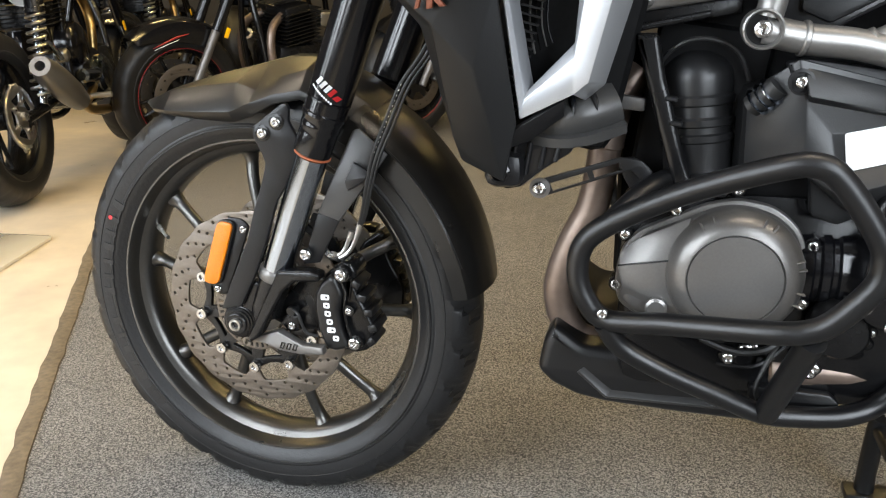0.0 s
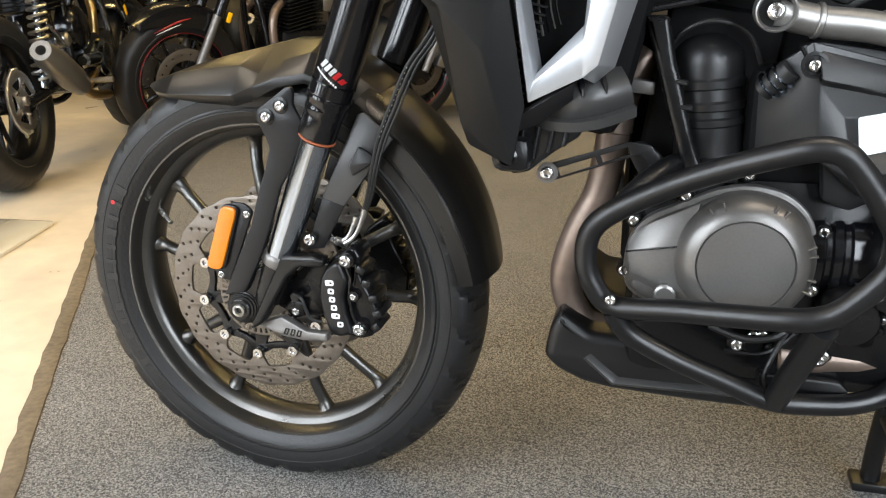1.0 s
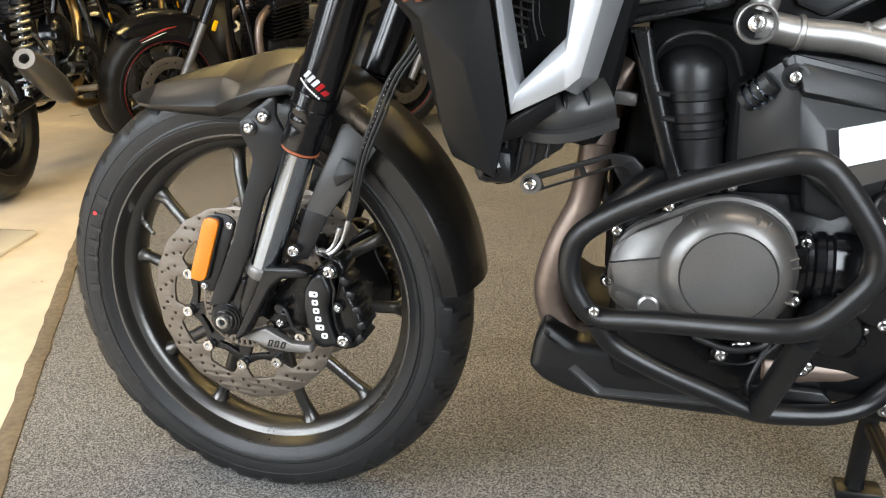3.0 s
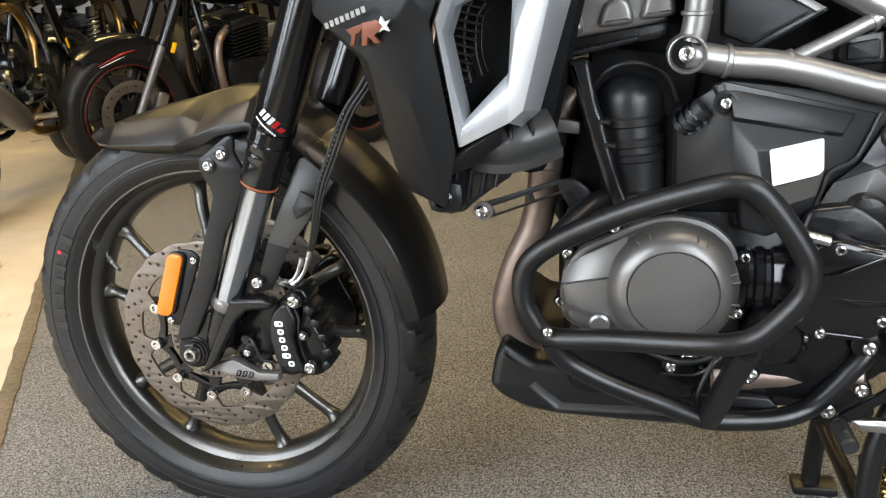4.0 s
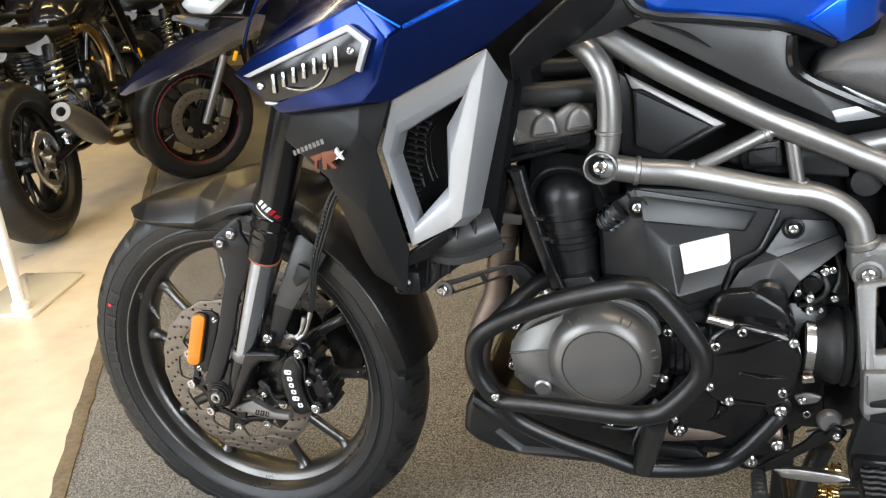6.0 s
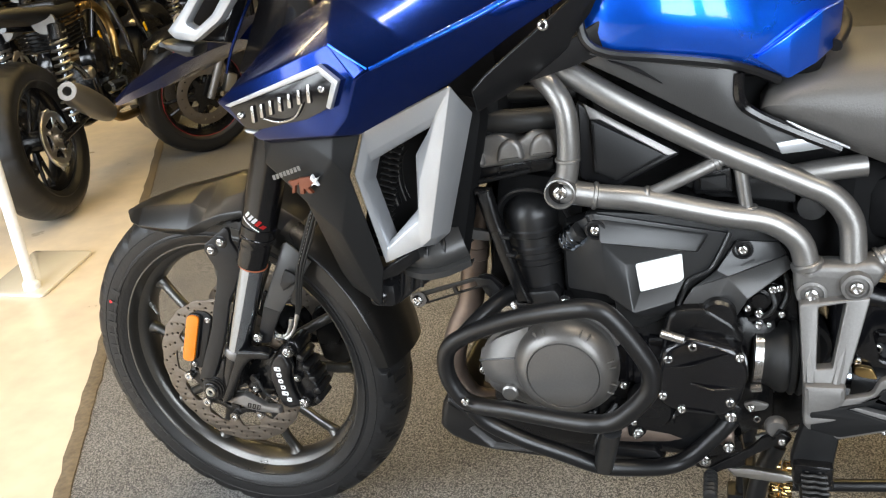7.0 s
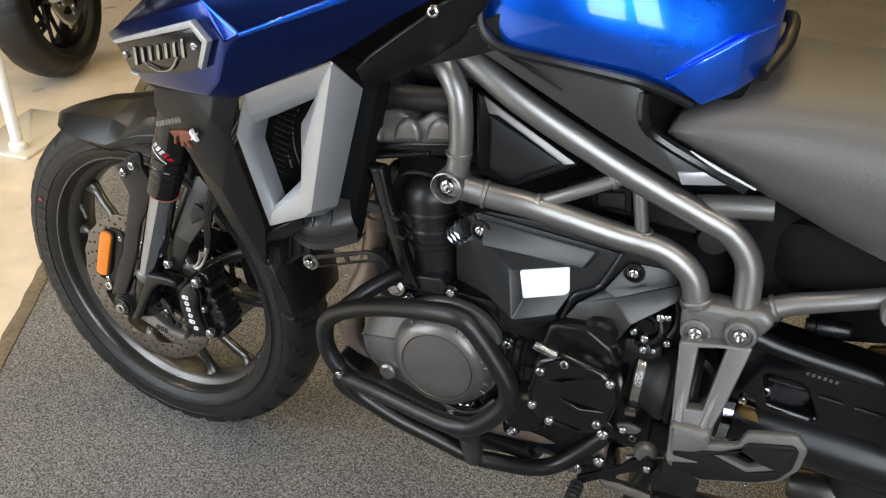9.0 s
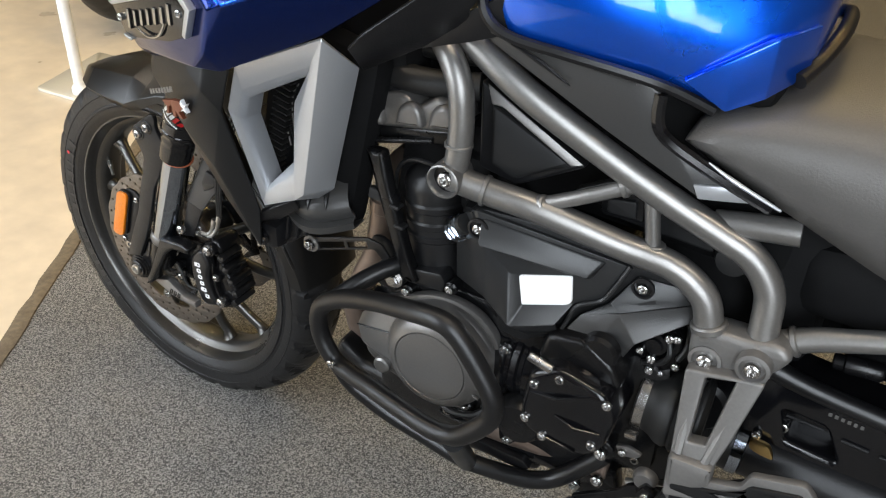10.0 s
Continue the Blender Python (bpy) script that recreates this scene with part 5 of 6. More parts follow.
cw = facets([(0.215, -0.276, 0.9), (0.283, -0.3, 0.853), (0.412, -0.341, 0.868), (0.438, -0.349, 0.893), (0.458, -0.356, 0.941), (0.424, -0.344, 0.981), (0.245, -0.286, 0.918), (0.477, -0.355, 0.951), (0.446, -0.332, 0.866),
             (0.556, -0.3, 0.918), (0.535, -0.336, 0.973), (0.61, -0.308, 1.003), (0.7, -0.278, 1.045), (0.64, -0.29, 0.975), (0.735, -0.265, 1.03), (0.4, -0.255, 1.03), (0.48, -0.235, 1.075), (0.57, -0.2, 1.115), (0.3, -0.225, 0.985), (0.305, -0.3, 0.846)],
            [(0, 1, 2, 3, 4, 5, 6), (3, 4, 7, 8), (2, 3, 8), (1, 19, 8, 2), (7, 10, 9, 8), (10, 11, 13, 9), (11, 12, 14, 13), (5, 4, 7), (5, 7, 10, 15), (15, 10, 11, 16), (16, 11, 12, 17), (6, 5, 15, 18)], 0.005, 0.003)
cowl = part("front_cowl", cw, SHADED_BLUE, bike, "front side cowl in tank blue, darkened for shade")
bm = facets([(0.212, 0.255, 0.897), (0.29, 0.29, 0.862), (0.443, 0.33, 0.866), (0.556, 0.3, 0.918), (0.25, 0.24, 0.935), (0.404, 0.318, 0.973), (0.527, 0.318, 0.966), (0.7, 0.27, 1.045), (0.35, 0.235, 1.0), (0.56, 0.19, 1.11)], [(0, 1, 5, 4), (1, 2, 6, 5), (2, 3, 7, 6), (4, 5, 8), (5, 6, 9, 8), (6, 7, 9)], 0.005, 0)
part("right_cowl", bm, SHADED_BLUE, cowl)
# edge highlights of the cowl, laid on as beads of the brighter blue
part("cowl_ridge_highlight", tube([(0.478, -0.355, 0.9515), (0.535, -0.336, 0.9735), (0.61, -0.308, 1.0035), (0.7, -0.278, 1.0455)], [0.0022, 0.0036, 0.0042, 0.004], 12, 5), BLUE, cowl)
part("cowl_crease_highlight", tube([(0.426, -0.3445, 0.98), (0.45, -0.35, 0.966), (0.475, -0.355, 0.952)], 0.0013, 8, 3), BLUE, cowl)
BS, BA = (-0.32, 0.0), (0.335, 0.9)
badge_i = [(0.243, 0.899), (0.412, 0.954), (0.435, 0.938), (0.419, 0.906), (0.379, 0.889), (0.288, 0.868), (0.27, 0.869)]
rim = [(0.24, 0.8995), (0.412, 0.958), (0.4385, 0.9395), (0.421, 0.9045), (0.4145, 0.907), (0.428, 0.937), (0.4105, 0.9495), (0.25, 0.8975)]
bdg = part("badge", plate([badge_i], -0.3235, -0.312, 0.001, BS, BA), GLOSS, bike, "black name badge with a silver upper rim")
part("badge_rim", plate([rim], -0.327, -0.316, 0.0015, BS, BA), SILVER, bdg, "silver rim along the top")
part("badge_foot", plate([rounded([(0.268, 0.868), (0.29, 0.867), (0.284, 0.8635), (0.272, 0.864)], 0.0015)], -0.326, -0.317, 0.001, BS, BA), SILVER, bdg)
for k in range(7):
    x, z = 0.2885 + 0.0168 * k, 0.8905 + 0.0053 * k
    h = 0.0115 if k in (0, 6) else 0.0092
    part("lettering_bar", plate([[(x - 0.0035, z - h), (x + 0.0022, z - h), (x + 0.0035, z + h), (x - 0.0022, z + h)]], -0.3262, -0.323, 0.0008, BS, BA), ZINC, bdg)
part("lettering_swoosh", tube([(0.308, -0.3175, 0.886), (0.335, -0.3265, 0.8835), (0.362, -0.335, 0.892), (0.378, -0.34, 0.91)], [0.0008, 0.0018, 0.002, 0.001], 8, 5), ZINC, bdg)
bolt(0.266, -0.301, 0.887, 0.0046, bdg)
bolt(0.4115, -0.3475, 0.929, 0.0046, bdg)

# beak and the light's trim
bs = []
for x, w, zt, zb in ((-0.17, 0.006, 0.844, 0.836), (-0.12, 0.035, 0.878, 0.852), (-0.04, 0.06, 0.916, 0.875), (0.04, 0.09, 0.945, 0.906), (0.12, 0.125, 0.97, 0.932), (0.2, 0.16, 0.995, 0.952)):
    bs.append([(x + 0.01, -w * 0.7, zb), (x, -w, zb + (zt - zb) * 0.3), (x + 0.005, -w * 0.85, zb + (zt - zb) * 0.62), (x, -w * 0.35, zt), (x, 0, zt + 0.004), (x, w * 0.35, zt), (x + 0.005, w * 0.85, zb + (zt - zb) * 0.62), (x, w, zb + (zt - zb) * 0.3), (x + 0.01, w * 0.7, zb), (x + 0.012, 0, zb + 0.004)])
# same blue as the tank, its shade put into the colour
part("beak", loft(bs, closed=True), SHADED_BLUE, bike, "pointed front beak in tank blue, darkened for shade")
for s in (-1, 1):
    trim = [[(0.1, 0.986), (0.14, 1.015), (0.175, 1.045), (0.255, 1.05), (0.244, 1.028), (0.213, 1.0), (0.156, 0.97), (0.115, 0.973)], [(0.144, 0.996), (0.174, 1.024), (0.19, 1.035), (0.225, 1.035), (0.197, 1.008), (0.161, 0.989)]]
    part("light_trim", plate([rounded(trim[0], 0.006), rounded(trim[1], 0.004)], s * 0.2 - 0.012, s * 0.2 + 0.012, 0.006, (-0.3 * -s, 0), (0.17, 1.0)), SILVER, bike, "silver headlight trim round a dark opening")
    part("headlight_side", facets([(0.1, s * 0.15, 0.965), (0.19, s * 0.185, 0.965), (0.25, s * 0.185, 1.09), (0.16, s * 0.13, 1.08)], [(0, 1, 2, 3)], 0.02, 0.003), GLOSS, bike)
    part("headlight_foot", plate([rounded([(0.094, 0.974), (0.118, 0.97), (0.156, 0.966), (0.15, 0.95), (0.135, 0.95), (0.105, 0.962)], 0.004)], s * 0.19 - 0.02, s * 0.19 + 0.02, 0.006), BLACK, bike)
    part("lamp_edge", tube([(0.196, s * 0.205, 0.925), (0.215, s * 0.21, 0.96), (0.24, s * 0.21, 1.0), (0.265, s * 0.205, 1.04)], 0.0022, 8, 5), SHADED_BLUE, bike)
    part("inner_cowl", facets([(0.2, s * 0.18, 0.92), (0.26, s * 0.235, 0.93), (0.36, s * 0.22, 1.0), (0.28, s * 0.17, 1.08)], [(0, 1, 2, 3)], 0.01, 0.002), GLOSS, bike)

# black panel between cowl and tank
dp = facets([(0.58, -0.285, 0.905), (0.6, -0.288, 0.925), (0.735, -0.262, 1.03), (0.745, -0.25, 1.035), (0.72, -0.245, 0.985), (0.695, -0.235, 0.955), (0.688, -0.225, 0.935), (0.64, -0.235, 0.905), (0.575, -0.25, 0.87)], [(0, 1, 7, 8), (1, 5, 6, 7), (1, 2, 3, 4, 5)], 0.005, 0.002)
dtail = facets([(0.63, -0.238, 0.902), (0.69, -0.224, 0.918), (0.735, -0.22, 0.934), (0.748, -0.226, 0.985), (0.695, -0.232, 0.955), (0.64, -0.234, 0.93)], [(0, 1, 4, 5), (1, 2, 3, 4)], 0.005, 0.0015)
dpan = part("tank_front_panel", dp, BLACK, bike, "black plastic panel before the tank")
part("panel_tail", dtail, BLACK, dpan)
bolt(0.668, -0.27, 0.979, 0.0068, dpan, turn=8)
# grey side panel along the frame
sp = facets([(0.69, -0.215, 0.945), (0.72, -0.222, 0.936), (0.866, -0.203, 0.912), (0.888, -0.2, 0.9), (0.897, -0.196, 0.856), (0.914, -0.192, 0.842), (0.998, -0.17, 0.8), (0.945, -0.188, 0.794), (0.84, -0.2, 0.848), (0.75, -0.214, 0.9), (0.69, -0.215, 0.93)], [(0, 1, 9, 10), (1, 2, 8, 9), (2, 3, 4, 8), (4, 5, 7, 8), (5, 6, 7)], 0.006, 0.002)
sidep = part("tank_side_panel", sp, PANEL, bike, "grey plastic panel between tank and frame")
part("panel_seam", tube([(0.702, -0.224, 1.03), (0.704, -0.229, 0.975), (0.713, -0.229, 0.948), (0.74, -0.228, 0.934), (0.8, -0.222, 0.926), (0.866, -0.206, 0.914), (0.9, -0.19, 0.902), (0.935, -0.172, 0.884)], 0.006, 8, 5), BLACK, sidep)
part("panel_lip", tube([(0.715, -0.2255, 0.9355), (0.76, -0.2225, 0.927), (0.865, -0.207, 0.908)], 0.0022, 6, 4), PANEL, sidep)
part("panel_groove", tube([(0.735, -0.2205, 0.925), (0.77, -0.22, 0.912), (0.8, -0.214, 0.893)], [0.0008, 0.003, 0.0008], 6, 4), BLACK, sidep)
part("panel_facet", facets([(0.942, -0.192, 0.796), (0.968, -0.182, 0.796), (1.0, -0.174, 0.799), (0.97, -0.184, 0.814), (0.935, -0.192, 0.81)], [(0, 1, 3, 4), (1, 2, 3)], 0.004, 0.001), SILVER, sidep)
part("seat_rail_trim", tube([(0.888, -0.198, 0.9), (0.89, -0.197, 0.868), (0.908, -0.192, 0.848), (0.96, -0.182, 0.82), (1.01, -0.17, 0.796)], 0.007, 8, 5), GLOSS, sidep)
part("seat_rail_edge", tube([(0.945, -0.191, 0.838), (0.972, -0.185, 0.822), (1.02, -0.174, 0.798)], [0.0008, 0.0026, 0.0016], 8, 5), SILVER, sidep)

# tank
ts = []
for x, zb, wb, zm, wm, zt in ((0.69, 0.985, 0.2, 1.02, 0.215, 1.1), (0.705, 0.945, 0.215, 1.0, 0.235, 1.13), (0.74, 0.932, 0.222, 0.99, 0.248, 1.15), (0.8, 0.925, 0.216, 0.98, 0.245, 1.155), (0.86, 0.917, 0.2, 0.965, 0.23, 1.14), (0.905, 0.904, 0.183, 0.95, 0.205, 1.11), (0.945, 0.884, 0.164, 0.94, 0.182, 1.075), (0.975, 0.9, 0.15, 0.956, 0.165, 1.05), (0.995, 0.91, 0.13, 0.966, 0.14, 1.03), (1.008, 0.915, 0.1, 0.972, 0.11, 1.01)):
    wm = wb + 0.45 * (wm - wb)
    half = [(x, -wb, zb), (x, -wb - (wm - wb) * 0.6, zb + (zm - zb) * 0.4), (x, -wm, zm), (x, -wm * 0.96, zm + (zt - zm) * 0.35), (x, -wm * 0.8, zm + (zt - zm) * 0.68), (x, -wm * 0.5, zm + (zt - zm) * 0.92), (x, 0, zt)]
    ts.append(half + [(a, -b, c) for a, b, c in half[-2::-1]])
bm = loft(ts, closed=True)
tank = part("fuel_tank", bm, BLUE, bike, "bright blue metallic fuel tank", sharp=40)
part("tank_flank", facets([(0.906, -0.192, 0.914), (0.946, -0.174, 0.885), (0.978, -0.158, 0.9), (1.006, -0.115, 0.916), (1.008, -0.117, 0.968), (0.98, -0.166, 0.962), (0.945, -0.183, 0.94)], [(0, 1, 6), (1, 2, 5, 6), (2, 3, 4, 5)], 0.008, 0.002), BLUE, tank)
for k, (x, z) in enumerate(((0.985, 1.0), (0.99, 1.012), (0.995, 0.99))):
    part("tank_mark", rbox((x, -0.12, z), (0.003, 0.003, 0.018), 0.0008, (0, 20, 30), 1), STEEL, tank)
part("seat_nub", tube([(1.0, -0.13, 0.915), (1.015, -0.08, 0.93), (1.02, 0, 0.935), (1.015, 0.08, 0.93), (1.0, 0.13, 0.915)], 0.0085, 12, 5), BLACK, bike)

# seat
ss = []
for x, zb, w, zt in ((0.916, 0.846, 0.186, 0.858), (0.925, 0.838, 0.19, 0.874), (0.95, 0.826, 0.19, 0.886), (0.98, 0.812, 0.188, 0.894), (1.01, 0.797, 0.185, 0.9), (1.06, 0.775, 0.182, 0.902), (1.12, 0.75, 0.182, 0.902), (1.2, 0.725, 0.188, 0.9), (1.3, 0.72, 0.19, 0.905), (1.45, 0.74, 0.185, 0.93), (1.6, 0.78, 0.16, 0.965), (1.72, 0.83, 0.12, 0.97)):
    half = [(x, -w * 0.7, zb - 0.004), (x, -w * 0.87, zb), (x, -w * 0.955, zb + (zt - zb) * 0.25), (x, -w * 0.985, zb + (zt - zb) * 0.5), (x, -w * 0.93, zb + (zt - zb) * 0.74), (x, -w * 0.78, zb + (zt - zb) * 0.9), (x, -w * 0.5, zt - 0.003), (x, 0, zt)]
    ss.append(half + [(a, -b, c) for a, b, c in half[-2::-1]])
part("seat", loft(ss, closed=True), SEAT, bike, "long grey-black vinyl seat", sharp=60)
# underside block, coloured with the shade below the seat
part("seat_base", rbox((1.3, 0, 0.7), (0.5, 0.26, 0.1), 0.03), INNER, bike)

# hanger, heel plate, foot peg, stands and levers
hl = plate([rounded([(0.972, 0.6), (1.056, 0.612), (1.04, 0.535), (1.028, 0.488), (1.026, 0.452), (0.985, 0.442), (0.982, 0.49)], 0.005), rounded([(0.9955, 0.597), (1.0275, 0.604), (1.0155, 0.52), (0.9965, 0.517)], 0.002)], -0.212, -0.194, 0.0025, (0, 0.25), (1.0, 0.6), 2)
hang = part("peg_hanger", hl, HANGER, bike, "grey two-legged foot peg hanger")
for q in ([(0.985, -0.2105, 0.588), (0.988, -0.2185, 0.55), (0.9895, -0.236, 0.5)], [(1.04, -0.2075, 0.598), (1.03, -0.219, 0.55), (1.02, -0.236, 0.5)]):
    part("leg_ridge", tube(q, [0.004, 0.0055, 0.0055], 8, 4), HANGER, hang)
part("hanger_foot", plate([rounded([(0.981, 0.5), (1.032, 0.502), (1.032, 0.478), (1.012, 0.455), (0.992, 0.43), (0.984, 0.44)], 0.005)], -0.248, -0.222, 0.006), HANGER, hang)
part("peg_bracket", plate([rounded([(0.984, 0.44), (1.012, 0.45), (1.03, 0.42), (1.026, 0.37), (1.03, 0.335), (0.98, 0.33), (0.972, 0.38)], 0.008)], -0.246, -0.222, 0.006), GREY, hang)
hp = [(0.985, 0.47), (1.063, 0.492), (1.07, 0.514), (1.125, 0.53), (1.14, 0.514), (1.137, 0.481), (1.12, 0.455), (1.096, 0.442), (1.029, 0.42), (0.99, 0.43)]
hole = [(1.046, 0.472), (1.076, 0.489), (1.118, 0.504), (1.111, 0.48), (1.081, 0.464)]
heel = part("heel_plate", plate([rounded(hp, 0.006), hole], -0.245, -0.233, 0.003), HANGER, hang, "grey heel plate with an angular slot")
part("heel_inlay", plate([rounded([(0.99, 0.462), (1.062, 0.482), (1.074, 0.503), (1.124, 0.517), (1.131, 0.51), (1.129, 0.482), (1.116, 0.46), (1.094, 0.447), (1.029, 0.426), (0.993, 0.434)], 0.004), [(1.036, 0.47), (1.073, 0.494), (1.125, 0.51), (1.116, 0.474), (1.08, 0.457)]], -0.2485, -0.243, 0.002), GREY, heel)
part("heel_backing", plate([[(1.03, 0.465), (1.07, 0.497), (1.125, 0.512), (1.118, 0.472), (1.08, 0.455)]], -0.231, -0.226, 0.002), BLACK, heel)
bolt(1.083, -0.236, 0.437, 0.007, heel)
peg = part("foot_peg", rbox((1.0, -0.29, 0.352), (0.034, 0.085, 0.024), 0.006, (8, 0, 0)), SATIN, bike, "ribbed black foot peg")
for k in range(8):
    part("peg_rib", tube([(0.984 + 0.008 * j, -0.256 - 0.0098 * k - 0.002 * (j % 2), 0.3665 + 0.0013 * (7 - k)) for j in range(5)], 0.0027, 6, 2), HOSE, peg)
part("peg_clevis", rbox((1.0, -0.245, 0.368), (0.05, 0.03, 0.035), 0.006), CAST, peg)
lev = part("gear_lever", plate([rounded([(0.866, 0.326), (0.874, 0.316), (0.935, 0.362), (0.968, 0.382), (0.965, 0.398), (0.938, 0.388), (0.925, 0.37)], 0.004)], -0.208, -0.2, 0.002), CAST, bike, "black gear lever with a ribbed rubber toe piece")
toe = [(0.006, 0.0), (0.009, 0.002)]
for k in range(5):
    toe += [(0.0105, 0.006 + 0.009 * k), (0.0085, 0.0105 + 0.009 * k)]
toe += [(0.0105, 0.052), (0.008, 0.056)]
part("toe_rubber", lathe(toe, 20, Matrix.Translation((0.87, -0.205, 0.316)) @ LEFT), HOSE, lev)
part("lever_rod", rod((0.93, -0.19, 0.375), (0.985, -0.19, 0.4), 0.004, 8), STEEL, lev)
part("lever_pivot", lathe([(0.004, 0.012), (0.012, 0.012), (0.0145, 0.009), (0.016, 0.003), (0.016, 0)], 24, Matrix.Translation((0.955, -0.197, 0.403)) @ LEFT), COVER, lev)
part("lever_clamp", rbox((0.962, -0.212, 0.393), (0.02, 0.014, 0.022), 0.004, (0, 30, 0)), CAST, lev)
bolt(0.962, -0.218, 0.392, 0.0055, lev)
ss_ = part("side_stand", plate([rounded([(0.89, 0.306), (0.923, 0.308), (0.975, 0.304), (1.0, 0.296), (0.97, 0.287), (0.903, 0.291)], 0.004)], -0.176, -0.164, 0.004), STEEL, bike, "bare metal side stand folded up")
bolt(0.861, -0.18, 0.322, 0.0095, ss_)
part("stand_pivot_plate", plate([rounded([(0.84, 0.325), (0.87, 0.35), (0.91, 0.36), (0.92, 0.31), (0.88, 0.298), (0.845, 0.3)], 0.01)], -0.175, -0.14, 0.004), CAST, ss_)
LEG = [(0.965, -0.11, 0.31), (0.942, -0.118, 0.24), (0.934, -0.128, 0.15), (0.932, -0.145, 0.06), (0.932, -0.147, 0.016)]
cs = part("centre_stand", tube(LEG, 0.015, 14, 4), SATIN, bike, "black centre stand with coil springs")
part("stand_leg", tube([(x, -y, z) for x, y, z in LEG], 0.015, 14, 4), SATIN, cs)
part("stand_bar", rod((0.96, 0.0, 0.148), (1.36, 0.0, 0.198), 0.0105, 12), SATIN, cs)
part("stand_cross", rod((0.936, -0.125, 0.14), (0.936, 0.125, 0.14), 0.012, 12), SATIN, cs)
for y in (-0.147, 0.147):
    part("stand_pad", rbox((0.937, y, 0.012), (0.07, 0.045, 0.016), 0.004), SATIN, cs)
for x in (0.966, 0.984):
    coil = [(x + 0.007 * math.cos(t * 1.1), -0.1 + 0.007 * math.sin(t * 1.1), 0.27 - 0.0011 * t) for t in range(0, 150)]
    part("stand_spring", tube(coil, 0.0024, 6, 1), BRASS, cs, "brassy coil spring")
# swing arm, rear brake hose and tail
arm = [(1.02, 0.585), (1.06, 0.572), (1.24, 0.552), (1.5, 0.5), (1.55, 0.4), (1.27, 0.414), (1.15, 0.425), (1.03, 0.4)]
pocket = rounded([(1.078, 0.522), (1.13, 0.517), (1.152, 0.472), (1.092, 0.478)], 0.008)
sw = part("swing_arm", plate([rounded(arm, 0.015), pocket], -0.128, -0.06, 0.008, res=2), GLOSS, bike, "gloss black swing arm housing the drive shaft")
part("pocket_floor", plate([[(1.07, 0.53), (1.16, 0.53), (1.16, 0.46), (1.07, 0.46)]], -0.1, -0.09, 0.002), GLOSS, sw)
part("swing_arm_pivot", rod((0.985, -0.15, 0.5), (0.985, 0.15, 0.5), 0.04, 24), CAST, sw)
part("upper_rail", tube([(1.03, -0.138, 0.592), (1.1, -0.138, 0.574), (1.24, -0.136, 0.556), (1.5, -0.13, 0.512)], [0.014, 0.012, 0.011, 0.011], 14, 4), SATIN, sw)
for a0, a1 in (((1.085, 0.519), (1.128, 0.5165)), ((1.148, 0.511), (1.178, 0.5085)), ((1.19, 0.507), (1.24, 0.503))):
    part("arm_slit", rod((a0[0], -0.129, a0[1]), (a1[0], -0.129, a1[1]), 0.0022, 8), GREY, sw)
for k in range(6):
    part("lettering_bar", rbox((1.128 + 0.007 * k, -0.1292, 0.541 - 0.0006 * k), (0.004, 0.0008, 0.005), 0.0002, seg=1), COVER, sw)
bolt(1.085, -0.118, 0.492, 0.0075, sw)
bolt(1.06, -0.13, 0.476, 0.006, sw)
shaft_m = Matrix.Translation((1.0, -0.115, 0.44)) @ Vector((1, 0.03, -0.08)).to_track_quat("Z", "Y").to_matrix().to_4x4()
shaft = part("drive_shaft_tube", lathe([(0.03, 0.05), (0.036, 0.052), (0.037, 0.1), (0.042, 0.2), (0.046, 0.5), (0.03, 0.51)], 32, shaft_m), BLACK, sw)
part("rear_gaiter", lathe([(0.03, 0), (0.04, 0.004), (0.041, 0.022), (0.038, 0.028), (0.0385, 0.05), (0.03, 0.051)], 32, shaft_m), HOSE, shaft)
part("rear_gaiter_clamp", lathe([(0.0375, 0.036), (0.0395, 0.037), (0.0395, 0.05), (0.0375, 0.051)], 32, shaft_m), CHROME, shaft, "bright clamp band")
part("silencer", lathe([(0.02, 0), (0.026, 0.01), (0.03, 0.06), (0.03, 0.6), (0.02, 0.61)], 32, Matrix.Translation((1.15, -0.05, 0.29)) @ Vector((1, 0.0, 0.0)).to_track_quat("Z", "Y").to_matrix().to_4x4()), WHEEL, bike, "dark satin silencer below the swing arm")
part("brass_bracket", plate([rounded([(1.055, 0.474), (1.078, 0.472), (1.09, 0.45), (1.088, 0.425), (1.076, 0.402), (1.066, 0.405), (1.074, 0.43), (1.07, 0.452), (1.055, 0.46)], 0.006)], -0.142, -0.132, 0.003), BRASS, bike, "brass coloured bracket beside the drive shaft")
part("tail_can", lathe([(0.008, 0), (0.0095, 0.002), (0.0095, 0.012), (0.0115, 0.014), (0.0115, 0.05), (0.0095, 0.054), (0.001, 0.055)], 24, Matrix.Translation((1.112, -0.1, 0.594)) @ Vector((1, 0, 0.09)).to_track_quat("Z", "Y").to_matrix().to_4x4()), CAST, bike)
# tail tube, a warm reflection painted on it as gold
sr = part("gold_tail_tube", rod((1.188, 0.0, 0.55), (1.29, 0.01, 0.575), 0.0165, 20), BRASS, bike, "tube at the tail, coloured gold for a warm reflection")
part("tail_tube_cap", rod((1.183, 0.0, 0.549), (1.19, 0.0, 0.5505), 0.0182, 20), CAST, sr)
part("linkage_plate", plate([rounded([(1.197, 0.5), (1.205, 0.522), (1.26, 0.538), (1.27, 0.51), (1.23, 0.49)], 0.006)], -0.01, 0.002, 0.003), BRASS, sr)
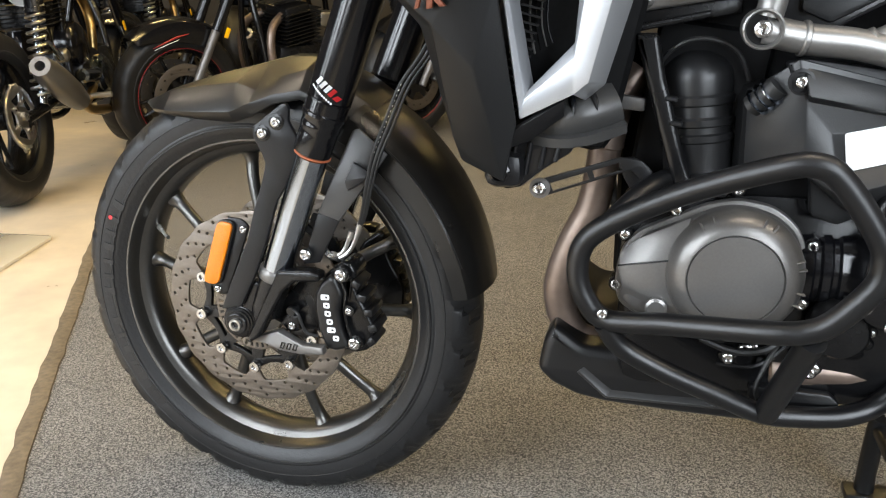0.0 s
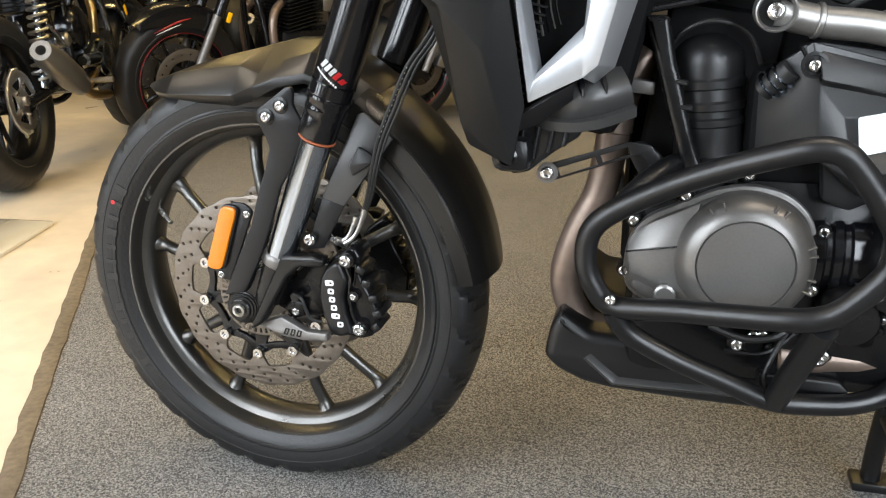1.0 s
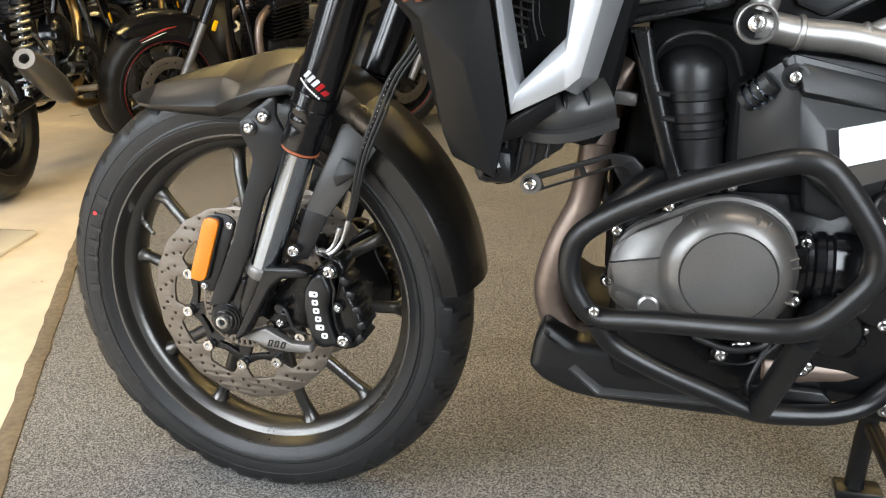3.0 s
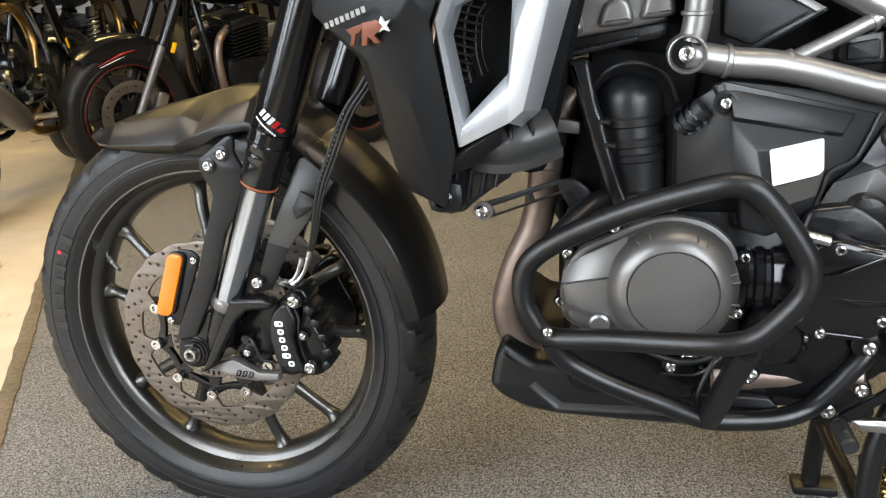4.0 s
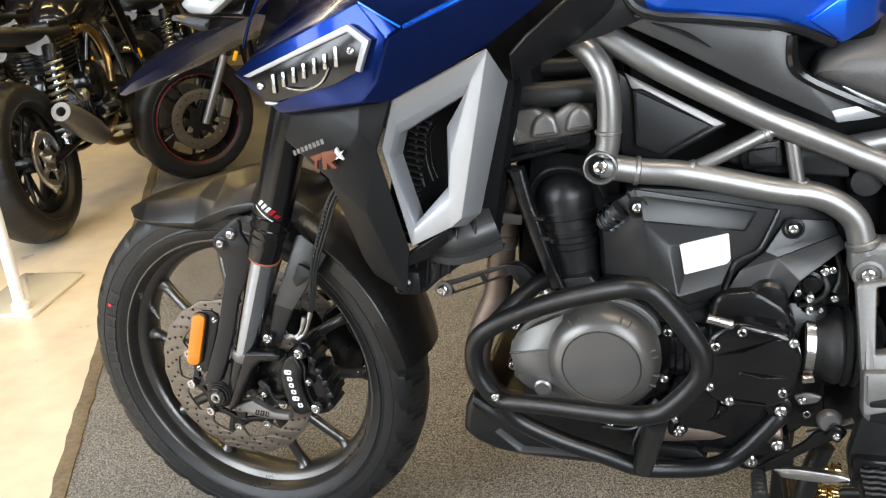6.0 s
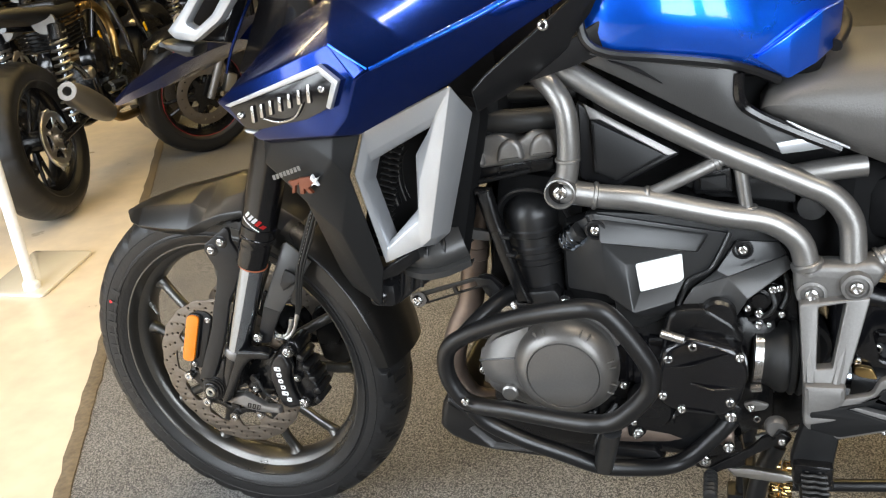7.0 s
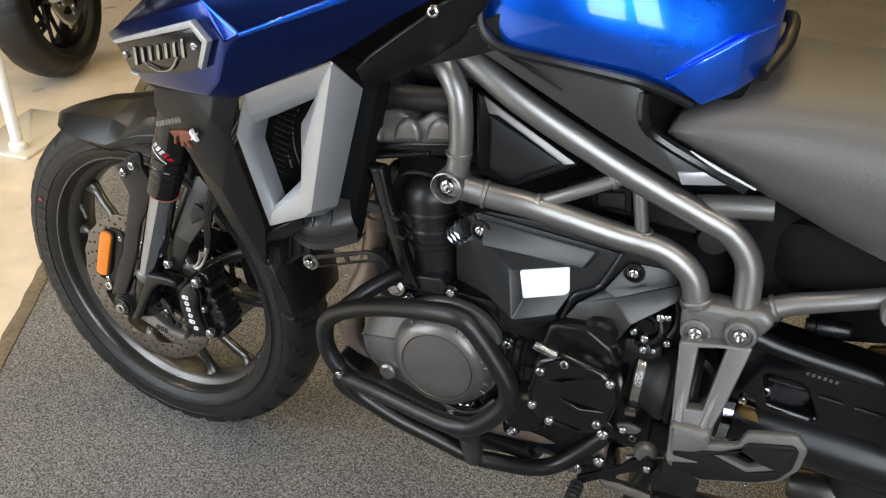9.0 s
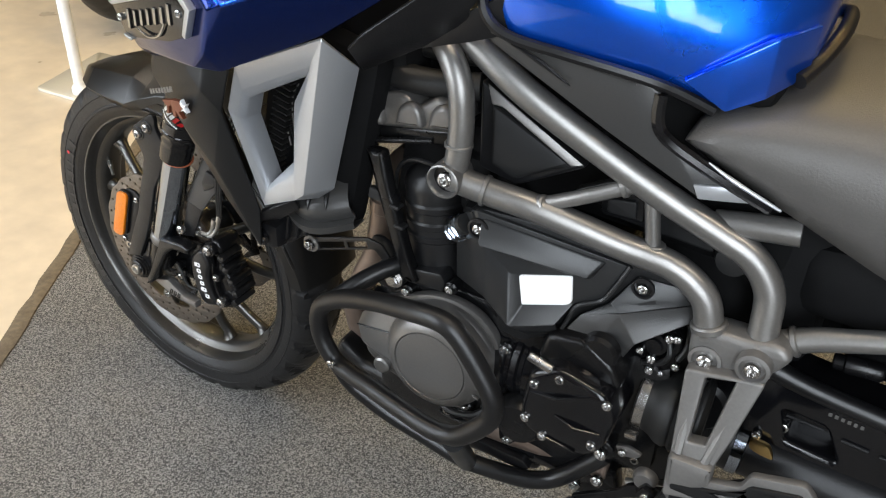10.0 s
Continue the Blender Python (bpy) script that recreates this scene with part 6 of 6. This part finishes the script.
ph = part("rear_peg_hanger", plate([rounded([(1.184, 0.69), (1.206, 0.694), (1.222, 0.64), (1.262, 0.49), (1.24, 0.48), (1.204, 0.62)], 0.006)], -0.178, -0.164, 0.004), HANGER, bike, "grey rear foot peg hanger")
part("hanger_boss", lathe([(0.019, -0.02), (0.02, 0.008), (0.018, 0.012), (0.013, 0.012), (0.012, 0.006), (0.001, 0.006)], 28, Matrix.Translation((1.197, -0.17, 0.68)) @ LEFT), HANGER, ph)
bolt(1.197, -0.176, 0.68, 0.009, ph)
# added dark mass that fills the shaded gap at the tail
part("tail_mass_filler", rbox((1.32, 0.03, 0.63), (0.42, 0.16, 0.12), 0.03, (0, -12, 0)), INNER, bike)

# rear wheel, far behind the engine
MR = Matrix.Translation((1.52, 0, 0.335)) @ LEFT
rw = part("rear_wheel", lathe([(0.03, -0.07), (0.06, -0.06), (0.06, 0.06), (0.03, 0.07)], 32, MR), CAST, bike)
part("tyre", tyre_mesh(0.335, 0.085, 0.225, 28, 0.005, 168, MR), RUBBER, rw)
part("rim", lathe([(0.225, 0.068), (0.218, 0.07), (0.19, 0.04), (0.185, 0), (0.19, -0.04), (0.218, -0.07), (0.225, -0.068), (0.205, 0)], 64, MR, closed=True), CAST, rw)
for k in range(10):
    a = 2 * math.pi * k / 10
    bm = tube([(0.05 * math.cos(a), 0.05 * math.sin(a), 0.02), (0.19 * math.cos(a), 0.19 * math.sin(a), 0.0)], [0.014, 0.011], 10, 1)
    bm.transform(MR)
    part("spoke", bm, CAST, rw)

# added filler blocks behind the frame and the shroud, near-black for the shade there
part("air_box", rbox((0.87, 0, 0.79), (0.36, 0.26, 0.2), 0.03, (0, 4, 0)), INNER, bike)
part("frame_rear_filler", rbox((0.98, 0, 0.67), (0.22, 0.24, 0.2), 0.03), INNER, bike)
part("tail_gap_filler", rbox((1.1, 0.06, 0.63), (0.14, 0.14, 0.17), 0.03), INNER, bike)
part("cowl_gap_filler", rbox((0.52, 0, 0.86), (0.14, 0.36, 0.2), 0.03), INNER, bike)
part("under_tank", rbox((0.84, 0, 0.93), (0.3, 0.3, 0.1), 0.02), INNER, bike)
part("opening_gap_filler", rbox((0.47, -0.19, 0.76), (0.16, 0.05, 0.26), 0.02, (0, 12, 0)), INNER, bike)

# ---- other machines ----
def roadster(name, label, group, m, stripe=None, chain=False, body=GLOSS):
    """A naked roadster facing -x, front wheel over the origin."""
    b = thing(name, label, "motorcycle", group, m)
    for x, half, nm in ((0.0, 0.066, "front_wheel"), (1.47, 0.085, "rear_wheel")):
        mm = Matrix.Translation((x, 0, 0.32 if x == 0 else 0.335)) @ LEFT
        w = part(nm, lathe([(0.03, -0.06), (0.045, -0.05), (0.045, 0.05), (0.03, 0.06)], 24, mm), CAST, b)
        part("tyre", tyre_mesh(0.32 if x == 0 else 0.335, half, 0.225, 26, 0.003, 208, mm), RUBBER, w)
        part("rim", lathe([(0.225, 0.05), (0.218, 0.055), (0.2, 0.03), (0.195, 0), (0.2, -0.03), (0.218, -0.055), (0.225, -0.05), (0.21, 0)], 64, mm, closed=True), CAST, w)
        for s in (-1, 1):
            if stripe:
                part("rim_stripe", lathe([(0.2215, 0), (0.222, 0.002), (0.2235, 0.002), (0.224, 0)], 64, mm @ Matrix.Translation((0, 0, s * 0.054)), closed=True), stripe, w, "red rim stripe")
        for k in range(10):
            a = 2 * math.pi * k / 10 + (0.14 if k % 2 else -0.14)
            bm = tube([(0.04 * math.cos(a), 0.04 * math.sin(a), 0.015), (0.2 * math.cos(a), 0.2 * math.sin(a), 0.0)], [0.011, 0.008], 8, 1)
            bm.transform(mm)
            part("spoke", bm, CAST, w)
        for s in (-1, 1) if x == 0 else (-1,):
            bm = plate([ring2(0, 0, 0.155, 64), ring2(0, 0, 0.1, 40)] + [ring2(0.128 * math.cos(k * 0.35), 0.128 * math.sin(k * 0.35), 0.005, 6) for k in range(18)], -0.0025, 0.0025, 0.0005)
            bm.transform(Matrix.Translation((x, s * 0.075, 0.32)))
            part("brake_disc", bm, DISC, w)
            bm = plate([[((0.1 if k % 5 < 2 else 0.06) * math.cos(2 * math.pi * k / 30), (0.1 if k % 5 < 2 else 0.06) * math.sin(2 * math.pi * k / 30)) for k in range(30)]], -0.003, 0.003, 0.001)
            bm.transform(Matrix.Translation((x, s * 0.07, 0.32)))
            part("disc_carrier", bm, CAST, w)
    for s in (-1, 1):
        leg = part("fork_leg", rod((0.16, 0.1 * s, 0.62), (0.3, 0.1 * s, 0.95), 0.026, 16), GLOSS, b)
        part("slider", rod((0.01, 0.1 * s, 0.3), (0.165, 0.1 * s, 0.64), 0.02, 16), CHROME if chain else COVER, leg)
        part("brake_caliper", rbox((0.13, 0.09 * s, 0.36), (0.06, 0.05, 0.1), 0.012, (0, 20, 0)), STEEL if not chain else CAST, leg)
        part("reflector", rbox((0.2, 0.13 * s, 0.615), (0.022, 0.008, 0.05), 0.004, (0, 22, 0)), YELLOW, leg, "yellow side reflector")
        part("mirror_stalk", tube([(0.38, 0.3 * s, 1.0), (0.36, 0.33 * s, 1.08), (0.38, 0.36 * s, 1.14)], 0.006, 8, 3), GLOSS, b)
    secs = []
    for k in range(15):
        a, deep = radians(131 - 71 * k / 14), 0.02 + 0.085 * math.sin(math.pi * min(1, (k + 1) / 10) / 2)
        side = [(0.076, 0.355 - deep), (0.08, 0.345 - deep * 0.5), (0.072, 0.345), (0.05, 0.357), (0.02, 0.361)]
        secs.append([(r * math.cos(a), h, 0.32 + r * math.sin(a)) for h, r in [(-h, r) for h, r in side] + side[::-1]])
    fd = part("front_fender", shell(loft(secs), 0.004), body, b, "gloss fender")
    if stripe:
        for s in (-1, 1):
            part("fender_stripe", tube([(-0.15, s * 0.083, 0.552), (-0.09, s * 0.085, 0.577), (-0.03, s * 0.085, 0.6), (0.03, s * 0.083, 0.612)], [0.001, 0.004, 0.005, 0.001], 6, 3), stripe, fd)
            part("fender_line", tube([(-0.14, s * 0.083, 0.545), (-0.08, s * 0.085, 0.568), (-0.02, s * 0.085, 0.588)], [0.001, 0.0025, 0.001], 6, 3), WHITE, fd)
    e = part("engine", rbox((0.68, 0, 0.42), (0.42, 0.3, 0.26), 0.05), CAST, b)
    ex_, ez = (0.985, 0.745) if chain else (0.6, 0.64)
    # brass on the twin's upper fins stands for warm light falling there
    for k in range(9):
        part("cooling_fin", rbox((ex_, 0, ez - 0.08 + 0.018 * k), (0.21, 0.24 if chain else 0.34, 0.005), 0.002, (0, -12 if not chain else 4, 0), 1), BRASS if k > 4 and chain else CAST, e)
    part("cylinder", rbox((ex_, 0, ez), (0.15, 0.2 if chain else 0.28, 0.2), 0.02, (0, -12 if not chain else 4, 0)), CAST, e)
    if chain:
        part("head_cover", rbox((0.985, 0, 0.84), (0.2, 0.2, 0.05), 0.02), CAST, e)
        for s in (-1, 1):
            side = LEFT if s < 0 else pose(0, 0, 0, -90)
            part("header_pipe", tube([(0.89, 0.1 * s, 0.8), (0.8, 0.115 * s, 0.806), (0.735, 0.12 * s, 0.79), (0.672, 0.122 * s, 0.735), (0.65, 0.125 * s, 0.672), (0.665, 0.13 * s, 0.606), (0.68, 0.12 * s, 0.5), (0.75, 0.13 * s, 0.4), (0.9, 0.15 * s, 0.34), (1.04, 0.17 * s, 0.32)], 0.02, 14, 5), BRASS, e, "golden header pipe")
            part("round_cover", lathe([(0.1, -0.05), (0.1, 0.0), (0.092, 0.02), (0.07, 0.035), (0.001, 0.042)], 36, Matrix.Translation((0.86, 0.12 * s, 0.565)) @ side), GLOSS, e)
            part("starter_motor", lathe([(0.02, 0), (0.032, 0.01), (0.034, 0.2), (0.024, 0.21), (0.024, 0.25), (0.001, 0.25)], 24, Matrix.Translation((0.95, 0.15 * s, 0.43)) @ Vector((-1, 0, -0.05)).to_track_quat("Z", "Y").to_matrix().to_4x4()), CHROME, e)
            part("gear_shaft", lathe([(0.012, 0), (0.03, 0.01), (0.03, 0.05), (0.018, 0.06), (0.001, 0.06)], 24, Matrix.Translation((1.08, 0.11 * s, 0.53)) @ side), STEEL, e)
            part("kick_lever", tube([(1.235, 0.15 * s, 0.6), (1.18, 0.155 * s, 0.565), (1.12, 0.15 * s, 0.52)], 0.013, 10, 4), CHROME, e)
            part("intake_bell", lathe([(0.03, 0), (0.04, 0.02), (0.04, 0.07), (0.05, 0.085), (0.05, 0.11), (0.001, 0.11)], 24, Matrix.Translation((1.12, 0.07 * s, 0.785)) @ Vector((1, 0.2 * s, 0)).to_track_quat("Z", "Y").to_matrix().to_4x4()), HANGER, e)
    for s in (-1, 1):
        part("crankcase_cover", lathe([(0.09, 0), (0.088, 0.03), (0.07, 0.045), (0.001, 0.048)], 32, Matrix.Translation((0.72, 0.14 * s, 0.42)) @ (LEFT if s < 0 else pose(0, 0, 0, -90))), CHROME if chain else CAST, e)
        if not chain:
            part("carburettor", rbox((0.77, 0.1 * s, 0.66), (0.09, 0.06, 0.08), 0.015), STEEL, e)
        ex = part("exhaust", tube(([] if chain else [(0.52, 0.09 * s, 0.68), (0.44, 0.13 * s, 0.62), (0.43, 0.15 * s, 0.48), (0.5, 0.15 * s, 0.32)]) + [(0.75, 0.16 * s, 0.26), (0.95, 0.165 * s, 0.285), (1.06, 0.17 * s, 0.335)], 0.021, 14, 5), BRASS if chain else HEADER, b, "warm-toned exhaust pipe")
        part("silencer", lathe([(0.022, 0), (0.045, 0.05), (0.056, 0.14), (0.058, 0.3), (0.052, 0.39), (0.046, 0.405), (0.043, 0.44), (0.04, 0.45), (0.02, 0.45), (0.018, 0.44), (0.018, 0.35), (0.001, 0.35)], 32, Matrix.Translation((1.04, 0.17 * s, 0.32)) @ Vector((0.42, 0.03 * s, 0.2)).to_track_quat("Z", "Y").to_matrix().to_4x4()), FRAME, ex, "short brushed silencer")
        sh_ = part("shock_absorber", rod((1.33, 0.13 * s, 0.36), (1.2, 0.13 * s, 0.78), 0.016, 14), CHROME, b)
        coil = [Vector((1.33, 0.13 * s, 0.4)).lerp(Vector((1.21, 0.13 * s, 0.74)), t / 120) + Vector((0.034 * math.cos(t * 0.6), 0.034 * math.sin(t * 0.6), 0)) for t in range(121)]
        part("shock_spring", tube(coil, 0.0062, 6, 1), STEEL if chain else CAST, sh_)
        part("shock_can", rod(Vector((1.33, 0.13 * s, 0.36)).lerp(Vector((1.2, 0.13 * s, 0.78)), 0.8), Vector((1.33, 0.13 * s, 0.36)).lerp(Vector((1.2, 0.13 * s, 0.78)), 0.97), 0.037, 20), CAST, sh_)
        part("swing_arm", tube([(0.92, 0.1 * s, 0.4), (1.2, 0.1 * s, 0.35), (1.44, 0.1 * s, 0.32)], 0.022, 12, 3), CAST, b)
        part("foot_peg", rod((0.93, 0.14 * s, 0.34), (0.93, 0.26 * s, 0.34), 0.013, 12), STEEL, b)
    if chain:
        teeth = [((0.116 if k % 2 else 0.108) * math.cos(2 * math.pi * k / 84), (0.116 if k % 2 else 0.108) * math.sin(2 * math.pi * k / 84)) for k in range(84)]
        cut = [rounded([(r * math.cos(k * 1.2566 + d), r * math.sin(k * 1.2566 + d)) for r, d in ((0.05, -0.38), (0.05, 0.38), (0.094, 0.48), (0.094, -0.48))], 0.01) for k in range(5)]
        bm = plate([teeth] + cut, -0.004, 0.004, 0.001)
        bm.transform(Matrix.Translation((1.47, 0.1, 0.335)))
        sk = part("sprocket", bm, STEEL, b, "toothed rear sprocket")
        for k in range(5):
            part("sprocket_bolt", lathe([(0.009, 0), (0.009, 0.008), (0.005, 0.01), (0.001, 0.01)], 6, Matrix.Translation((1.47 + 0.058 * math.cos(k * 1.2566 + 0.63), 0.104, 0.335 + 0.058 * math.sin(k * 1.2566 + 0.63))) @ pose(0, 0, 0, -90)), ZINC, sk)
        run = [(1.47 + 0.116 * math.cos(t), 0.1, 0.335 + 0.116 * math.sin(t)) for t in np.linspace(-1.6, 1.6, 22)] + [(0.95 - 0.04 * math.sin(t), 0.1, 0.4 + 0.04 * math.cos(t)) for t in np.linspace(0.1, 3.0, 10)]
        pts = smooth_path(run, 4, True)
        lk = rbox((0, 0, 0), (0.014, 0.02, 0.0125), 0.004, seg=1)
        model = part("chain_link", lk, STEEL, b)
        for k in range(0, len(pts) - 2, 2):
            if k == 0:
                model.matrix_basis = Matrix.Translation(pts[0])
                continue
            d = pts[k + 1] - pts[k]
            again(model, Matrix.Translation(pts[k]) @ d.to_track_quat("X", "Y").to_matrix().to_4x4(), b)
        part("axle_nut", lathe([(0.02, 0), (0.02, 0.015), (0.012, 0.018), (0.001, 0.018)], 6, Matrix.Translation((1.47, 0.105, 0.335)) @ pose(0, 0, 0, -90)), ZINC, b)
    tk = []
    for x, w, z0, z1 in ((0.36, 0.06, 0.84, 0.92), (0.42, 0.12, 0.8, 1.0), (0.55, 0.15, 0.78, 1.04), (0.7, 0.14, 0.78, 1.02), (0.84, 0.1, 0.8, 0.93), (0.88, 0.06, 0.82, 0.88)):
        tk.append([(x, w * math.cos(t), (z0 + z1) / 2 + (z1 - z0) / 2 * math.sin(t)) for t in np.linspace(0, 2 * math.pi, 24, endpoint=False)])
    part("fuel_tank", loft(tk, closed=True), body, b, sharp=60)
    st = []
    for x, w, z0, z1 in ((0.84, 0.08, 0.78, 0.86), (0.95, 0.13, 0.77, 0.85), (1.15, 0.14, 0.77, 0.85), (1.4, 0.12, 0.8, 0.88), (1.5, 0.06, 0.83, 0.88)):
        st.append([(x, w * math.cos(t), (z0 + z1) / 2 + (z1 - z0) / 2 * math.sin(t)) for t in np.linspace(0, 2 * math.pi, 20, endpoint=False)])
    part("seat", loft(st, closed=True), GREY, b, sharp=60)
    part("frame", join(tube([(0.36, 0, 0.9), (0.4, 0.09, 0.6), (0.5, 0.11, 0.28), (0.8, 0.12, 0.26), (0.95, 0.11, 0.4), (0.9, 0.1, 0.76)], 0.016, 12, 5), tube([(0.36, 0, 0.9), (0.4, -0.09, 0.6), (0.5, -0.11, 0.28), (0.8, -0.12, 0.26), (0.95, -0.11, 0.4), (0.9, -0.1, 0.76)], 0.016, 12, 5), tube([(0.36, 0, 0.92), (0.9, 0, 0.77), (1.4, 0, 0.8)], 0.02, 12, 3)), GLOSS, b)
    part("handlebar", tube([(0.42, -0.36, 1.0), (0.36, -0.2, 1.03), (0.33, 0, 1.0), (0.36, 0.2, 1.03), (0.42, 0.36, 1.0)], 0.012, 12, 5), GLOSS, b)
    part("headlamp", lathe([(0.001, 0.1), (0.05, 0.09), (0.085, 0.04), (0.095, 0.0), (0.09, -0.01), (0.001, -0.02)], 32, Matrix.Translation((0.2, 0, 0.9)) @ pose(0, 0, 0, 0, 90, 0)), CHROME if chain else GLOSS, b)
    return b


def stand_at(x, y, deg, lean=0.0):
    return Matrix.Translation((x, y, 0)) @ pose(0, 0, 0, 0, 0, deg) @ pose(0, 0, 0, lean, 0, 0)


twin = roadster("roadster", "black roadster with twin shocks and brushed silencers, on the concrete", "parked machines", stand_at(-2.255, 2.96, -74, 5), chain=True)
sport = roadster("roadster", "black naked roadster with red rim stripes, on the carpet", "parked machines", stand_at(-1.712, 2.53, 56, 6), stripe=DULL)
for x, y in ((-2.75, 3.75), (-3.5, 3.2), (-3.75, 4.7), (-2.05, 4.5), (-2.75, 5.3), (-4.4, 3.6), (-1.2, 5.2)):  # where the rear wheels stand
    copy_thing(twin, stand_at(x - 0.405, y + 1.413, -74, 5))
for x, y, deg in ((-0.8, 3.35, 56),):
    copy_thing(sport, stand_at(x, y, deg, 6))

# barrier post on its square foot
post = thing("barrier_post", "white barrier post on a square clear foot plate", "post")
part("pole", rod((-1.395, 0.85, 0.006), (-1.395, 0.85, 1.0), 0.02, 20), POST, post)
part("pole_socket", lathe([(0.03, 0), (0.03, 0.02), (0.022, 0.03)], 24, Matrix.Translation((-1.395, 0.85, 0.006))), POST, post)
bm = flat(rounded([(-1.56, 0.79), (-1.31, 0.8), (-1.4, 1.18), (-1.66, 1.16)], 0.02), -0.006, 0.006, 0.003)
part("foot_plate", bm, ACRYLIC, post, "clear acrylic foot plate")
for m_ in (bolt_model, hex_model):
    bpy.data.objects.remove(m_)
